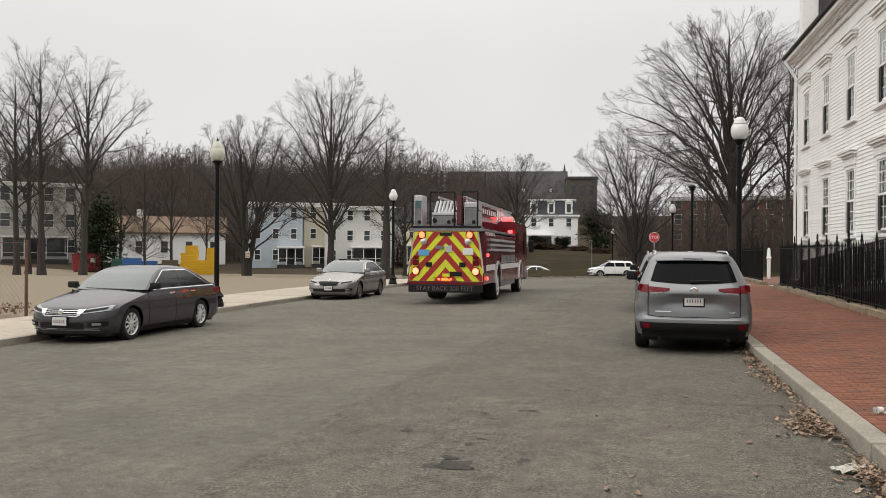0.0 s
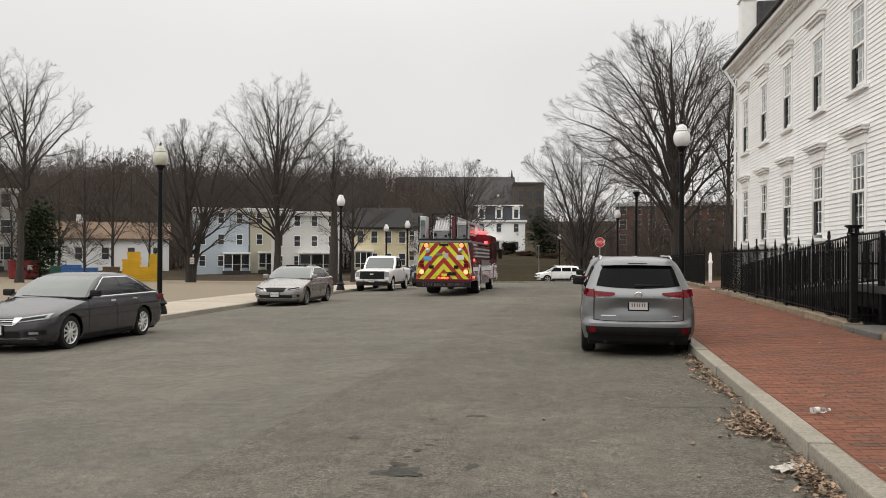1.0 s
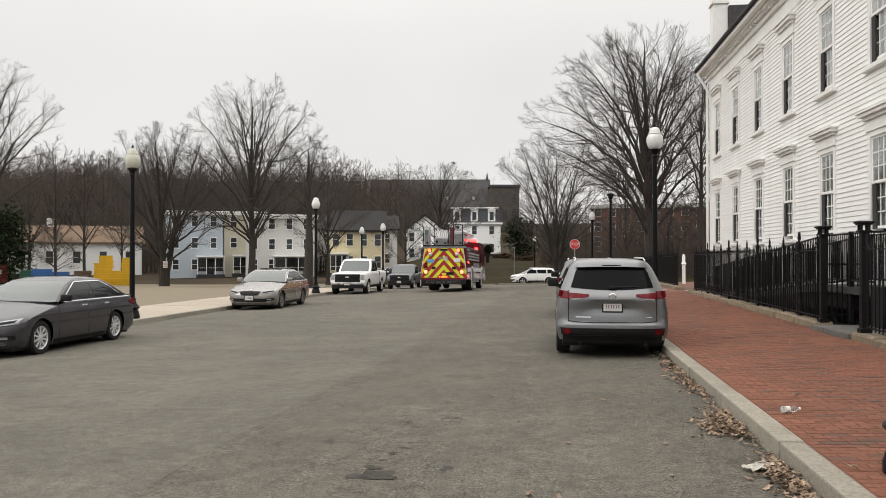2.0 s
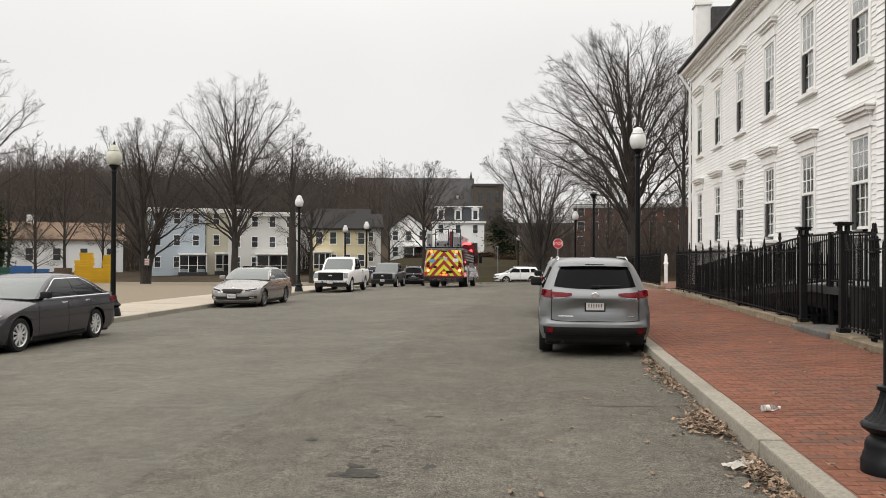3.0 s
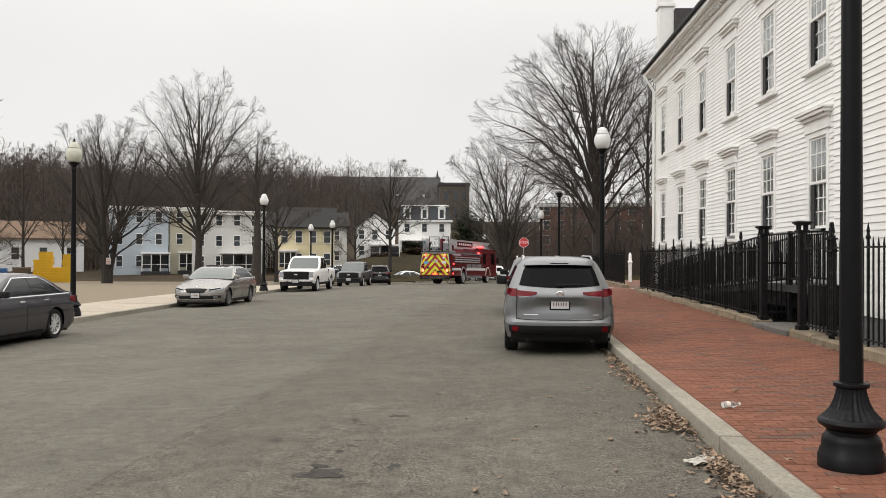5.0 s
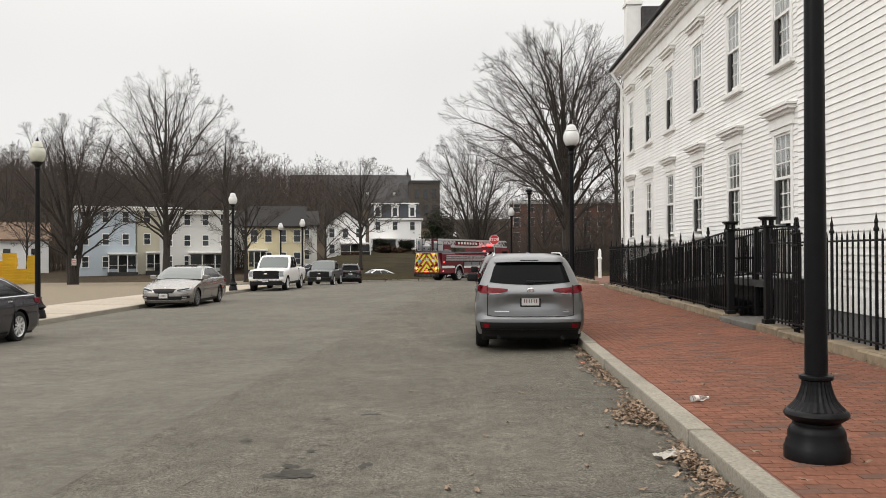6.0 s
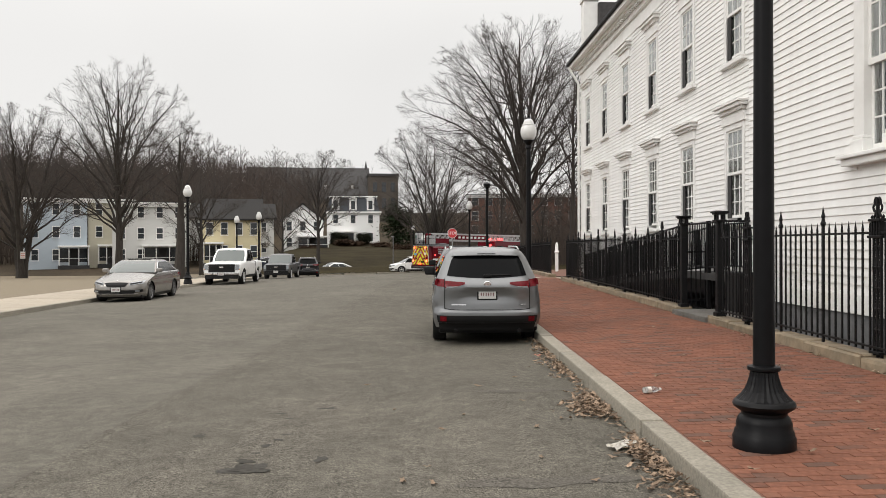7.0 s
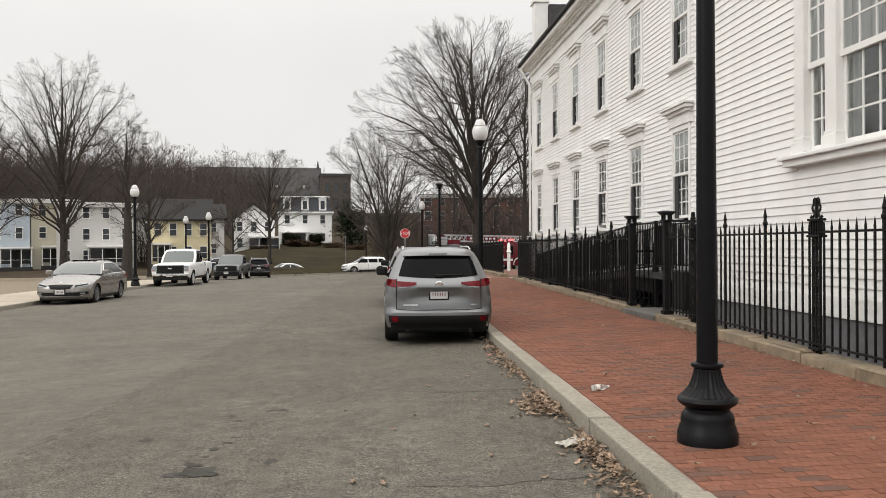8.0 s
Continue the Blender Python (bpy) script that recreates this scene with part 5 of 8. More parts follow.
        for y in (0.86, -0.2, -1.12):
            part("door_seam", lc.flank(sd, lambda u, v: y - 0.005 + 0.01 * u, lambda u, v: 0.3 + 0.66 * v, 0.003, nu=1, nv=8), BLACKPLASTIC, car)
        for y in (-0.12, -1.02):
            part("door_handle", lc.flank(sd, lambda u, v: y + 0.19 * u, lambda u, v: 0.87 + 0.03 * v, 0.03, nv=1), CHROME, car)
        part("sill_strip", lc.flank(sd, lambda u, v: -0.9 + 1.9 * u, lambda u, v: 0.2 + 0.06 * v, 0.01), BLACKPLASTIC, car)
        bm = box(0, -0.07, -0.06, 0.21, 0.06, 0.08, 0.04)
        box(-0.08, -0.02, -0.07, 0.06, 0.03, -0.02, 0.01, bm)
        mir = part("door_mirror", bm, BLACKPLASTIC if not roof_panel else col, car)
        mir.matrix_basis = pose(sd * 0.86, 0.72, 1.05) @ Matrix.Diagonal((sd, 1, 1, 1))
        part("headlight", lc.front(lambda u, v: sd * (0.44 + 0.4 * u), lambda u, v: 0.585 + 0.055 * u + (0.085 + 0.015 * u) * v, 0.012, 0.03, 10, 8), LENS, car, "clear swept-back headlight", True)
        part("headlight_bezel", lc.front(lambda u, v: sd * (0.46 + 0.34 * u), lambda u, v: 0.605 + 0.06 * u + 0.045 * v, 0.017, 0.0, 8, 6), BLACKPLASTIC, car, "dark reflector behind the lens")
        part("fog_recess", lc.front(lambda u, v: sd * (0.55 + 0.28 * u), lambda u, v: 0.335 + 0.02 * u + 0.085 * v, 0.006, 0.03, 6, 2), BLACKPLASTIC, car)
        part("fog_light", lc.front(lambda u, v: sd * (0.62 + 0.13 * u), lambda u, v: 0.365 + 0.045 * v, 0.012, 0.0, 4, 2), LENS, car)
        part("tail_light", lc.rear(lambda u, v: sd * (0.5 + 0.38 * u), lambda u, v: 0.77 + 0.15 * v, 0.012, 0.03, 8, 3), REDLENS, car, "red tail light", True)
        part("tail_light_side", lc.flank(sd, lambda u, v: -2.2 + 0.24 * u, lambda u, v: 0.79 + 0.03 * u + (0.13 - 0.05 * u) * v, 0.012), REDLENS, car)
    gx, g0, g1, bars, wide = grille
    g = part("grille", lc.front(lambda u, v: (2 * u - 1) * (gx + wide * v), lambda u, v: g0 + (g1 - g0) * v - 0.02 * (2 * u - 1) ** 4 * v, 0.012, 0.03, 14, 8), BLACKPLASTIC, car)
    for k in range(bars):
        part("grille_bar", lc.front(lambda u, v: (2 * u - 1) * (gx + wide * (k + 0.5) / bars) * 0.97, lambda u, v: g0 + (g1 - g0) * (k + 0.35) / bars + 0.008 * v, 0.014, 0.0, 12, 1), CHROME, g)
    if bars:
        for sd in (-1, 1):
            part("grille_wing", lc.front(lambda u, v: sd * (gx - 0.02 + 0.14 * u * (0.4 + 0.6 * v)), lambda u, v: g0 - 0.01 + (g1 - g0 + 0.02) * v, 0.02, 0.02, 5, 3), CHROME, g, "chrome wing of the grille")
        part("grille_lip", lc.front(lambda u, v: (2 * u - 1) * gx, lambda u, v: g0 - 0.03 + 0.022 * v, 0.02, 0.02, 12, 1), CHROME, g)
    low_w = 0.46 if bars else 0.6
    part("lower_intake", lc.front(lambda u, v: (2 * u - 1) * low_w, lambda u, v: 0.30 + 0.12 * v, 0.005, 0.03, 12, 2), BLACKPLASTIC, car)
    part("lip", lc.front(lambda u, v: (2 * u - 1) * 0.7, lambda u, v: 0.265 + 0.015 * v, 0.015, 0.02, 14, 1), CHROME, car)
    er, ez = (0.055, (g0 + g1) / 2) if bars else (0.035, g1 + 0.03)
    part("emblem", lathe([(er, 0), (er, 0.012), (er * 0.73, 0.018)], 16, m=Matrix.Translation((0, lc.nose(0, ez) + 0.012, ez)) @ Matrix.Rotation(-math.pi / 2, 4, "X")), CHROME, car, "plain round metal emblem")
    plate(car, 0, lc.nose(0, 0.44) + 0.02, 0.44, True)


def pickup(name, m, label, col, L, W, H, r, grille_bars, chrome):
    spec = dict(L=L, W=W, H=H, r=r, low=0.42, axle_f=L / 2 - 0.95, axle_r=-L / 2 + 1.25, tyre=0.26, roof_w=0.78,
                top=[(-L / 2, 1.2 * H / 1.95), (-0.7, 1.22 * H / 1.95), (0.9, 1.22 * H / 1.95), (1.3, 1.2 * H / 1.95), (L / 2 - 0.35, 1.14 * H / 1.95), (L / 2, 1.06 * H / 1.95)],
                nose=[(0.4, 0.0), (0.6, 0.0), (1.15, -0.04)], tail=[(0.4, 0), (1.2, 0)],
                cabin=(-0.85, -0.62, 0.55, 1.2), taper=(0.02, 0.07), bulge=(0.03, 0.12), handles=(-0.1,), seams=(0.95, -0.25), mirror=BLACKPLASTIC)
    car, sh, _ = vehicle(name, m, label, "pickup truck", spec, col, ((0.08, 0.42), (0.47, 0.88)), DARKGLASS, spokes=6, front_glass=CARGLASS)
    k = H / 1.95
    g = part("grille", sh.fitted(True, -0.68, 0.68, 0.68 * k, 1.1 * k, 0.012), BLACKPLASTIC, car)
    for i in range(grille_bars):
        z = (0.82 + 0.22 * i / max(1, grille_bars - 1)) * k
        part("grille_bar", sh.fitted(True, -0.6, 0.6, z - 0.014, z + 0.014, 0.03, 0.01, nz=1), chrome, g)
    part("emblem", box(-0.1, sh.end(True, 0, 0.93 * k) + 0.01, 0.9 * k, 0.1, sh.end(True, 0, 0.93 * k) + 0.05, 0.98 * k, 0.02), CHROME, car)
    for sd in (-1, 1):
        part("headlight", sh.fitted(True, sd * 0.7, sd * 0.95, 0.8 * k, 1.08 * k, 0.016), LENS, car)
        part("marker_light", sh.fitted(True, sd * 0.88, sd * 0.93, 0.8 * k, 0.86 * k, 0.02), AMBER, car)
        part("tow_hook", box(sd * 0.5 - 0.05, L / 2 - 0.06, 0.4 * k, sd * 0.5 + 0.05, L / 2 + 0.06, 0.47 * k, 0.015), BLACKPLASTIC, car)
    part("bumper", sh.fitted(True, -0.95, 0.95, 0.56 * k, 0.66 * k, 0.07, 0.02, nx=10), CHROME if chrome is BLACKPLASTIC and H > 1.9 else BLACKPLASTIC, car, "broad front bumper")
    part("air_dam", sh.fitted(True, -0.95, 0.95, 0.34 * k, 0.558 * k, 0.06, nx=10), BLACKPLASTIC, car)
    part("bed_gap", box(-W / 2 - 0.002, -0.93, 0.5, W / 2 + 0.002, -0.9, 1.2 * k, 0), BLACKPLASTIC, car)
    plate(car, 0, sh.end(True, 0, 0.6 * k) + 0.09, 0.6 * k, True)
    return car


sedan(pose(-10.42, 16.3, road_z(-10.4, 16.3), 0, 0, 180), "dark graphite-grey sedan parked beside the concrete sidewalk", paint("graphite_paint", (0.05, 0.048, 0.054), 0.4, 0.16), False, (0.36, 0.56, 0.665, 3, 0.05), ALLOY, 10)
sedan(pose(-10.38, 30.95, road_z(-10.4, 31), 0, 0, 180.5), "champagne-silver sedan with a black roof panel parked at the kerb", paint("champagne_silver_paint", (0.27, 0.258, 0.242), 0.6, 0.25), True, (0.3, 0.535, 0.685, 0, 0.1), DARKRIM, 10)
WHITEPAINT = paint("white_vehicle_paint", (0.72, 0.72, 0.71), 0.0, 0.35)
pickup("parked_pickup", pose(-10.25, 46.0, road_z(-10.2, 46), 0, 0, 180), "white full-size pickup truck parked at the kerb", WHITEPAINT, 5.9, 2.0, 1.93, 0.4, 4, BLACKPLASTIC)
pickup("parked_pickup", pose(-9.95, 60.2, road_z(-9.9, 60), 0, 0, 180), "grey mid-size pickup truck with a black grille", paint("grey_pickup_paint", (0.085, 0.088, 0.092), 0.5, 0.3), 5.4, 1.89, 1.78, 0.38, 3, BLACKPLASTIC)
level_suv(pose(-9.0, 66.6, road_z(-9, 66.6), 0, 0, 8) @ Matrix.Scale(0.93, 4), "black sport utility vehicle parked near the corner", paint("black_paint", (0.016, 0.016, 0.018), 0.3, 0.25))
level_suv(pose(-0.75, 80.3, road_z(-0.75, 80.3), 0, 0, 108) @ Matrix.Scale(0.93, 4), "white sport utility vehicle stopped on the cross street", WHITEPAINT)
level_suv(pose(1.33, 24.2, road_z(1.2, 24.2), 0, 0, -1) @ Matrix.Scale(0.94, 4), "dark silver sport utility vehicle with roof rails at the kerb", paint("dark_silver_paint", (0.14, 0.145, 0.15), 0.5, 0.3))
# ---- the fire engine ----
FIRE = paint("fire_engine_red", (0.11, 0.004, 0.010), 0.0, 0.22)
LIME = mat("fluorescent_yellow_sheeting", (0.58, 0.63, 0.025), 0.45, vary=0.06, scale=5)
CHEVRON = mat("red_sheeting", (0.30, 0.013, 0.012), 0.45, vary=0.08, scale=5)
ALU = mat("brushed_aluminium", (0.52, 0.52, 0.53), 0.4, 0.7, vary=0.15, scale=6, bump=0.1)
ALUDARK = mat("tread_plate", (0.2, 0.2, 0.21), 0.5, 0.6, vary=0.2, scale=12, bump=0.3)
REDGLOW = mat("red_warning_light", (1.0, 0.03, 0.03), 0.3, vary=0, glow=9.0)
AMBERGLOW = mat("amber_warning_light", (1.0, 0.055, 0.02), 0.3, vary=0, glow=10.0)
WARMGLOW = mat("rear_lamp", (1.0, 0.085, 0.04), 0.3, vary=0, glow=9.0)
WHITEBAND = mat("reflective_white_band", (0.62, 0.62, 0.62), 0.4, vary=0.08, scale=8)
SIGNBLUE = mat("blue_plate", (0.10, 0.30, 0.55), 0.5, vary=0.1, scale=9)
GREENPLATE = mat("green_plate", (0.06, 0.12, 0.11), 0.5, vary=0.1, scale=9)
GREY = mat("faded_lettering", (0.10, 0.075, 0.075), 0.6, vary=0.1, scale=9)


def clip_poly(poly, axis, limit, keep_less):
    out = []
    for a, b in zip(poly, poly[1:] + poly[:1]):
        ia = a[axis] <= limit if keep_less else a[axis] >= limit
        ib = b[axis] <= limit if keep_less else b[axis] >= limit
        if ia:
            out.append(a)
        if ia != ib:
            t = (limit - a[axis]) / (b[axis] - a[axis])
            out.append((a[0] + t * (b[0] - a[0]), a[1] + t * (b[1] - a[1])))
    return out


def lettering(text, size, material, parent, m, name="lettering"):
    cu = bpy.data.curves.new(name, "FONT")
    cu.body, cu.size, cu.extrude, cu.align_x, cu.align_y = text, size, 0.004, "CENTER", "CENTER"
    tmp = bpy.data.objects.new(name, cu)
    scene.collection.objects.link(tmp)
    me = bpy.data.meshes.new_from_object(tmp.evaluated_get(bpy.context.evaluated_depsgraph_get()))
    bpy.data.objects.remove(tmp)
    me.materials.clear()
    me.materials.append(material)
    ob = new(name, me)
    ob.parent = parent
    ob.matrix_basis = m
    ob["label"] = "painted words " + text.lower()
    return ob


def fire_engine():
    en = thing("fire_engine", pose(-5.4, 29, 0), "red ladder fire engine with a yellow and red chevron rear", "fire engine")
    hw = 1.245
    # rear body with sloping top edges
    part("rear_body", extrude([(-hw, 0.62), (hw, 0.62), (hw, 2.1), (hw - 0.06, 2.22), (-hw + 0.06, 2.22), (-hw, 2.1)], -2.55, -0.62, "y"), FIRE, en)
    part("tail_body", extrude([(-hw, 0.62), (hw, 0.62), (hw, 0.95), (hw - 0.2, 2.22), (-hw + 0.2, 2.22), (-hw, 0.95)], -2.96, -2.552, "y"), FIRE, en)
    part("mid_body", box(-hw, 0.62, 0.62, hw, 4.6, 2.15, 0.02), FIRE, en)
    part("body_top", box(-hw + 0.02, -0.62, 1.28, hw - 0.02, 0.62, 2.15, 0.02), FIRE, en)
    part("cab", extrude([(4.62, 0.55), (8.55, 0.55), (8.62, 1.0), (8.5, 1.5), (8.25, 2.55), (8.0, 2.72), (4.62, 2.75)], -hw, hw), FIRE, en, "red crew cab")
    for sd in (-1, 1):
        for y0, y1, z0, z1 in ((4.8, 5.55, 1.55, 2.35), (6.95, 7.9, 1.5, 2.4)):
            part("cab_window", box(sd * hw - 0.01, y0, z0, sd * hw + 0.012, y1, z1, 0.004), DARKGLASS, en)
        for y0, y1 in ((4.7, 5.65), (6.85, 7.98)):
            d = part("cab_door", box(sd * hw - 0.01, y0, 0.75, sd * hw + 0.006, y1, 2.5, 0.004), FIRE, en)
            part("door_handle", box(sd * hw, y0 + 0.08, 1.3, sd * (hw + 0.04), y0 + 0.2, 1.36, 0.008), CHROME, d)
        part("cab_mirror", box(sd * (hw + 0.12), 8.2, 1.6, sd * (hw + 0.34), 8.3, 2.1, 0.03), BLACKPLASTIC, en)
        part("stripe", box(sd * hw - 0.004, -2.54, 1.02, sd * (hw + 0.006), -0.68, 1.2), WHITEBAND, en)
        part("stripe", box(sd * hw - 0.004, 0.68, 1.02, sd * (hw + 0.0085), 5.5, 1.2), WHITEBAND, en)
        # roller shutters and the ladder rack
        for y0, y1 in ((0.75, 1.85), (1.95, 3.1), (3.2, 4.4)):
            sh = part("shutter", box(sd * hw - 0.01, y0, 1.24, sd * (hw + 0.004), y1, 1.5, 0.003), ALUDARK, en)
            part("shutter_bar", box(sd * hw, y0, 1.235, sd * (hw + 0.02), y1, 1.255), ALU, sh)
        for z in (1.62, 1.78, 1.94):
            part("side_ladder_rail", box(sd * (hw + 0.006), -2.0, z, sd * (hw + 0.06), 3.9, z + 0.075, 0.006), ALU, en)
        for i in range(10):
            y = -1.8 + i * 0.6
            part("side_ladder_rung", box(sd * (hw + 0.01), y, 1.6, sd * (hw + 0.045), y + 0.04, 2.02), ALUDARK, en)
        part("side_marker", lathe([(0.05, 0), (0.05, 0.03), (0.03, 0.045)], 12, m=Matrix.Translation((sd * hw, -2.3, 1.5)) @ Matrix.Rotation(sd * math.pi / 2, 4, "Y")), REDGLOW, en)
        part("side_marker", lathe([(0.05, 0), (0.05, 0.03), (0.03, 0.045)], 12, m=Matrix.Translation((sd * hw, -2.4, 0.78)) @ Matrix.Rotation(sd * math.pi / 2, 4, "Y")), REDGLOW, en)
        for cy in (0.0, 6.2):
            bm = bmesh.new()
            n = 14
            for i in range(n):
                a0, a1 = math.pi * i / n, math.pi * (i + 1) / n
                tube(bm, (sd * (hw + 0.0), cy + 0.62 * math.cos(a0), 0.6 + 0.66 * math.sin(a0)), (sd * (hw + 0.0), cy + 0.62 * math.cos(a1), 0.6 + 0.66 * math.sin(a1)), 0.045, n=6)
            part("fender_trim", bm, ALU, en)
        part("side_step", box(sd * (hw - 0.3), 0.75, 0.42, sd * (hw - 0.02), 4.5, 0.62, 0.01), ALUDARK, en)
        part("corner_tube", tube(bmesh.new(), (sd * (hw - 0.01), -2.99, 0.95), (sd * (hw - 0.2), -2.97, 2.2), 0.022, n=8), ALU, en)
    part("windscreen", extrude([(8.52, 1.55), (8.545, 1.56), (8.29, 2.5), (8.265, 2.49)], -hw + 0.12, hw - 0.12), DARKGLASS, en)
    part("front_bumper", box(-hw, 8.5, 0.45, hw, 9.0, 0.85, 0.03), CHROME, en)
    part("chassis", box(-0.5, -2.7, 0.45, 0.5, 8.3, 0.75, 0.02), BLACKPLASTIC, en)
    part("fender_block", box(-hw + 0.45, -0.7, 0.6, hw - 0.45, 0.7, 1.3), BLACKPLASTIC, en)
    part("tailboard", box(-hw + 0.05, -3.12, 0.36, hw - 0.05, -2.9, 0.60, 0.02), BLACKPLASTIC, en, "black tailboard with faded lettering")
    lettering("STAY BACK 200 FEET", 0.2, GREY, en, pose(0, -3.126, 0.475, 90, 0, 0))
    part("tail_trim", box(-hw + 0.01, -3.1, 0.60, hw - 0.01, -2.9, 0.68, 0.01), FIRE, en)
    # chevron panel
    z0, z1 = 0.70, 2.2
    pan = part("chevron_panel", extrude([(-1.21, z0), (1.21, z0), (1.21, 0.98), (1.02, z1), (-1.02, z1), (-1.21, 0.98)], -2.985, -2.955, "y"), LIME, en, "yellow and red chevron panel")
    slope, period = 1.05, 0.5
    for k in range(-1, 12):
        c = 2.0 - period / 2 - (6 - k) * period + period * 3 + 0.12
        for sd in (-1, 1):
            poly = [(0.0, c), (1.2, c - 1.2 * slope), (1.2, c + period / 2 - 1.2 * slope), (0.0, c + period / 2)]
            for ax, lim, less in ((1, z0 + 0.005, False), (1, z1 - 0.005, True)):
                poly = clip_poly(poly, ax, lim, less) if len(poly) > 2 else []
            poly = [(min(x, 1.2 if z < 0.98 else 1.2 - 0.19 * (z - 0.98) / (z1 - 0.98)), z) for x, z in poly]
            if len(poly) > 2:
                part("chevron_stripe", extrude([(sd * x, z) for x, z in poly], -2.992, -2.984, "y"), CHEVRON, pan)
    part("rear_door", box(-0.42, -2.998, 0.8, 0.42, -2.99, 0.806), BLACKPLASTIC, en)
    for x, z, wd, h, mt, nm in ((-0.72, 1.56, 0.18, 0.09, SIGNBLUE, "blue_sign"), (0.73, 1.6, 0.17, 0.1, WHITEBAND, "white_sign"), (-0.2, 1.72, 0.14, 0.05, ALUDARK, "vent"), (0.1, 1.68, 0.1, 0.1, ALU, "door_latch"),
                                (0.34, 0.92, 0.2, 0.07, BLACKPLASTIC, "number_plate"), (-0.55, 1.2, 0.1, 0.07, BLACKPLASTIC, "socket"), (0.55, 1.2, 0.1, 0.07, BLACKPLASTIC, "socket"), (0.0, 2.13, 0.2, 0.05, BLACKPLASTIC, "work_lamp"), (0.02, 0.88, 0.12, 0.05, LIME, "plate_lamp")):
        part(nm, box(x - wd, -3.02, z - h, x + wd, -2.99, z + h, 0.008), mt, en)
    for sd in (-1, 1):
        for x, z, mt, r in ((0.78, 2.1, AMBERGLOW, 0.1), (0.72, 1.9, ALU, 0.07), (0.98, 1.0, WARMGLOW, 0.105)):
            hs = part("rear_light", lathe([(r + 0.03, -0.01), (r + 0.03, 0.035), (r, 0.045)], 16, m=Matrix.Translation((sd * x, -2.99, z)) @ Matrix.Rotation(math.pi / 2, 4, "X")), BLACKPLASTIC if mt is not ALU else ALU, en)
            part("light_lens", lathe([(r, 0.03), (r * 0.95, 0.06), (r * 0.5, 0.075)], 16, m=Matrix.Translation((sd * x, -2.99, z)) @ Matrix.Rotation(math.pi / 2, 4, "X")), mt, hs)
        part("tail_light", box(sd * 0.98 - 0.1, -3.03, 1.17, sd * 0.98 + 0.1, -2.99, 1.34, 0.015), REDLENS, en)
        part("tail_light", box(sd * 0.98 - 0.09, -3.03, 1.36, sd * 0.98 + 0.09, -2.99, 1.46, 0.015), REDLENS, en)
    for i in range(4):
        part("marker_light", box(-0.25 + i * 0.13, -3.03, 0.73, -0.19 + i * 0.13, -2.98, 0.78, 0.01), AMBERGLOW, en)
    # deck, turntable, ladder
    part("deck", box(-hw + 0.05, -2.95, 2.22, hw - 0.05, 4.6, 2.3, 0.01), ALUDARK, en)
    part("rear_beam", box(-1.12, -2.95, 2.3, 1.12, -2.8, 2.38, 0.01), BLACKPLASTIC, en)
    for x, wd, h in ((-0.98, 0.14, 0.95), (0.78, 0.24, 0.72), (-0.1, 0.42, 0.42)):
        lk = part("locker", box(x - wd, -2.75, 2.38, x + wd, -2.1, 2.38 + h, 0.03), ALU, en)
        part("locker_door", box(x - wd + 0.03, -2.765, 2.42, x + wd - 0.03, -2.75, 2.35 + h * 0.8, 0.006), ALUDARK, lk)
        part("door_seam", box(x - wd + 0.02, -2.77, 2.36 + h * 0.8, x + wd - 0.02, -2.75, 2.375 + h * 0.8), BLACKPLASTIC, lk)
        part("latch", lathe([(0.05, 0), (0.06, 0.02), (0.045, 0.03), (0.03, 0.02)], 12, m=Matrix.Translation((x + wd * 0.35, -2.765, 2.5)) @ Matrix.Rotation(math.pi / 2, 4, "X")), BLACKPLASTIC, lk)
    part("warning_plate", box(-1.06, -2.785, 2.92, -0.9, -2.765, 3.16, 0.004), GREENPLATE, en, "green warning plate on the locker")
    part("valve_block", box(0.3, -2.75, 2.42, 0.5, -2.2, 3.3, 0.02), FIRE, en)
    for x in (-0.42, 0.22):
        part("work_light", lathe([(0.075, 0), (0.075, 0.05), (0.05, 0.06)], 14, m=Matrix.Translation((x, -2.74, 2.55)) @ Matrix.Rotation(math.pi / 2, 4, "X")), BLACKPLASTIC, en)
    part("hose_reel", lathe([(0.3, -0.16), (0.32, -0.1), (0.32, 0.1), (0.3, 0.16)], 20, m=Matrix.Translation((0.42, -2.3, 2.75)) @ Matrix.Rotation(math.pi / 2, 4, "Y")), FIRE, en)
    for i in range(6):
        part("hose_fold", tube(bmesh.new(), (-0.45 + i * 0.12, -2.62, 2.8), (-0.38 + i * 0.12, -2.5, 3.15), 0.04, n=8), WHITEBAND, en)
    for x0, x1 in ((-0.55, 0.25), (0.5, 1.0)):
        bm = bmesh.new()
        for a, b in (((x0, -2.85, 2.3), (x0, -2.85, 3.42)), ((x0, -2.85, 3.42), (x1, -2.85, 3.42)), ((x1, -2.85, 3.42), (x1, -2.85, 2.3)), ((x0, -2.85, 2.85), (x0, -2.2, 2.85)), ((x1, -2.85, 2.85), (x1, -2.2, 2.85))):
            tube(bm, a, b, 0.028, n=6)
        part("guard_rail", bm, BLACKPLASTIC, en)
    bm = bmesh.new()
    for a, b in (((-1.15, -2.85, 2.3), (-1.15, -2.85, 3.3)), ((-1.15, -2.85, 3.3), (-1.15, -2.1, 3.3)), ((-1.15, -2.1, 3.3), (-1.15, -2.1, 2.3))):
        tube(bm, a, b, 0.025, n=6)
    part("guard_rail", bm, BLACKPLASTIC, en)
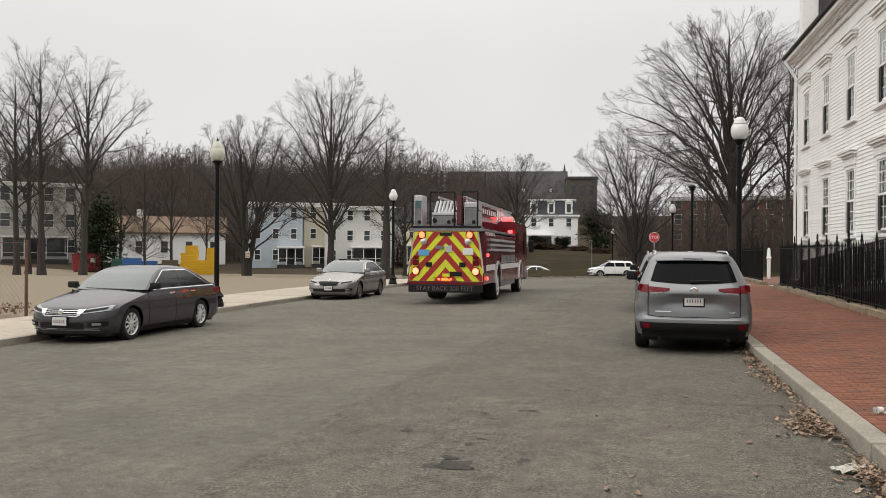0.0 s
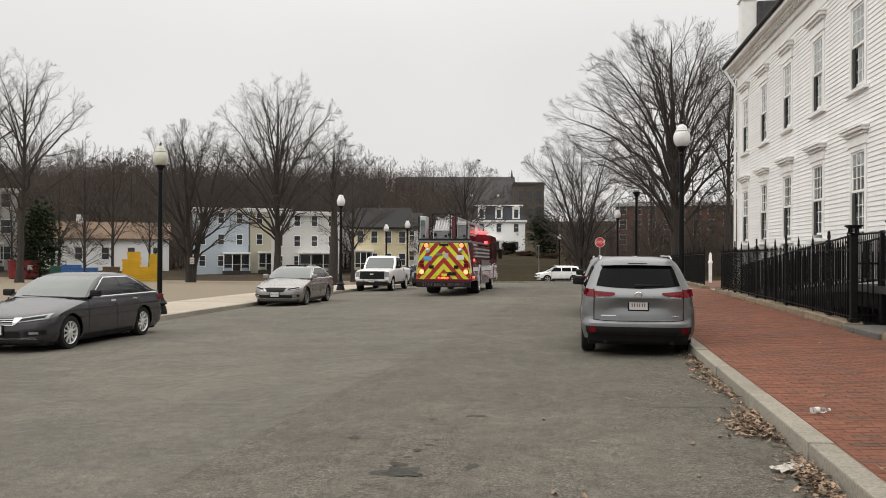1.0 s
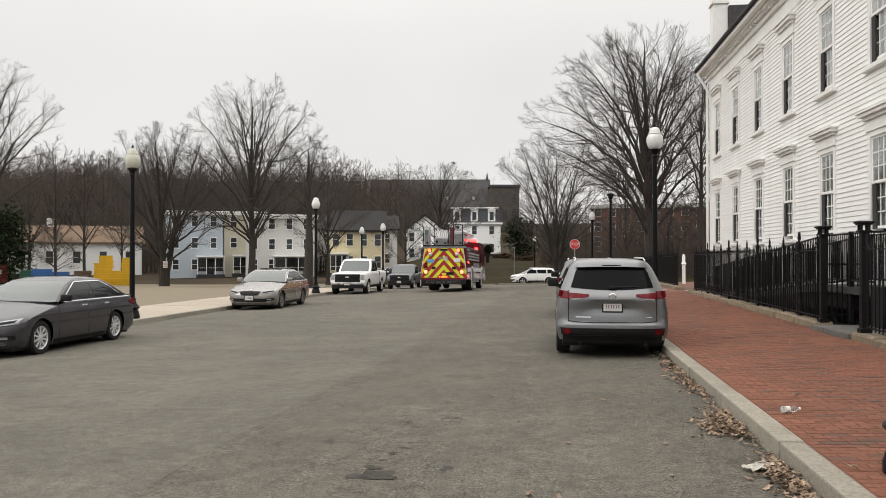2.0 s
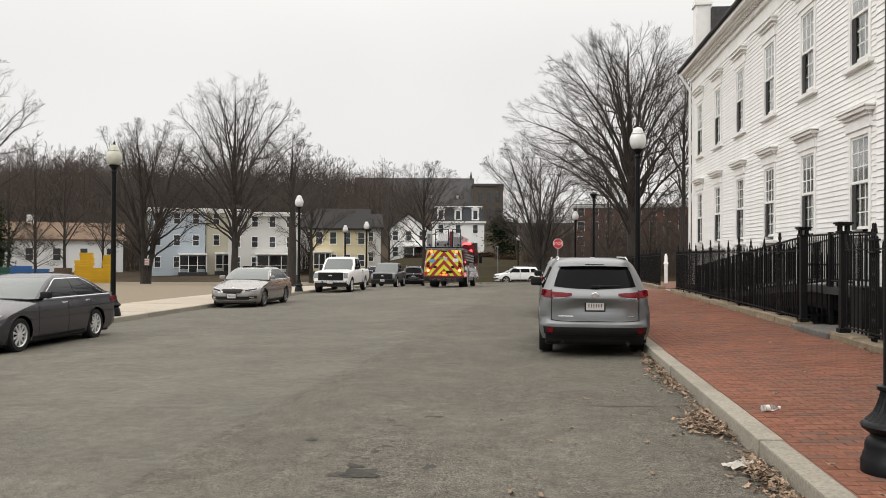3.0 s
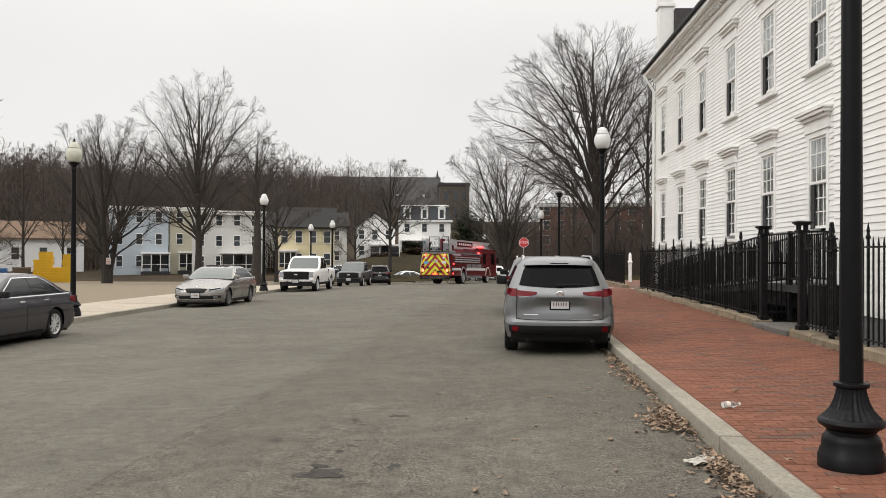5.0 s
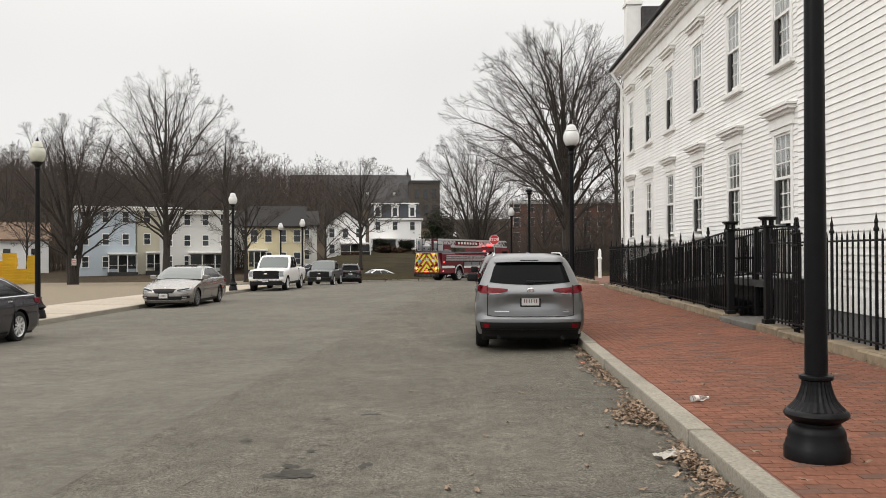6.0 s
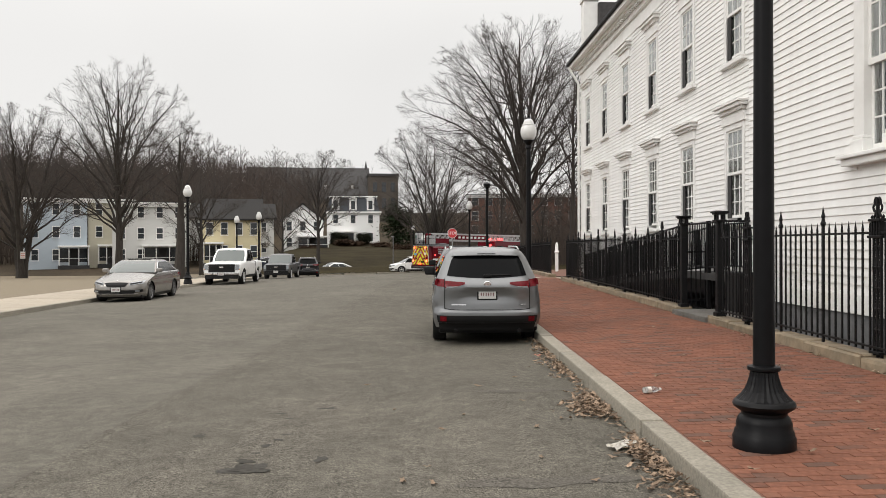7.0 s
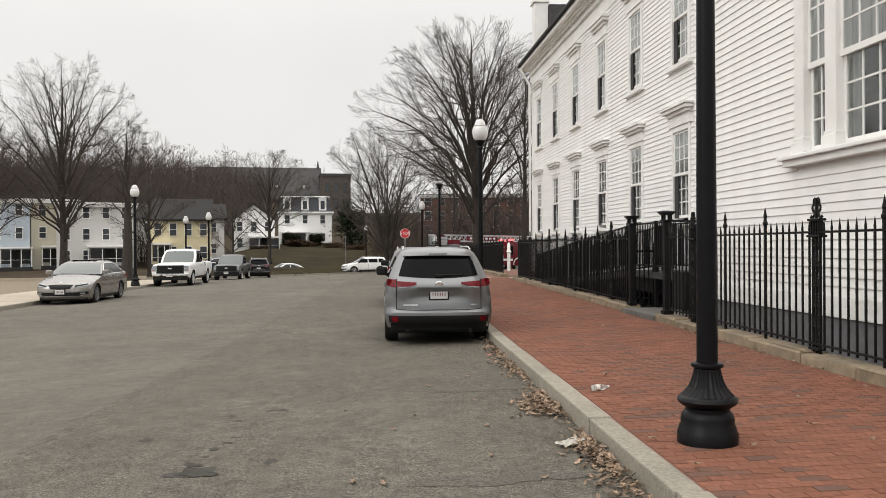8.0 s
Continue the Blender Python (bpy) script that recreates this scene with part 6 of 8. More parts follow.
    part("turntable", lathe([(0.85, 2.3), (0.85, 2.42), (0.5, 2.5)], 24, m=Matrix.Translation((0, -0.9, 0))), ALUDARK, en)
    part("ladder_cradle", box(-0.5, -1.7, 2.45, 0.5, -0.2, 2.9, 0.04), FIRE, en)
    lad = part("aerial_ladder", box(-0.42, -2.0, 2.66, 0.42, -1.9, 2.9, 0.01), ALU, en, "aluminium truss aerial ladder")
    for sd in (-1, 1):
        for k, (z0, z1, x, ya, yb) in enumerate(((2.72, 3.3, 0.46, -2.0, 8.9), (2.8, 3.24, 0.36, -1.4, 9.3))):
            bm = box(sd * x - 0.03, ya, z0 - 0.04, sd * x + 0.03, yb, z0 + 0.04, 0.005)
            box(sd * x - 0.028, ya, z1 - 0.03, sd * x + 0.028, yb, z1 + 0.03, 0.005, bm)
            part("ladder_rail", bm, ALU, lad)
            n = int((yb - ya) / 0.55)
            bm = bmesh.new()
            for i in range(n):
                a = ya + i * 0.55
                tube(bm, (sd * x, a, z0), (sd * x, a + 0.275, z1), 0.018, n=5)
                tube(bm, (sd * x, a + 0.275, z1), (sd * x, a + 0.55, z0), 0.018, n=5)
            part("ladder_lattice", bm, ALU, lad)
        bd = part("ladder_board", box(sd * 0.5, 0.5, 2.82, sd * 0.52, 4.2, 3.2, 0.004), FIRE, en, "red board with white lettering bars")
        for i in range(7):
            part("lettering_bar", box(sd * 0.519, 0.85 + i * 0.46, 2.93, sd * 0.524, 1.12 + i * 0.46, 3.1), WHITEBAND, bd)
    bm = bmesh.new()
    for i in range(30):
        tube(bm, (-0.36, -1.3 + i * 0.35, 2.8), (0.36, -1.3 + i * 0.35, 2.8), 0.016, n=5)
    part("ladder_rung", bm, ALU, lad)
    bar = part("light_bar", box(-0.95, 5.5, 2.75, 0.95, 5.8, 2.82, 0.01), BLACKPLASTIC, en)
    for sd in (-1, 1):
        part("beacon", box(sd * 0.55, 5.52, 2.82, sd * 0.96, 5.78, 2.98, 0.03), REDGLOW, bar, "glowing red beacon")
    part("rear_beacon", box(1.0, 4.1, 2.32, 1.16, 4.25, 2.44, 0.02), REDGLOW, en)
    # wheels turn as it drives
    wheels = []
    for cy, wd, xs in ((0.0, 0.56, 0.95), (6.2, 0.34, 1.06)):
        for sd in (1, -1):
            wh = wheel(en, 0.52, wd, 8, ALU, pose(sd * xs, cy, 0.52, 0, 0, 0 if sd > 0 else 180))
            wheels.append((wh, sd, cy, xs))
    return en, wheels


ENGINE, ENGINE_WHEELS = fire_engine()
# the body stands tall on its wheels
rolling = {w[0].name for w in ENGINE_WHEELS}
for piece in list(ENGINE.children):
    if piece.name not in rolling:
        piece.matrix_basis = Matrix.Diagonal((1, 1, 1.055, 1)) @ piece.matrix_basis
# rear end of the engine over time: seconds, x, y, turn
ENGINE_PATH = [(0.0, -5.46, 25.9, -0.5), (0.5, -5.40, 31.0, -0.5), (1.0, -5.32, 35.9, -0.6), (1.5, -5.3, 40.4, -0.8), (2.2, -5.2, 45.8, -0.9), (3.0, -4.98, 50.9, -1.0), (3.5, -4.86, 53.7, -1.2),
               (4.0, -4.74, 56.9, -4.0), (4.5, -4.55, 60.0, -10.5), (5.25, -4.0, 64.0, -21.5), (6.0, -2.9, 67.7, -33.5), (6.5, -1.75, 70.2, -44.0), (7.0, 0.0, 72.6, -54.0), (7.5, 2.6, 74.3, -58.5), (8.0, 5.5, 76.0, -60.0)]


def motions():
    rows, prev, roll = [], None, 0.0
    spins = {id(w[0]): [] for w in ENGINE_WHEELS}
    for t, x, y, a in ENGINE_PATH:
        dx, dy = -math.sin(radians(a)), math.cos(radians(a))
        px, py = x + 3.0 * dx, y + 3.0 * dy
        fx, fy = px + 6.2 * dx, py + 6.2 * dy
        tilt = math.degrees(math.atan2(road_z(fx, fy) - road_z(px, py), 6.2))
        rows.append((t, pose(px, py, road_z(px, py) + 0.006, tilt, 0, a)))
    walk(ENGINE, rows)
    # the wheels roll; rows close enough that each turns less than a quarter between them
    n = 240
    ts = [8.0 * i / n for i in range(n + 1)]
    pt, pxs, pys = zip(*[(r[0], r[1].translation.x, r[1].translation.y) for r in rows])
    spin = [0.0]
    for i in range(n):
        d = math.hypot(np.interp(ts[i + 1], pt, pxs) - np.interp(ts[i], pt, pxs), np.interp(ts[i + 1], pt, pys) - np.interp(ts[i], pt, pys))
        spin.append(spin[-1] + math.degrees(d / 0.52))
    for wh, sd, cy, xs in ENGINE_WHEELS:
        walk(wh, [(t, pose(sd * xs, cy, 0.52, -s, 0, 0) @ pose(0, 0, 0, 0, 0, 0 if sd > 0 else 180)) for t, s in zip(ts, spin)])
# ---- trees ----
def tree_mesh(seed, height, crown_w, fork, limbs, trunk_r, counts=(10, 7, 5), lean=0.0, arch=0.5, thin=0.006, spread=0.45, stems=1):
    """Bare winter tree: verts and faces of the trunk with its limbs, and of the finer branches. Limbs leave the trunk above the
    fork and run out to the crown's egg-shaped edge; branches, twiglets and twigs fill it. arch: how steeply a limb starts;
    spread: how far up the trunk the limbs are shared out."""
    rng = random.Random(seed)
    wood, fine = ([], []), ([], [])
    top = height * fork
    zc = top + (height - top) * 0.52
    a, b = crown_w / 2, height - zc
    cx = lean * height * 0.5

    def over(p):
        e = math.sqrt(((p.x - cx) ** 2 + p.y ** 2) / a ** 2 + ((p.z - zc) / b) ** 2)
        return e / (1 + 0.07 * math.sin(4 * math.atan2(p.y, p.x) + seed) + 0.05 * math.sin(7 * p.z / b + seed))

    def put(path, radii, store):
        verts, faces = store
        n = 8 if radii[0] > 0.12 else 5 if radii[0] > 0.03 else 3
        base = len(verts)
        for k, (p, r) in enumerate(zip(path, radii)):
            d = (path[min(k + 1, len(path) - 1)] - path[max(k - 1, 0)]).normalized()
            u = d.cross(Vector((0.31, 0.87, 0.39))).normalized()
            v = d.cross(u)
            for i in range(n):
                t = 2 * math.pi * i / n
                verts.append(tuple(p + u * (r * math.cos(t)) + v * (r * math.sin(t))))
        for k in range(len(path) - 1):
            for i in range(n):
                j = (i + 1) % n
                faces.append((base + k * n + i, base + k * n + j, base + (k + 1) * n + j, base + (k + 1) * n + i))

    def bend(p0, p1, p2, n, wob):
        out = []
        for k in range(n + 1):
            t = k / n
            q = p0 * (1 - t) ** 2 + p1 * (2 * t * (1 - t)) + p2 * t ** 2
            if 0 < k:
                q = q + Vector((rng.gauss(0, wob), rng.gauss(0, wob), rng.gauss(0, wob)))
            out.append(q)
        return out

    def sprout(path, radii, level):
        """Side branches along a limb, each turned outwards and a little up, kept inside the crown."""
        total = len(path) - 1
        long = sum((path[k + 1] - path[k]).length for k in range(total))
        kids = max(1, round(counts[level] * rng.uniform(0.8, 1.2)))
        for c in range(kids):
            t = (0.2, 0.12, 0.1)[level] + (0.8, 0.88, 0.9)[level] * (c + rng.random()) / kids
            k = min(int(t * total), total - 1)
            f = t * total - k
            q = path[k].lerp(path[k + 1], f)
            rr = radii[k] * (1 - f) + radii[k + 1] * f
            main = (path[k + 1] - path[k]).normalized()
            out = Vector((q.x - cx, q.y, 0))
            out = out.normalized() if out.length > 0.3 else Vector((0, 0, 1))
            side = main.cross(Vector((rng.gauss(0, 1), rng.gauss(0, 1), rng.gauss(0, 1)))).normalized()
            ang = radians(rng.uniform(24, 52))
            d = (main * math.cos(ang) + side * math.sin(ang) + out * 0.16 + Vector((0, 0, 0.16))).normalized()
            ln = long * (0.42, 0.45, 0.5)[level] * rng.uniform(0.65, 1.15) * (1.15 - 0.55 * t)
            ln = max(ln, (0.9, 0.6, 0.4)[level])
            end = q + d * ln
            for _ in range(4):
                if over(end) > 1.03:
                    end = q.lerp(end, 0.72)
            d = end - q
            mid = q + d * 0.5 - Vector((0, 0, 0.06 * d.length))
            r0 = max(min(rr * 0.6, 0.012 + 0.014 * d.length), thin)
            n = (4, 2, 1)[level]
            p = bend(q, mid, end, n, d.length * 0.02)
            rd = [max(r0 * (1 - 0.85 * k / n), thin * 0.8) for k in range(n + 1)]
            put(p, rd, fine)
            if level < 2:
                sprout(p, rd, level + 1)
    for st in range(stems):
        tilt = 0.0 if stems == 1 else 0.16
        az = 2 * math.pi * st / stems + seed
        crown_top = Vector((cx + 0.5 * a * (tilt > 0) * math.cos(az), 0.5 * a * (tilt > 0) * math.sin(az), height * (0.97 if stems == 1 else 0.93)))
        foot = Vector((0.25 * trunk_r * math.cos(az), 0.25 * trunk_r * math.sin(az), -0.25)) if stems > 1 else Vector((0, 0, -0.25))
        path = bend(foot, Vector((lean * height * 0.3 + crown_top.x * 0.25, crown_top.y * 0.25, height * 0.45)), crown_top, 16, 0.03 * trunk_r / 0.3)
        r0 = trunk_r * (1 if stems == 1 else 0.72)
        radii = [max(r0 * (1.4 if k == 0 else 1.05 if k == 1 else (1 - k / 16) ** 0.85), thin) for k in range(17)]
        put(path, radii, wood)
        mine = limbs // stems
        for i in range(mine):
            w = (i + 0.5) / mine
            hz = top + (height * 0.9 - top) * spread * w ** 1.1
            k = min(range(17), key=lambda q: abs(path[q].z - hz))
            k = min(max(k, 1), 14)
            p0 = path[k].lerp(path[k + 1], rng.random())
            turn = i * 2.399 + seed + st * 1.3 + rng.uniform(-0.25, 0.25)
            up = math.sin(radians(-26 + 98 * w + rng.uniform(-8, 8)))
            flat = math.sqrt(max(0.0, 1 - up * up))
            goal = Vector((cx + a * flat * math.cos(turn), a * flat * math.sin(turn), zc + b * up)) * 1.0
            goal = p0.lerp(goal, rng.uniform(0.9, 1.0))
            d = goal - p0
            mid = p0 + Vector((d.x * (0.62 - 0.4 * arch), d.y * (0.62 - 0.4 * arch), d.z * (0.4 + 0.4 * arch) + 0.12 * d.length * arch))
            lp = bend(p0, mid, goal, 9, d.length * 0.007)
            lr0 = min(radii[k] * rng.uniform(0.42, 0.6), 0.022 + 0.0105 * d.length)
            lr = [max(lr0 * (1 - 0.9 * q / 9), thin) for q in range(10)]
            put(lp, lr, wood)
            sprout(lp, lr, 0)
        sprout(path[8:], radii[8:], 0)
    return wood, fine


def tree(name, m, label, wood, fine, twig=TWIG, group="", category="tree"):
    tr = thing(name, m, label, category, group)
    raw("trunk", *wood, BARK, tr, smooth=True)
    raw("crown", *fine, twig, tr, "crown of bare twigs")
    return tr


TREES = [
    # x, y, height, crown width, fork, limbs, trunk radius, lean, seed, branch counts, arch, spread, stems, label
    (-27.0, 75, 19.4, 15.4, 0.13, 26, 0.36, 0.0, 3, (9, 6, 6), 0.5, 0.42, 1, "tall bare tree with upswept limbs at the edge of the lot"),
    (-36.1, 76, 15.7, 15.0, 0.09, 26, 0.44, 0.0, 7, (9, 7, 5), 0.35, 0.34, 3, "broad bare tree forking low beside the gravel lot"),
    (-50.6, 65, 20.9, 13.0, 0.3, 14, 0.34, -0.03, 11, (8, 6, 4), 0.2, 0.6, 1, "tall bare tree with crooked limbs"),
    (-47.2, 66, 19.9, 12.6, 0.24, 16, 0.32, 0.06, 15, (8, 6, 4), 0.35, 0.6, 1, "tall slender bare tree behind the lot"),
    (-17.5, 61, 11.4, 6.6, 0.34, 13, 0.42, 0.0, 19, (8, 6, 4), 0.5, 0.5, 1, "bare tree with a thick dark trunk beyond the sidewalk"),
    (-12.0, 98, 14.2, 11.0, 0.24, 20, 0.26, 0.0, 23, (9, 6, 6), 0.4, 0.45, 1, "spreading bare tree on the grass bank"),
    (7.3, 56, 17.2, 14.8, 0.17, 30, 0.42, -0.06, 27, (10, 7, 6), 0.6, 0.42, 1, "great bare elm with long arching limbs behind the fence"),
    (9.9, 54, 14.6, 6.2, 0.3, 12, 0.2, 0.03, 31, (8, 5, 4), 0.6, 0.6, 1, "slender bare tree beside the white house"),
    (1.9, 96, 16.6, 17.0, 0.10, 24, 0.34, -0.05, 35, (9, 6, 6), 0.6, 0.22, 3, "wide bare tree with arching limbs beyond the cross street"),
    (-21.5, 82, 12.0, 8.6, 0.2, 15, 0.22, 0.0, 39, (8, 6, 4), 0.4, 0.5, 1, "bare tree in front of the yellow house"),
    (-56.0, 70, 19.0, 10.0, 0.3, 13, 0.28, 0.0, 43, (8, 5, 4), 0.4, 0.6, 1, "bare tree near the grey apartment house"),
    (-54.0, 66, 19.4, 10.5, 0.26, 14, 0.3, -0.03, 57, (8, 5, 4), 0.3, 0.6, 1, "tall bare tree with a dark trunk at the lot edge"),
    (-14.2, 86, 9.0, 7.0, 0.2, 12, 0.16, 0.0, 51, (7, 5, 4), 0.4, 0.5, 1, "small bare tree near the corner"),
]
for x, y, h, cw, fk, nl, tr_, ln, sd, cn, ar, sp, stm, lb in TREES:
    w_, f_ = tree_mesh(sd, h, cw, fk, nl, tr_, cn, ln, ar, spread=sp, stems=stm)
    tree("bare_tree", pose(x, y, land(x, y) + 0.1), lb, w_, f_, group="bare trees")


def woods():
    """Bare woods climbing the hill behind the houses; the trees share a few forms."""
    rng = random.Random(77)
    forms = []
    for k, (h, cw) in enumerate(((13, 8.5), (15, 8), (11, 9), (14, 7))):
        w_, f_ = tree_mesh(100 + k, h, cw, 0.16, 11, 0.17, (6, 4, 3), 0.0, 0.45, 0.015)
        forms.append((w_, f_))
    firsts = []
    spots = []
    for i in range(46):
        spots.append((-124 + i * 2.6 + rng.uniform(-1.5, 1.5), 122 + rng.uniform(-4, 10)))
    for i in range(44):
        spots.append((-140 + i * 3.2 + rng.uniform(-2, 2), 150 + rng.uniform(-6, 14)))
    for i in range(26):
        spots.append((-150 + i * 5.4 + rng.uniform(-2, 2), 190 + rng.uniform(-10, 18)))
    for i in range(16):
        spots.append((2 + i * 3.2 + rng.uniform(-1.5, 1.5), 112 + rng.uniform(-8, 20)))
    for i in range(14):
        spots.append((-4 + i * 4.5 + rng.uniform(-1.5, 1.5), 160 + rng.uniform(-8, 26)))
    for i in range(5):
        spots.append((13.6 + i * 3.1, 65 + rng.uniform(-3, 5)))
    for i in range(16):
        spots.append((-104 + i * 3.4, 96 + rng.uniform(-5, 5)))
    for i in range(7):
        spots.append((-46 + i * 1.9 + rng.uniform(-0.6, 0.6), 183 + rng.uniform(-1, 12)))
    # added trees behind the camera and along the far side, seen only in panes and paint
    for i in range(6):
        spots.append((-40 - rng.uniform(0, 14), -60 + i * 16))
    # a row before the brick building across the street
    spots += [(9.0, 91.0), (11.6, 93.5), (13.4, 90.5), (15.8, 94.0), (18.0, 91.5)]
    for i, (x, y) in enumerate(spots):
        if -27 < x < -3 and 110 < y < 182:
            continue
        if i < 90 and -62 < x < -27 and y < 130:
            y += 12
        k = rng.randrange(4)
        s = rng.uniform(0.8, 1.12) * (0.82 if y > 110 and x > -5 else 0.95 if -62 < x < -22 and y > 135 else 1.2 if x < -25 and y > 0 else 1.0)
        z = land(x, y) + (0.1 if y < 100 else 0.9 if x > -60 else 0.2) - 0.8
        m = pose(x, y, z, 0, 0, rng.uniform(0, 360)) @ Matrix.Diagonal((s, s, s, 1))
        if k < len(firsts) and firsts[k] is not None:
            copy_thing(firsts[k], pose(x, y, z, 0, 0, rng.uniform(0, 360))).scale = (s, s, s)
        else:
            while len(firsts) <= k:
                firsts.append(None)
            firsts[k] = tree("woodland_tree", pose(x, y, z, 0, 0, rng.uniform(0, 360)), "bare brown woodland tree on the hillside", *forms[k], TWIGFAR, "woodland trees")


woods()


def thicket():
    """Tangled young growth that closes the woods from their foot to the crest: one stuff of thin stems."""
    rng = random.Random(5)
    verts, faces = [], []

    def spike(a, b, w):
        k = len(verts)
        (x, y, z), (p, q, t) = a, b
        verts.extend([(x - w, y, z), (x + w, y, z), (x, y + w, z), (p, q, t)])
        faces.extend([(k, k + 1, k + 3), (k + 1, k + 2, k + 3), (k + 2, k, k + 3)])
    for i in range(21000):
        r = rng.random()
        if r < 0.82:
            y = 114 + 190 * rng.random() ** 1.2
            x = rng.uniform(-0.72, -0.03) * y - 20
        elif r < 0.95:
            x, y = rng.uniform(0, 55), rng.uniform(96, 170)
        elif r < 0.97:
            x, y = rng.uniform(12.6, 27), rng.uniform(60, 70)
        else:
            x, y = rng.uniform(8, 26), rng.uniform(89, 97)
        if -27 < x < -3 and 105 < y < 182:
            continue
        if -60 < x < -5 and 240 < y:
            continue
        far = max(1.0, y / 140)
        z = land(x, y) + 0.05
        h = rng.uniform(2.0, 7.5) * min(far, 1.5)
        dx, dy = rng.gauss(0, 0.9), rng.gauss(0, 0.6)
        spike((x, y, z), (x + dx, y + dy, z + h), rng.uniform(0.025, 0.06) * far)
        for c in range(5):
            t = rng.uniform(0.2, 0.9)
            b = (x + dx * t, y + dy * t, z + h * t)
            spike(b, (b[0] + rng.gauss(0, 0.9) * far, b[1] + rng.gauss(0, 0.6), b[2] + rng.uniform(0.5, 2.2) * far), 0.02 * far)
    tagged(raw("undergrowth", verts, faces, TWIGFAR), "tangled bare brown undergrowth beneath the woods", "undergrowth", kind="stuff")


thicket()


def shrub(name, m, label, w, h, seed, needles=True, count=2600, material=EVERGREEN):
    """An evergreen: short stems and thousands of small sprays with an uneven outline."""
    rng = random.Random(seed)
    sb = thing(name, m, label, "shrub")
    part("stem", tube(bmesh.new(), (0, 0, -0.2), (0, 0, h * 0.6), 0.06 * w / 2, 0.02, 6), BARK, sb)
    verts, faces = [], []
    lumps = [(rng.uniform(-0.7, 0.7), rng.uniform(-0.7, 0.7), rng.uniform(0.15, 0.85)) for _ in range(16)]
    for i in range(count):
        lx, ly, lz = lumps[rng.randrange(16)]
        taper = 1.0 - (0.75 * lz if needles else 0.25 * lz * lz)
        u, v = rng.gauss(0, 0.22), rng.gauss(0, 0.22)
        x, y, z = (lx * taper + u) * w / 2, (ly * taper + v) * w / 2, max(0.03, lz + rng.gauss(0, 0.1)) * h
        a, b = rng.uniform(0, 6.28), rng.uniform(-0.6, 0.9)
        s = 0.05 * w * rng.uniform(0.6, 1.4) + 0.05
        d = Vector((math.cos(a) * math.cos(b), math.sin(a) * math.cos(b), math.sin(b))) * s
        e = Vector((-math.sin(a), math.cos(a), 0.3)) * s * 0.35
        p = Vector((x, y, z))
        k = len(verts)
        verts += [tuple(p - e), tuple(p + e), tuple(p + d)]
        faces.append((k, k + 1, k + 2))
    raw("foliage", verts, faces, material, sb, "dense dark evergreen foliage")
    return sb


HEDGE = mat("clipped_hedge", (0.02, 0.022, 0.014), 0.95, spec=0.06, vary=0.4, scale=4)
shrub("evergreen_tree", pose(-60.3, 88, land(-60, 88)), "dark shaggy evergreen behind the red container", 6.5, 9.5, 1, True, 5000)
shrub("evergreen_tree", pose(-4.2, 158, land(-4, 158) + 0.6), "dark evergreen tree beside the mansard house", 8.0, 8.5, 2, True, 5000)
shrub("evergreen_tree", pose(2.5, 150, land(2, 150) + 0.6), "low dark evergreen thicket", 8.0, 6.0, 6, True, 4000)
for i, (x, y, w) in enumerate(((-14.6, 150, 4.2), (-10.2, 150, 3.6))):
    shrub("clipped_bush", pose(x, y, land(x, y) + 1.15), "dark clipped bush in front of the white house", w * 0.8, 2.4, 8 + i, False, 9000, HEDGE)
DEADLEAF = mat("dead_foliage", (0.05, 0.032, 0.022), 0.95, spec=0.06, vary=0.35, scale=4)
shrub("brown_bush", pose(-12.6, 146, land(-12.6, 146) + 0.75), "low mound of brown dead foliage between the hedges", 5.2, 1.7, 14, False, 5200, DEADLEAF)
for i, (x, y, w) in enumerate(((-7.0, 139, 4.0), (-2.6, 128, 3.6), (1.8, 118, 4.2), (-17.5, 130, 3.4))):
    shrub("brown_bush", pose(x, y, land(x, y) + 0.5), "low tangle of brown winter shrub on the bank", w, 1.5, 15 + i, False, 2600, DEADLEAF)
w_, f_ = tree_mesh(61, 4.6, 6.0, 0.08, 15, 0.07, (7, 5, 4), stems=3)
tree("bare_shrub", pose(-23.0, 112, land(-23, 112) + 0.6), "pale bare twiggy shrub before the white annex", w_, f_, mat("pale_twigs", (0.2, 0.17, 0.15), 0.95, vary=0.2, scale=4), category="shrub")
w_, f_ = tree_mesh(63, 5.5, 6.0, 0.25, 12, 0.12, (7, 5, 3), arch=0.2)
tree("bare_tree", pose(-48.5, 78, land(-48, 78) + 0.1), "small crooked bare tree by the stacked pallets", w_, f_, group="bare trees")


# ---- houses round about ----
def siding(name, color, amount=0.06):
    return mat(name, color, 0.75, vary=amount, scale=5, bump=0.15, bump_scale=8, stretch=(0.2, 0.2, 6))


BROWNROOF = mat("brown_shingles", (0.15, 0.10, 0.065), 0.9, vary=0.25, scale=5, bump=0.3)
DARKROOF = mat("dark_shingles", (0.013, 0.012, 0.0115), 0.9, vary=0.25, scale=5, bump=0.3)
SLATEBLUE = mat("mansard_slate", (0.05, 0.055, 0.065), 0.8, vary=0.25, scale=5, bump=0.3)
REDBRICK = mat("red_brick_wall", (0.13, 0.058, 0.042), 0.9, vary=0.25, scale=6, bump=0.3, second=(0.09, 0.05, 0.04), second_scale=0.8)
DARKBRICK = mat("old_dark_brick", (0.078, 0.065, 0.053), 0.9, vary=0.25, scale=2, bump=0.3, second=(0.06, 0.052, 0.046), second_scale=0.15)
DARKSLATE = mat("church_slate", (0.052, 0.05, 0.05), 0.85, vary=0.25, scale=1.5, bump=0.3)
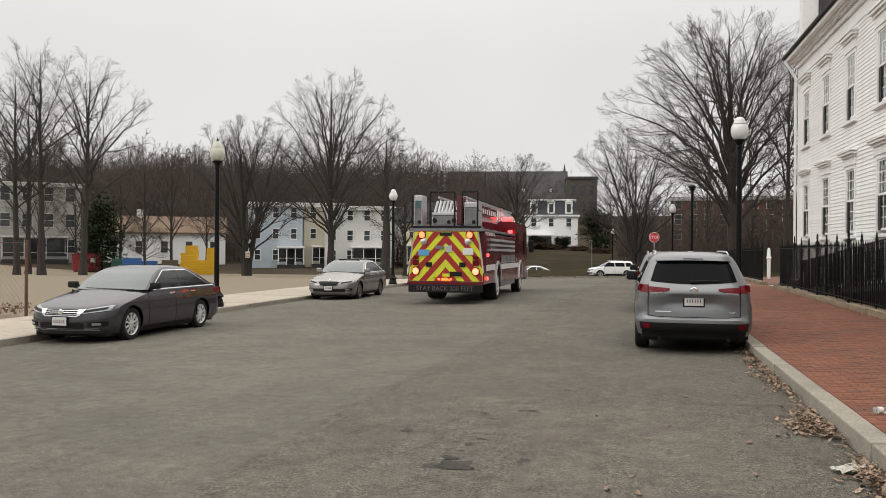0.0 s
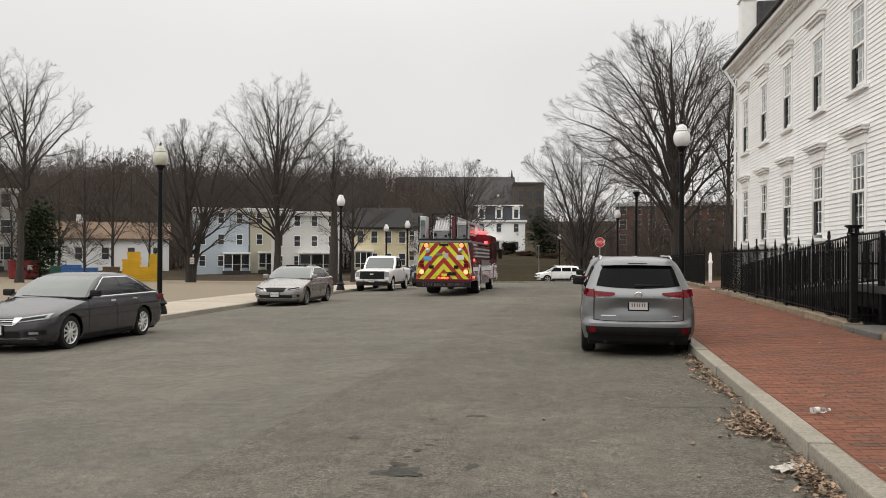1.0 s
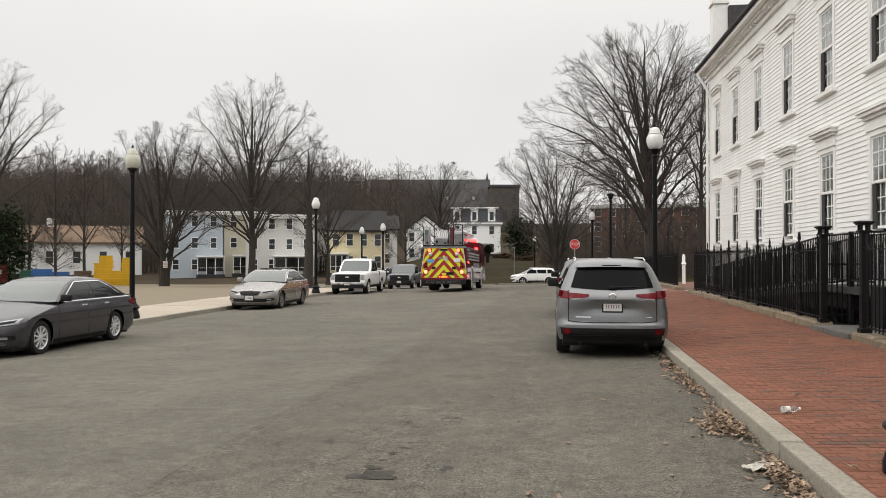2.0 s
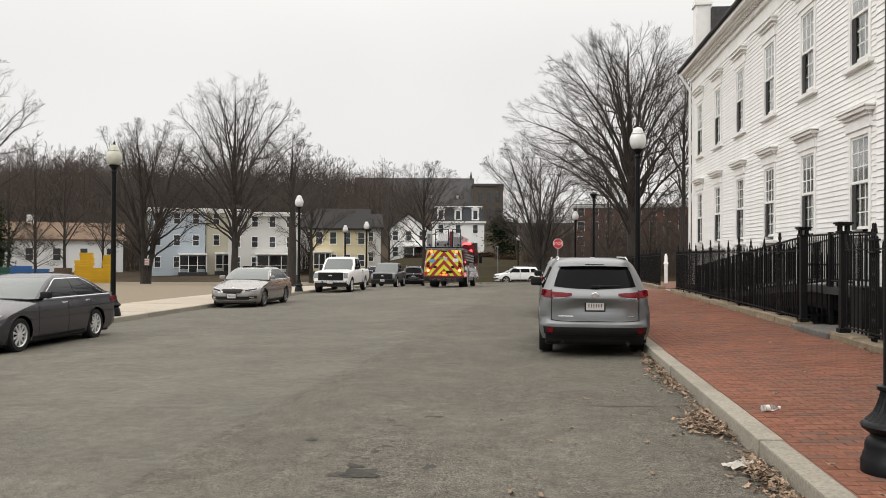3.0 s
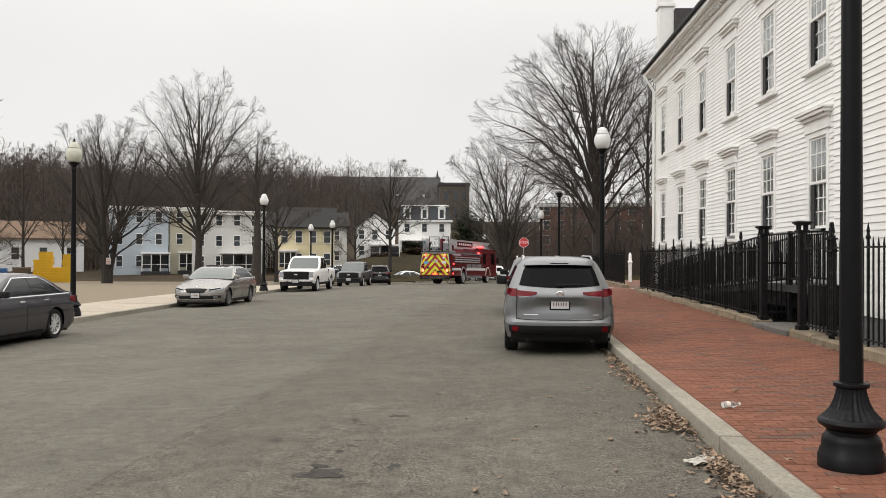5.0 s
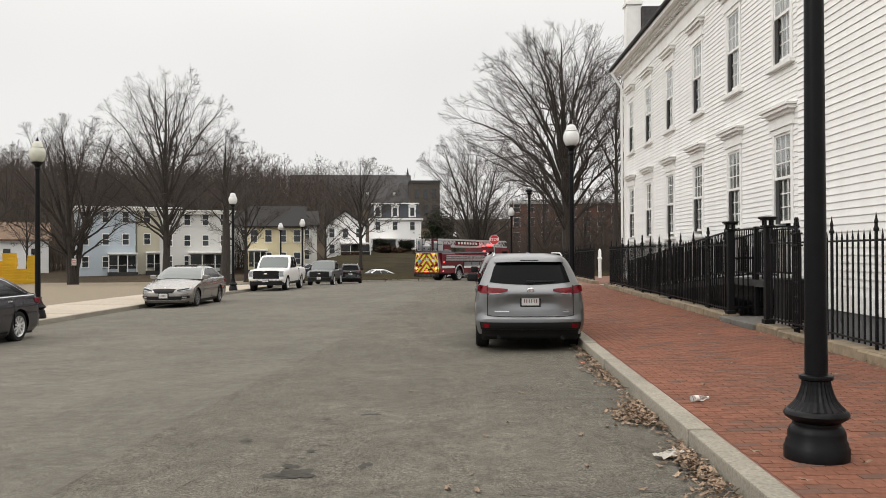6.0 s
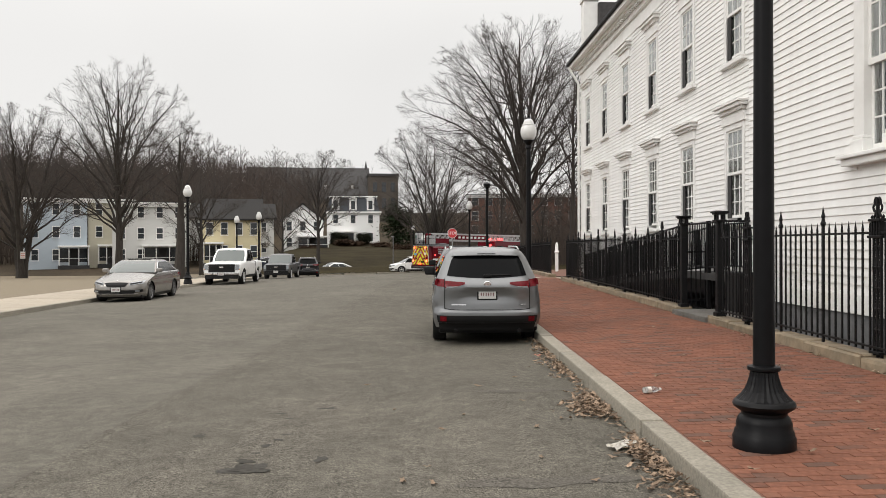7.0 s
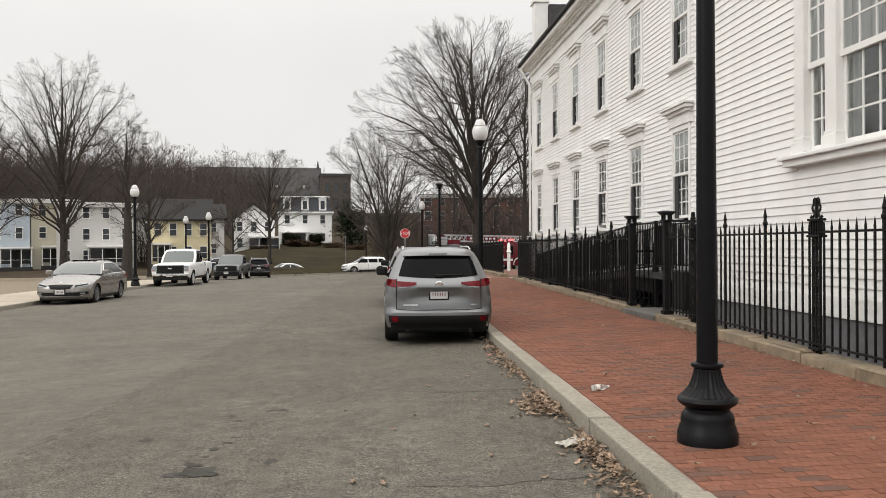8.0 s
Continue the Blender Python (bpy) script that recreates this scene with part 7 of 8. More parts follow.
PANEFAR = mat("house_window_glass", (0.035, 0.04, 0.045), 0.06, vary=0.3, scale=1.5, spec=0.5)


def far_window(parent, cache, w, h, m, trim_mat):
    key = (round(w, 2), round(h, 2), trim_mat.name)
    if key not in cache:
        bm = bmesh.new()
        for x0, x1, z0, z1 in ((-w / 2 - 0.07, -w / 2, -0.08, h + 0.1), (w / 2, w / 2 + 0.07, -0.08, h + 0.1), (-w / 2, w / 2, h, h + 0.1), (-w / 2 - 0.11, w / 2 + 0.11, -0.14, -0.08), (-w / 2, w / 2, h / 2 - 0.025, h / 2 + 0.025)):
            box(x0, -0.09, z0, x1, 0.02, z1, 0, bm)
        fr = part("window", bm, trim_mat, parent)
        part("pane", box(-w / 2, -0.05, 0, w / 2, 0.0, h, 0), PANEFAR, fr)
        fr.matrix_basis = m
        cache[key] = fr
    else:
        copy_thing(cache[key], m)


def building(m, label, w, d, h, wall_mat, trim_mat, cols, rows, roof="flat", roof_mat=DARKROOF, roof_h=2.0, win=(0.72, 1.3), side_cols=3, porch=None, name="dwelling_house", side=(-1,), chimney=None, sink=1.5):
    """A block facing -y with its storeys of windows and a flat, gable, hip or mansard roof."""
    b = thing(name, m, label, "house")
    part("wall", box(-w / 2, 0, -sink, w / 2, d, h, 0.02), wall_mat, b)
    cache = {}
    fh = h / rows
    for r in range(rows):
        for c in range(cols):
            x = -w / 2 + w * (c + 0.5) / cols
            if porch and r == 0 and abs(x - porch[0]) < porch[1] / 2:
                continue
            far_window(b, cache, *win, pose(x, -0.003, fh * r + fh * 0.36), trim_mat)
        for s in side:
            for c in range(side_cols):
                y = d * (c + 0.5) / side_cols
                far_window(b, cache, *win, pose(s * (w / 2 + 0.003), y, fh * r + fh * 0.36, 0, 0, 90 if s > 0 else -90), trim_mat)
    if roof == "flat":
        bm = box(-w / 2 - 0.35, -0.4, h - 0.35, w / 2 + 0.35, d + 0.3, h, 0.03)
        box(-w / 2 - 0.5, -0.55, h, w / 2 + 0.5, d + 0.4, h + 0.18, 0.03, bm)
        part("cornice", bm, trim_mat, b)
        part("roof", box(-w / 2 - 0.3, -0.3, h + 0.18, w / 2 + 0.3, d + 0.2, h + 0.3, 0.02), roof_mat, b)
    elif roof == "gable":
        part("roof", extrude([(-0.5, h - 0.05), (-0.5, h + 0.15), (d / 2, h + roof_h), (d + 0.5, h + 0.15), (d + 0.5, h - 0.05)], -w / 2 - 0.4, w / 2 + 0.4), roof_mat, b)
    elif roof == "front":
        part("roof", extrude([(-w / 2 - 0.4, h - 0.1), (-w / 2 - 0.4, h + 0.1), (0, h + roof_h), (w / 2 + 0.4, h + 0.1), (w / 2 + 0.4, h - 0.1), (0, h + roof_h - 0.25)], -0.4, d, "y"), roof_mat, b)
        part("gable_wall", extrude([(-w / 2, h), (w / 2, h), (0, h + roof_h - 0.3)], 0.01, 0.3, "y"), wall_mat, b)
    elif roof == "mansard":
        bm = bmesh.new()
        r0 = [bm.verts.new(v) for v in ((-w / 2 - 0.1, -0.1, h), (w / 2 + 0.1, -0.1, h), (w / 2 + 0.1, d, h), (-w / 2 - 0.1, d, h))]
        r1 = [bm.verts.new(v) for v in ((-w / 2 + 0.6, 0.6, h + roof_h), (w / 2 - 0.6, 0.6, h + roof_h), (w / 2 - 0.6, d - 0.6, h + roof_h), (-w / 2 + 0.6, d - 0.6, h + roof_h))]
        for i in range(4):
            bm.faces.new((r0[i], r0[(i + 1) % 4], r1[(i + 1) % 4], r1[i]))
        bm.faces.new(r1)
        part("roof", bm, roof_mat, b)
        bm = box(-w / 2 - 0.45, -0.45, h - 0.35, w / 2 + 0.45, d + 0.3, h, 0.03)
        box(-w / 2 + 0.3, 0.3, h + roof_h, w / 2 - 0.3, d - 0.3, h + roof_h + 0.22, 0.03, bm)
        part("cornice", bm, trim_mat, b)
        for c in range(cols):
            x = -w / 2 + w * (c + 0.5) / cols
            dm = part("dormer", box(x - 0.75, -0.05, h + 0.25, x + 0.75, 1.2, h + roof_h - 0.3, 0.02), trim_mat, b)
            part("dormer_pane", box(x - 0.4, -0.09, h + 0.5, x + 0.4, 0.0, h + roof_h - 0.75), PANEFAR, dm)
            part("dormer_hood", extrude([(x - 0.95, h + roof_h - 0.35), (x + 0.95, h + roof_h - 0.35), (x, h + roof_h + 0.1)], -0.2, 1.2, "y"), trim_mat, dm)
    if porch:
        px, pw, ph = porch
        part("porch_roof", box(px - pw / 2, -2.0, ph, px + pw / 2, -0.002, ph + 0.24, 0.03), trim_mat, b)
        part("porch_floor", box(px - pw / 2, -1.9, -sink, px + pw / 2, -0.002, 0.35, 0.02), ROOMDARK, b)
        # Dark sheet on the wall puts the porch roof's shade into colour
        part("porch_front", box(px - pw / 2 + 0.2, -0.06, 0.75, px + pw / 2 - 0.2, -0.003, ph - 0.15, 0.01), PANEFAR, b, "dark panel standing in for the shade under the porch roof")
        part("front_door", box(px - 0.5, -0.1, 0.35, px + 0.5, -0.062, 2.4, 0.01), ROOMDARK, b, "dark front door")
        for k in range(4):
            x = px - pw / 2 + 0.12 + (pw - 0.24) * k / 3
            part("porch_post", box(x - 0.05, -1.88, 0.35, x + 0.05, -1.78, ph, 0.01), trim_mat, b)
        part("porch_rail", box(px - pw / 2 + 0.1, -1.85, 1.22, px + pw / 2 - 0.1, -1.81, 1.26, 0.01), trim_mat, b)
    if chimney:
        part("chimney", box(chimney - 0.45, d * 0.45, h, chimney + 0.45, d * 0.45 + 0.8, h + roof_h + 1.0, 0.02), DARKBRICK if roof != "gable" else trim_mat, b)
    return b


BLUE = siding("pale_blue_siding", (0.40, 0.455, 0.505))
CREAM = siding("cream_siding", (0.50, 0.47, 0.37))
OFFWHITE = siding("off_white_siding", (0.54, 0.54, 0.52))
YELLOW = siding("pale_yellow_siding", (0.60, 0.53, 0.34))
HOUSEWHITE = siding("white_siding", (0.84, 0.84, 0.83))
GREYSID = siding("weathered_grey_siding", (0.32, 0.31, 0.29))


def at(x, y, a=0.0, lift=0.1):
    return pose(x, y, land(x, y) + lift, 0, 0, a)


building(at(-45.6, 105, 24), "pale blue three-storey flat-roofed house", 7.2, 11, 8.6, BLUE, TRIM, 3, 3, porch=(2.0, 3.6, 2.6), side=(-1, 1))
building(at(-40.0, 108, 22), "cream three-storey flat-roofed house", 5.2, 11, 8.5, CREAM, TRIM, 2, 3, porch=(0.0, 3.0, 2.6), side=(1,))
building(at(-34.2, 106, 17), "off-white three-storey flat-roofed house", 9.0, 11, 8.0, OFFWHITE, TRIM, 4, 3, porch=(1.5, 5.0, 2.6), side=(1,))
building(at(-64.0, 108, 30), "low white house with a brown shingle roof", 17.0, 9, 4.3, HOUSEWHITE, TRIM, 5, 1, "gable", BROWNROOF, 2.6, (0.9, 1.6), chimney=-3.5)
building(at(-77.0, 96, 38), "weathered grey three-storey apartment house", 13.0, 10, 10.4, GREYSID, OFFWHITE, 5, 3, win=(1.1, 1.7), porch=(1.0, 8.0, 3.2), side=(1,))
building(at(-24.4, 108, 12), "pale yellow two-storey house with a dark roof", 7.4, 9, 5.9, YELLOW, TRIM, 4, 2, "gable", DARKROOF, 3.0, (0.8, 1.5), porch=(-2.3, 2.6, 2.8), side=(1,))
building(at(-27.5, 122, 12), "dark-roofed house behind the yellow one", 12.0, 9, 6.0, OFFWHITE, TRIM, 4, 2, "gable", DARKROOF, 2.4)
building(at(-18.9, 134, 8, 0.7), "white gabled annex with a low porch", 6.5, 9, 5.2, HOUSEWHITE, TRIM, 3, 2, "front", DARKROOF, 2.8, (0.8, 1.4), porch=(1.6, 5.0, 2.4), side=(1,))
building(at(-13.4, 166, 4, 0.3), "white house with a dark mansard roof and dormers", 10.4, 10, 7.2, HOUSEWHITE, TRIM, 3, 2, "mansard", SLATEBLUE, 2.9, (0.9, 1.6), porch=(-2.2, 5.0, 3.0), side=(1,))
building(at(19.5, 146, -6, -0.6), "four-storey red brick block", 22.0, 12, 10.4, REDBRICK, OFFWHITE, 9, 4, "flat", DARKROOF, 1.0, (1.1, 1.5), name="brick_block")
building(at(33.0, 128, -14, 0.2), "red brick block with pale bands behind the trees", 14.0, 12, 11.0, REDBRICK, OFFWHITE, 5, 4, "flat", DARKROOF, 1.0, (1.1, 1.5), name="brick_block")


def big_church():
    ch = thing("church", pose(-32, 262, land(-32, 262) - 4.6, 0, 0, 6), "long dark slate-roofed stone church on the hill", "church")
    part("nave", box(-22, 0, -3, 16, 16, 5.0, 0.05), DARKBRICK, ch)
    part("roof", extrude([(-0.8, 4.8), (8, 15.4), (16.8, 4.8)], -22.8, 16.2), DARKSLATE, ch)
    part("tower", box(15.5, -2, -3, 25, 10, 12.0, 0.05), DARKBRICK, ch)
    part("tower_cap", box(15.2, -2.3, 12.0, 25.3, 10.3, 12.8, 0.05), DARKSLATE, ch)
    part("spire", lathe([(0.7, 14.0), (0.4, 15.6), (0.1, 17.6)], 8, m=Matrix.Translation((15.2, 8, 0))), DARKSLATE, ch)
    for i in range(8):
        part("lancet_window", box(-19 + i * 4.4, -0.1, 0.4, -17.6 + i * 4.4, 0.0, 4.0, 0.02), PANEFAR, ch)
    for i in range(4):
        dm = part("roof_dormer", extrude([(-16 + i * 8.5, 8.2), (-13.8 + i * 8.5, 8.2), (-14.9 + i * 8.5, 10.2)], 2.0, 5.5, "y"), DARKBRICK, ch)
        part("dormer_pane", box(-15.3 + i * 8.5, 1.93, 8.3, -14.5 + i * 8.5, 2.0, 9.3), OFFWHITE, dm)
    for i in range(3):
        for r in range(2):
            part("tower_window", box(17 + i * 2.8, -2.1, 2.0 + r * 5, 18.3 + i * 2.8, -2.0, 5.0 + r * 5, 0.02), PANEFAR, ch)


big_church()


# ---- things in the lot ----
PLASTICY = mat("yellow_plastic", (0.68, 0.42, 0.012), 0.5, vary=0.1, scale=4)
PLASTICB = mat("blue_plastic", (0.03, 0.12, 0.33), 0.5, vary=0.15, scale=4)
PLASTICG = mat("green_plastic", (0.02, 0.09, 0.06), 0.55, vary=0.15, scale=4)
SKIPRED = mat("red_container_paint", (0.22, 0.014, 0.018), 0.55, vary=0.2, scale=3, second=(0.12, 0.02, 0.02), second_scale=0.8)
RUST = mat("rusty_steel", (0.10, 0.055, 0.035), 0.9, vary=0.3, scale=8, bump=0.3)
TIMBER = mat("grey_timber", (0.16, 0.12, 0.085), 0.9, vary=0.3, scale=6, stretch=(1, 6, 6))


def container():
    x, y = -61.0, 86
    c = thing("waste_container", at(x, y, 28) @ Matrix.Diagonal((0.72, 0.72, 0.95, 1)), "dark red steel waste container at the back of the lot", "container")
    part("shell", extrude([(-2.0, 0.15), (2.0, 0.15), (2.2, 2.2), (-2.2, 2.2)], 0, 2.0, "y"), SKIPRED, c)
    for i in range(7):
        xx = -1.8 + i * 0.6
        part("rib", box(xx - 0.05, -0.08, 0.2, xx + 0.05, -0.002, 2.1, 0.01), SKIPRED, c)
    part("rim", box(-2.25, -0.12, 2.2, 2.25, 2.1, 2.32, 0.02), SKIPRED, c)
    part("notice", box(0.6, -0.1, 1.2, 1.4, -0.085, 1.75), PLATE, c)
    part("skid", box(-1.9, 0.1, 0, 1.9, 1.9, 0.15, 0.02), BLACKPLASTIC, c)


def stack(x, y, a, n, w, d, h, material, label, name="crate_stack"):
    """A stack of plastic trays, each with its rim."""
    s = thing(name, at(x, y, a), label, "crates", "stacked crates")
    bm = box(-w / 2, -d / 2, 0, w / 2, d / 2, h * 0.82, 0.02)
    box(-w / 2 - 0.04, -d / 2 - 0.04, h * 0.82, w / 2 + 0.04, d / 2 + 0.04, h * 0.98, 0.015, bm)
    first = part("crate", bm, material, s)
    rng = random.Random(int(abs(x) * 10))
    for i in range(1, n):
        share("crate", first.data, s, pose(rng.uniform(-0.05, 0.05), rng.uniform(-0.05, 0.05), i * h, 0, 0, rng.uniform(-3, 3)))


container()
stack(-46.4, 84, 24, 12, 1.3, 1.2, 0.27, PLASTICY, "tall stack of yellow plastic trays")
stack(-47.4, 84.4, 20, 9, 0.9, 1.2, 0.27, PLASTICY, "half-high stack of yellow plastic trays")
stack(-45.1, 83.8, 24, 6, 1.2, 1.2, 0.27, PLASTICY, "low stack of yellow plastic trays")
stack(-43.8, 83.5, 24, 11, 0.9, 1.2, 0.27, PLASTICY, "stack of yellow plastic trays beside the tree")
stack(-54.4, 85, 26, 6, 2.0, 1.2, 0.3, PLASTICB, "blue plastic crates stacked in the lot")
stack(-52.1, 84.6, 26, 5, 1.8, 1.2, 0.3, PLASTICB, "low row of blue plastic crates")
stack(-56.2, 85, 26, 5, 1.3, 1.2, 0.33, PLASTICG, "dark green plastic box in the lot")
stack(-49.1, 84, 22, 9, 1.6, 1.2, 0.18, TIMBER, "stack of grey wooden pallets", "pallet_stack")


def lot_fence():
    x, y = -14.95, 18.6
    f = thing("chain_link_fence", pose(0, 0, 0), "rusty chain-link fence with a leaning post", "fence")
    for k, yy in enumerate((18.6, 15.0, 11.5)):
        z = road_z(-11.3, yy) + 0.1
        part("post", tube(bmesh.new(), (x, yy, z - 0.2), (x, yy, z + 1.95), 0.04, n=8), RUST, f)
    bm = bmesh.new()
    z = road_z(-11.3, 14) + 0.1
    n = 44
    for i in range(-24, n):
        y0 = 11.5 + i * 0.16
        for s in (0, 1):
            a0, a1 = (y0, 0.05), (y0 + 1.8, 1.85)
            if s:
                a0, a1 = (y0 + 1.8, 0.05), (y0, 1.85)
            seg = clip_line(a0, a1, 11.5, 18.6)
            if seg:
                tube(bm, (x, seg[0][0], z + seg[0][1]), (x, seg[1][0], z + seg[1][1]), 0.0017, n=3)
    part("mesh", bm, RUST, f, "diamond wire mesh")
    part("top_rail", tube(bmesh.new(), (x, 11.5, z + 1.87), (x, 18.6, z + 1.87), 0.009, n=6), RUST, f)


def clip_line(a, b, lo, hi):
    (y0, z0), (y1, z1) = a, b
    ts = [0.0, 1.0]
    if max(y0, y1) <= lo or min(y0, y1) >= hi:
        return None
    out = []
    for t in (0.0, 1.0):
        y = y0 + (y1 - y0) * t
        if y < lo:
            t = (lo - y0) / (y1 - y0)
        elif y > hi:
            t = (hi - y0) / (y1 - y0)
        out.append((y0 + (y1 - y0) * t, z0 + (z1 - z0) * t))
    return out


lot_fence()


def brush():
    rng = random.Random(9)
    verts, faces = [], []
    for i in range(2600):
        x, y = -15.3 - abs(rng.gauss(0, 1.2)), rng.uniform(9, 19.5)
        z = road_z(-11.3, y) + 0.12
        s = rng.uniform(0.03, 0.07)
        m = pose(x, y, z + rng.random() * 0.25, rng.uniform(-60, 60), rng.uniform(-60, 60), rng.uniform(0, 360))
        k = len(verts)
        verts += [tuple(m @ Vector(v)) for v in ((-s, 0, 0), (0, -s * 0.5, 0), (s, 0, 0.01), (0, s * 0.5, 0))]
        faces.append((k, k + 1, k + 2, k + 3))
    for i in range(500):
        x, y = -15.4 - abs(rng.gauss(0, 1.0)), rng.uniform(9, 19.5)
        z = road_z(-11.3, y) + 0.1
        k = len(verts)
        dx, dy, h = rng.gauss(0, 0.2), rng.gauss(0, 0.2), rng.uniform(0.2, 0.7)
        verts += [(x - 0.004, y, z), (x + 0.004, y, z), (x + dx, y + dy, z + h)]
        faces.append((k, k + 1, k + 2))
    tagged(raw("brush_heap", verts, faces, LEAF), "heap of dead leaves and stalks behind the wire fence", "leaves", kind="stuff")


brush()


def white_marker():
    p = thing("white_post", pose(8.05, 48.5, walk_z(6, 48) - 0.02), "white-painted post with a rounded cap at the path", "post")
    part("shaft", box(-0.085, -0.085, 0, 0.085, 0.085, 1.15, 0.015), TRIM, p)
    part("cap", lathe([(0.11, 1.15), (0.15, 1.18), (0.14, 1.22), (0.09, 1.3), (0.09, 1.6), (0.05, 1.72), (0.01, 1.76)], 16), TRIM, p, smooth=True)


white_marker()
# parked cars on the far side of the bank
DARKCAR = paint("dark_blue_paint", (0.03, 0.035, 0.05), 0.4, 0.3)
sedan(pose(-16.0, 84.6, road_z(-16, far_edge(-16)) + 0.18, 0, 0, 115), "dark parked car beyond the grass strip", DARKCAR, False, (0.36, 0.56, 0.665, 3, 0.05), ALLOY, 8)
sedan(pose(-9.3, 87.6, road_z(-9, far_edge(-9)) - 0.5, 0, 0, 115), "white parked car beyond the grass strip", WHITEPAINT, False, (0.36, 0.56, 0.665, 3, 0.05), ALLOY, 8)


def tree_notice():
    x, y = -35.59, 75.2
    n = thing("tree_notice", pose(x, y, land(x, y) + 1.9), "small white and red notice nailed to the broad tree", "notice")
    part("board", box(-0.22, -0.015, 0, 0.22, 0.015, 0.62, 0.004), SIGNPALE, n)
    for k in range(3):
        part("red_bar", box(-0.17, -0.021, 0.1 + 0.15 * k, 0.17, -0.0155, 0.17 + 0.15 * k), SIGNPINK, n)


def lamp_pole():
    x, y = -2.86, 88.0
    p = thing("lamp_pole", pose(x, y, road_z(x, far_edge(x)) + 0.3), "thin grey steel pole with a short arm beyond the cross street", "pole")
    part("shaft", tube(bmesh.new(), (0, 0, -0.3), (0, 0, 3.3), 0.05, 0.04, 8), ALUDARK, p)
    part("head", box(-0.25, -0.06, 3.28, 0.12, 0.06, 3.36, 0.01), ALUDARK, p)


SIGNPALE = mat("weathered_notice", (0.55, 0.52, 0.49), 0.7, vary=0.12, scale=6)
SIGNPINK = mat("faded_red_print", (0.42, 0.16, 0.13), 0.7, vary=0.12, scale=6)
tree_notice()
lamp_pole()
# ---- things on and along the brick sidewalk ----
def gate_and_ramp():
    gy0, gy1 = 14.76, 16.74
    st = thing("gate_threshold", pose(0, 0, 0), "worn grey stone threshold between the gate posts", "step", kind="structure")
    part("step", box(fence_x(15) - 0.22, gy0, -0.1, fence_x(15) + 1.1, gy1, walk_z(fence_x(15), 15) + 0.1, 0.02), THRESHOLD, st)
    for y in (gy0 - 0.15, gy1 + 0.12):
        gp = thing("gate_post", pose(fence_x(y), y, walk_z(fence_x(y), y) + 0.01), "square black iron gate post with a flared cap", "gate post", "gate posts")
        shaft = box(-0.062, -0.062, 0, 0.062, 0.062, 1.81, 0.01)
        box(-0.05, -0.068, 0.3, 0.05, 0.068, 1.55, 0.004, shaft)
        part("post_shaft", shaft, IRON, gp)
        part("post_base", box(-0.09, -0.09, 0, 0.09, 0.09, 0.2, 0.015), IRON, gp)
        cap = box(-0.1, -0.1, 1.81, 0.1, 0.1, 1.84, 0.008)
        for sx in (-0.06, 0.06):
            for sy in (-0.06, 0.06):
                box(sx - 0.018, sy - 0.018, 1.84, sx + 0.018, sy + 0.018, 1.93, 0.003, cap)
        box(-0.105, -0.105, 1.93, 0.105, 0.105, 1.955, 0.008, cap)
        box(-0.13, -0.13, 1.955, 0.13, 0.13, 1.99, 0.012, cap)
        part("cap", cap, IRON, gp, "pierced flaring iron cap")
        out = -1 if y < 15 else 1
        bm = bmesh.new()
        for a in range(6):
            t0, t1 = math.pi * 0.5 * a / 6, math.pi * 0.5 * (a + 1) / 6
            tube(bm, (0, out * (0.09 + 0.24 * (1 - math.cos(t0))), 1.79 - 0.3 * math.sin(t0)), (0, out * (0.09 + 0.24 * (1 - math.cos(t1))), 1.79 - 0.3 * math.sin(t1)), 0.02, n=6)
        part("bracket", bm, IRON, gp, "curved iron bracket")
    # open gate leaf, swung into the yard
    leaf = thing("gate_leaf", pose(fence_x(gy1) + 0.05, gy1, walk_z(6, 15) + 0.15, 0, 0, -75), "open black iron gate leaf swung into the yard", "gate")
    pk = part("picket", picket_mesh(1.35), IRON, leaf)
    pk.matrix_basis = pose(0, 0.08, 0)
    for i in range(1, 8):
        share("picket", pk.data, leaf, pose(0, 0.08 + i * 0.11, 0))
    for z in (0.12, 1.1):
        part("rail", box(-0.012, 0, z - 0.02, 0.012, 0.9, z + 0.02), IRON, leaf)
    # timber-decked access ramp with its iron rails, between fence and wall
    rp = thing("access_ramp", pose(0, 0, 0), "black access ramp with sloping iron rails beside the wall", "ramp")
    ya, yb, yc = 29.5, 18.2, 15.6
    z_low, z_top = 0.25, 1.05

    def deck_z(y):
        return z_low + (z_top - z_low) * min(max((ya - y) / (ya - yb), 0), 1)
    part("deck", extrude([(ya, deck_z(ya) - 0.12), (ya, deck_z(ya)), (yb, z_top), (yc, z_top), (yc, z_top - 0.14), (yb, z_top - 0.14)], 5.85, 6.72), ALUDARK_RAMP, rp)
    # Added dark strip, standing in for the darkness beneath the deck
    part("skirt", extrude([(24.0, deck_z(24.0) - 0.42), (24.0, deck_z(24.0) - 0.12), (yb, z_top - 0.15), (16.6, z_top - 0.15), (16.6, z_top - 0.45), (yb, z_top - 0.45)], 5.95, 6.0), IRON, rp)
    for x in (5.9, 6.68):
        bm = bmesh.new()
        for off in (0.12, 1.02):
            tube(bm, (x, ya, deck_z(ya) + off), (x, yb, z_top + off), 0.022, n=6)
            tube(bm, (x, yb, z_top + off), (x, yc, z_top + off), 0.022, n=6)
        part("hand_rail", bm, IRON, rp)
    first = part("baluster", box(-0.009, -0.009, 0.1, 0.009, 0.009, 1.02), IRON, rp)
    first.matrix_basis = pose(5.9, yc, z_top)
    n = int((ya - yc) / 0.11)
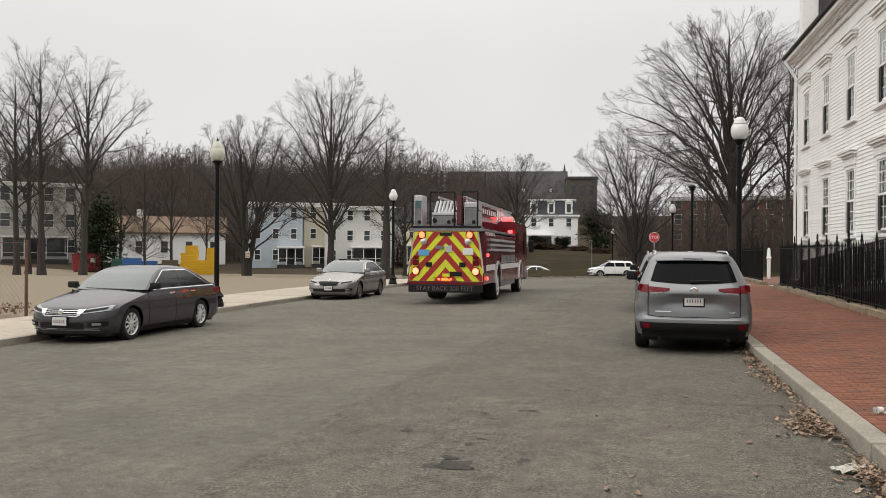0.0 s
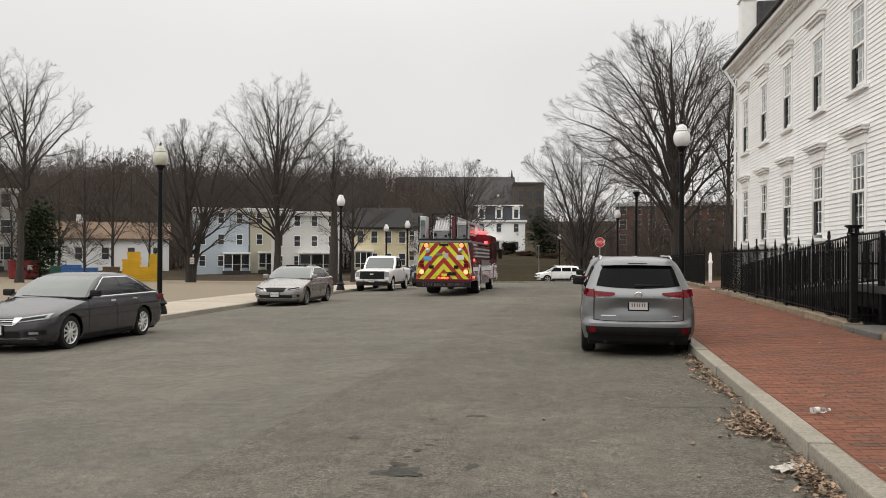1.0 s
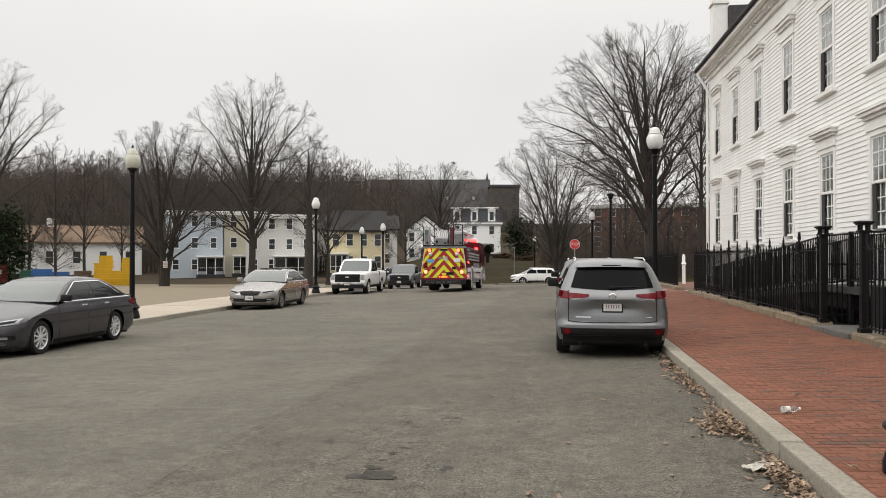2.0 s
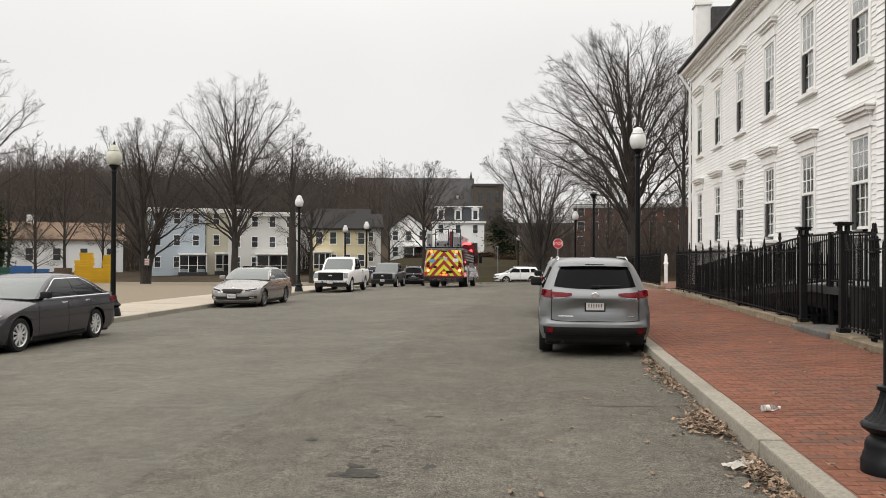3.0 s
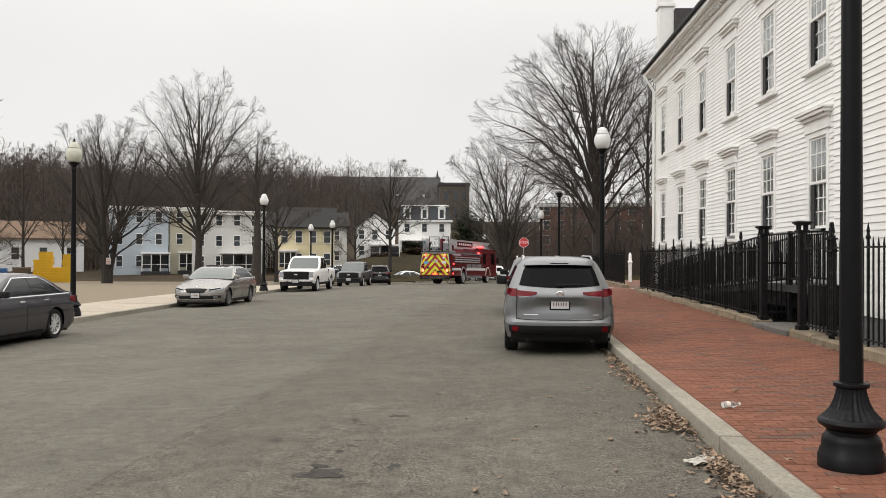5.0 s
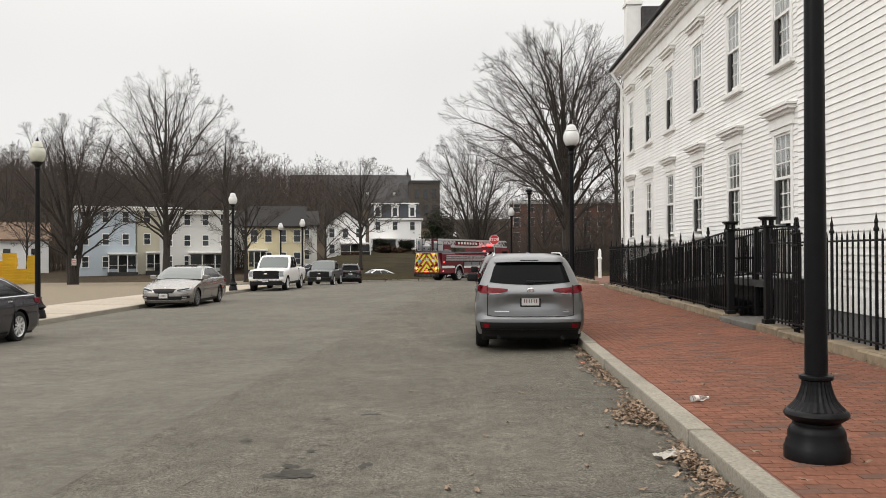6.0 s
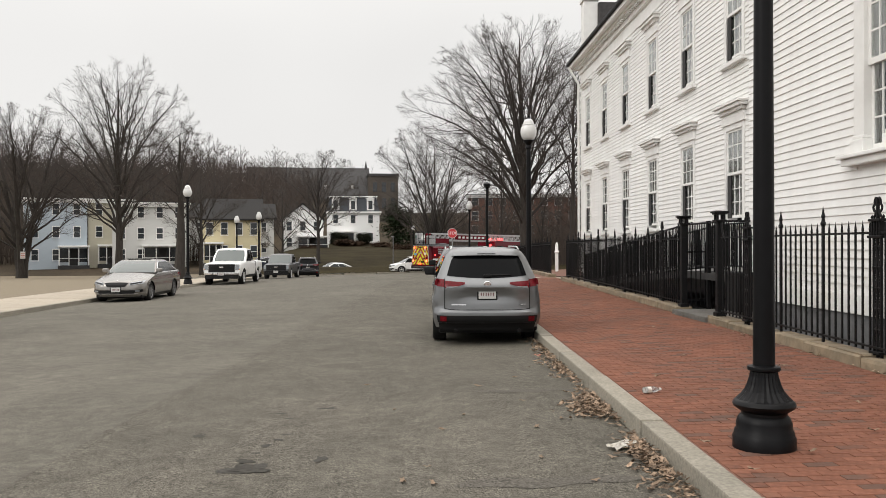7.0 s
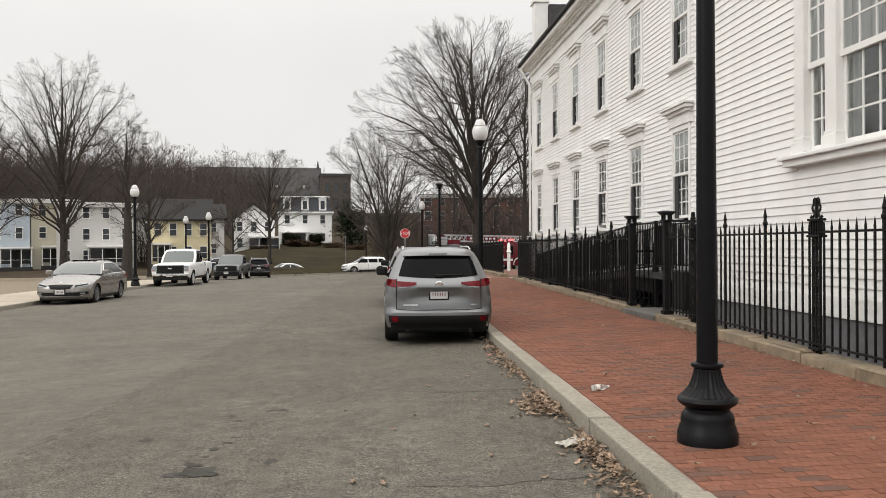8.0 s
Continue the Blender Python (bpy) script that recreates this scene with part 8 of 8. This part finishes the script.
    for i in range(1, n):
        y = yc + i * 0.11
        share("baluster", first.data, rp, pose(5.9, y, deck_z(y)))
        share("baluster", first.data, rp, pose(6.66, y, deck_z(y)))
    # Added dark sheet: the void under the landing painted as a surface
    part("landing_skirt", box(6.62, yc + 0.05, 0.16, 6.66, yb + 1.5, z_top - 0.15, 0.004), IRON, rp, "dark sheet standing in for the shade under the landing")
    part("landing_beam", box(5.86, yc - 0.03, z_top - 0.36, 6.7, yc + 0.03, z_top - 0.142, 0.01), IRON, rp)
    bm = bmesh.new()
    for i in range(8):
        tube(bm, (5.9 + i * 0.11, yc, z_top), (5.9 + i * 0.11, yc, z_top + 1.02), 0.009, n=4)
    tube(bm, (5.9, yc, z_top + 1.02), (6.68, yc, z_top + 1.02), 0.022, n=6)
    part("end_rail", bm, IRON, rp)
    for y in (16.7, 20.0, 23.0, 26.0):
        part("ramp_post", box(5.86, y - 0.05, 0.1, 5.94, y + 0.05, deck_z(y) + 1.06, 0.01), IRON, rp)
    bn = thing("wheeled_bin", pose(6.05, 15.25, walk_z(6, 15) + 0.1), "dark wheeled rubbish bin under the ramp landing", "bin")
    part("tub", extrude([(-0.26, 0.05), (0.26, 0.05), (0.3, 0.72), (-0.3, 0.72)], -0.22, 0.22), BLACKPLASTIC, bn)
    part("lid", box(-0.24, -0.32, 0.72, 0.24, 0.32, 0.78, 0.02), BLACKPLASTIC, bn)


THRESHOLD = mat("threshold_stone", (0.115, 0.108, 0.097), 0.9, vary=0.3, scale=9, bump=0.5, second=(0.07, 0.065, 0.058), second_scale=2.0)
ALUDARK_RAMP = mat("ramp_decking", (0.03, 0.03, 0.03), 0.8, vary=0.25, scale=8)
gate_and_ramp()


def stop_sign():
    x, y = 2.12, 54.0
    sg = thing("stop_sign", pose(x, y, road_z(x, y) + 0.1), "red octagonal stop sign on a thin steel post", "stop sign")
    part("post", box(-0.03, -0.02, 0, 0.03, 0.02, 2.95, 0.005), ALU_POST, sg)
    pts = [(0.335 * math.cos(math.pi / 8 + i * math.pi / 4), 2.62 + 0.335 * math.sin(math.pi / 8 + i * math.pi / 4)) for i in range(8)]
    part("rim", extrude(pts, -0.024, -0.02, "y"), SIGNWHITE, sg)
    part("face", extrude([(px * 0.93, 2.62 + (pz - 2.62) * 0.93) for px, pz in pts], -0.029, -0.0245, "y"), SIGNRED, sg)
    cu = bpy.data.curves.new("stop_word", "FONT")
    cu.body, cu.size, cu.extrude, cu.align_x, cu.align_y = "STOP", 0.26, 0.003, "CENTER", "CENTER"
    tmp = bpy.data.objects.new("stop_word", cu)
    scene.collection.objects.link(tmp)
    me = bpy.data.meshes.new_from_object(tmp.evaluated_get(bpy.context.evaluated_depsgraph_get()))
    bpy.data.objects.remove(tmp)
    me.materials.clear()
    me.materials.append(SIGNWHITE)
    ob = new("stop_word", me)
    ob.parent = sg
    ob.matrix_basis = pose(0, -0.033, 2.62, 90, 0, 0)


ALU_POST = mat("galvanised_post", (0.3, 0.31, 0.31), 0.5, 0.6, vary=0.15, scale=9)
SIGNWHITE = mat("sign_white", (0.75, 0.75, 0.75), 0.5, vary=0.05, scale=9)
SIGNRED = mat("sign_red", (0.5, 0.03, 0.035), 0.45, vary=0.08, scale=9)
stop_sign()


FAINT = mat("faint_damp", (0.098, 0.09, 0.077), 0.9, spec=0.14, vary=0.8, scale=60, bump=0.5, bump_scale=130)


def street_marks():
    """Tar stains, damp patches and cracks that lie in the asphalt."""
    rng = random.Random(21)

    def patch(name, x, y, rx, ry, material, label, n=22, wob=0.35, lift=0.007):
        verts = [(x, y, road_z(x, y) + lift)]
        ph = [rng.uniform(0, 6) for _ in range(4)]
        for i in range(n):
            a = 2 * math.pi * i / n
            k = 1 + wob * (0.5 * math.sin(2 * a + ph[0]) + 0.35 * math.sin(3 * a + ph[1]) + 0.3 * math.sin(5 * a + ph[2]) + 0.2 * rng.uniform(-1, 1))
            px, py = x + rx * k * math.cos(a), y + ry * k * math.sin(a)
            verts.append((px, py, road_z(px, py) + lift))
        tagged(raw(name, verts, [(0, i + 1, (i + 1) % n + 1) for i in range(n)], material), label, "stain", kind="structure")
    patch("tar_stain", -1.28, 6.27, 0.15, 0.15, DAMP, "faded rim of an oil stain", 60, 0.5, 0.006)
    patch("tar_stain", -1.27, 6.26, 0.125, 0.12, TAR, "dark oil stain on the asphalt", 60, 0.5, 0.009)
    patch("tar_stain", -1.34, 6.5, 0.075, 0.06, TAR, "small dark oil spot on the asphalt", 40, 0.55)
    for x, y, rx, ry in ((-0.92, 8.55, 0.085, 0.045), (-1.36, 8.35, 0.05, 0.03), (-1.27, 7.0, 0.05, 0.04), (-1.2, 7.2, 0.04, 0.035), (-1.95, 7.45, 0.07, 0.035), (-1.16, 7.4, 0.045, 0.02), (-1.25, 8.1, 0.03, 0.03), (-0.75, 6.5, 0.04, 0.1), (-1.3, 6.75, 0.03, 0.03)):
        patch("tar_stain", x, y, rx, ry, DAMP, "small dark spot on the asphalt", 30, 0.6)
    patch("damp_band", 1.15, 9.25, 0.45, 0.1, FAINT, "faint damp band on the asphalt", 40, 0.4, 0.006)
    patch("damp_band", 0.9, 5.7, 0.55, 0.14, FAINT, "faint damp band on the asphalt", 40, 0.4, 0.006)
    bm = bmesh.new()
    for x, y, dx, dy, n in ((-2.9, 40.0, 0.05, 0.6, 10), (-2.05, 5.9, 0.045, 0.1, 16)):
        px, py = x, y
        for i in range(n):
            qx, qy = px + dx + rng.uniform(-0.05, 0.05), py + dy
            wd = 0.0015 + rng.random() * 0.0035
            z0, z1 = road_z(px, py) + 0.006, road_z(qx, qy) + 0.006
            vs = [bm.verts.new(c) for c in ((px - wd, py, z0), (px + wd, py, z0), (qx + wd, qy, z1), (qx - wd, qy, z1))]
            bm.faces.new(vs)
            px, py = qx, qy
    tagged(link("asphalt_crack", bm, DAMP), "thin meandering cracks in the asphalt", "crack", kind="structure")
    # the long joint between the two lanes of paving
    bm = bmesh.new()
    y = 4.5
    while y < 42:
        wd = 0.003 + rng.random() * 0.006
        x0, x1 = seam_x(y), seam_x(y + 0.3)
        vs = [bm.verts.new(c) for c in ((x0 - wd, y, road_z(x0, y) + 0.006), (x0 + wd, y, road_z(x0, y) + 0.006), (x1 + wd, y + 0.3, road_z(x1, y + 0.3) + 0.006), (x1 - wd, y + 0.3, road_z(x1, y + 0.3) + 0.006))]
        bm.faces.new(vs)
        y += 0.3 if rng.random() < 0.6 else 1.05
    tagged(link("paving_joint", bm, FAINT), "faint broken joint between two lanes of paving", "joint", kind="structure")


street_marks()


def leaf_mesh(rng, size):
    """One curled, lobed oak leaf as a thin fan."""
    n = 12
    vs = [Vector((0, 0, 0.006))]
    for i in range(n):
        a = 2 * math.pi * i / n
        r = size * (0.95 if i % 2 else 0.55) * (0.75 + 0.3 * abs(math.cos(a)))
        vs.append(Vector((r * math.cos(a), r * 0.55 * math.sin(a), 0.004 + 0.22 * size * rng.random() + 0.18 * size * abs(math.cos(a)))))
    return vs, [(0, i + 1, (i + 1) % n + 1) for i in range(n)]


def leaves():
    rng = random.Random(12)
    verts, faces = [], []

    def drop_leaf(x, y, z, size):
        vs, fs = leaf_mesh(rng, size)
        m = pose(x, y, z, rng.uniform(-25, 25), rng.uniform(-25, 25), rng.uniform(0, 360))
        k = len(verts)
        verts.extend(tuple(m @ v) for v in vs)
        faces.extend(tuple(i + k for i in f) for f in fs)
    for i in range(1150):
        cy, sy, wd = ((8.0, 0.2, 0.15), (8.4, 0.3, 0.12), (10.8, 0.5, 0.11), (6.35, 0.25, 0.11), (9.5, 3.0, 0.04), (5.5, 0.4, 0.12), (12.6, 0.8, 0.1), (8.15, 0.22, 0.18))[i % 8]
        y = rng.gauss(cy, sy)
        d = abs(rng.gauss(0, wd))
        if y < 4.2 or y > 15.5:
            continue
        x = kerb_x(y) - 0.03 - d
        drop_leaf(x, y, road_z(x, y) + 0.012 + max(0, 0.05 - d * 0.2) * rng.random(), rng.uniform(0.03, 0.06))
    for i in range(130):
        y = 5 + 28 * rng.random()
        x = fence_x(y) - 0.2 - abs(rng.gauss(0, 0.08))
        drop_leaf(x, y, walk_z(x, y) + 0.02, rng.uniform(0.03, 0.05))
    tagged(raw("leaf_drift", verts, faces, LEAF), "drift of curled brown oak leaves along the kerb", "leaves", kind="stuff")
    # leaves lying singly
    spots = [(0.12, 5.71), (-0.09, 5.79), (0.08, 6.15), (1.5, 6.25), (1.24, 5.67), (-0.23, 8.36), (1.07, 7.38), (0.23, 7.39), (0.96, 6.32), (1.1, 8.64), (0.45, 8.0), (1.35, 7.7), (-0.6, 9.9), (0.7, 9.6), (1.2, 10.2), (0.3, 5.2), (0.85, 5.1)]
    walk_spots = [(2.72, 5.6), (2.09, 5.95), (3.45, 6.15), (3.9, 7.2), (2.6, 8.9), (3.4, 10.5), (4.2, 9.4), (3.0, 12.0), (4.0, 14.0), (2.15, 5.2), (3.6, 5.6), (3.1, 16.5), (4.5, 17.5)]
    for k, (x, y) in enumerate(spots + walk_spots):
        vs, fs = leaf_mesh(rng, rng.uniform(0.04, 0.065))
        z = road_z(x, y) if k < len(spots) else walk_z(x, y)
        ob = raw("oak_leaf", [tuple(v) for v in vs], fs, LEAF)
        ob.matrix_basis = pose(x, y, z + (0.006 if k < len(spots) else 0.022), rng.uniform(-8, 8), rng.uniform(-8, 8), rng.uniform(0, 360))
        tagged(ob, "single curled brown oak leaf lying flat", "leaf", "fallen leaves")


leaves()


def litter():
    rng = random.Random(2)
    # crumpled paper by the kerb
    bm = grid_patch(lambda u, v: Vector(((u - 0.5) * 0.44, (v - 0.5) * 0.17 * (1.1 - abs(u - 0.4)), 0.012 + 0.035 * abs(math.sin(u * 7 + v * 4)) * (0.4 + 0.6 * rng.random()))), 12, 6)
    bmesh.ops.solidify(bm, geom=bm.faces[:], thickness=0.002)
    ob = link("crumpled_paper", bm, PAPER)
    ob.matrix_basis = pose(1.72, 6.6, road_z(1.7, 6.6) + 0.006, 0, 0, 32)
    tagged(ob, "crumpled white paper sheet lying in the gutter", "paper")
    # empty plastic bottle on the bricks
    bt = thing("plastic_bottle", pose(2.2, 8.0, walk_z(2.25, 8.0) + 0.042, 0, 90, 20) @ Matrix.Scale(0.85, 4), "crushed clear plastic bottle on the brick sidewalk", "bottle")
    part("bottle_body", lathe([(0.02, 0), (0.034, 0.01), (0.036, 0.06), (0.03, 0.09), (0.035, 0.12), (0.034, 0.16), (0.016, 0.2), (0.013, 0.225)], 16), BOTTLE, bt, smooth=True)
    part("bottle_cap", lathe([(0.015, 0.22), (0.016, 0.225), (0.016, 0.24), (0.012, 0.245)], 12), WHITE, bt)
    part("bottle_label", lathe([(0.0365, 0.05), (0.0365, 0.1)], 16), PAPER, bt)
    tagged(raw("gutter_scrap", [tuple(v) for v in leaf_mesh(rng, 0.06)[0]], leaf_mesh(rng, 0.06)[1], SCRAP), "small pink paper scrap beside the kerb", "paper").matrix_basis = pose(1.72, 11.9, 0.02)


PAPER = mat("paper", (0.70, 0.67, 0.61), 0.9, vary=0.1, scale=12)
SCRAP = mat("pink_paper", (0.55, 0.22, 0.16), 0.9, vary=0.1, scale=12)
BOTTLE = mat("clear_plastic", (0.8, 0.82, 0.82), 0.15, vary=0, clear=0.85)
litter()


# ---- brick paving ----
def paving():
    bed = sheet("sidewalk_right", lambda y: (kerb_x(y) + 0.19, fence_x(y) + (0.1 if y < 40 else 6), lambda x, yy: walk_z(x, yy) + 0.0005), [-31 + 2 * i for i in range(47)], JOINT, "red brick sidewalk laid in running bond", 6)
    bl, bw, gap = 0.203, 0.097, 0.005
    bm = box(0, 0, -0.045, bl, bw, 0.012, 0.004)
    first = part("brick", bm, BRICKM, bed)
    rng = random.Random(17)
    made, verts, faces = 0, [], []
    row, y = 0, -10.0
    while y < 37:
        x = kerb_x(y) + 0.205 + (0.0 if row % 2 else -(bl + gap) / 2)
        while x < fence_x(y) - 0.17:
            x0 = max(x, kerb_x(y) + 0.205)
            lift = rng.uniform(-0.0012, 0.0016)
            if 4.5 <= y < 6.55 and made < 300 and x0 == x:
                m = pose(x, y, walk_z(x, y) + lift - 0.006, rng.uniform(-0.4, 0.4), rng.uniform(-0.3, 0.3) - 1.1, rng.uniform(-0.5, 0.5))
                if made == 0:
                    first.matrix_basis = m
                else:
                    share("brick", first.data, bed, m)
                made += 1
            else:
                x1 = x + bl
                k = len(verts)
                z0, z1 = walk_z(x0, y) + 0.006 + lift, walk_z(x1, y) + 0.006 + lift
                for px, py, pz in ((x0, y, z0 - 0.03), (x1, y, z1 - 0.03), (x1, y + bw, z1 - 0.03), (x0, y + bw, z0 - 0.03),
                                   (x0 + 0.003, y + 0.003, z0), (x1 - 0.003, y + 0.003, z1), (x1 - 0.003, y + bw - 0.003, z1), (x0 + 0.003, y + bw - 0.003, z0)):
                    verts.append((px, py, pz))
                faces += [(k + 4, k + 5, k + 6, k + 7), (k, k + 1, k + 5, k + 4), (k + 1, k + 2, k + 6, k + 5), (k + 2, k + 3, k + 7, k + 6), (k + 3, k, k + 4, k + 7)]
            x += bl + gap
        y += bw + gap
        row += 1
    tagged(raw("brick_field", verts, faces, BRICKI, bed), kind="stuff")


paving()


def concrete_apron():
    tagged(link("walk_apron", box(kerb_x(37) + 0.2, 37.0, 0.0, fence_x(37) + 2.5, 38.6, walk_z(4, 38) + 0.03, 0.01), CONCRETE), "pale concrete path crossing the sidewalk", "path", kind="structure")


concrete_apron()
motions()
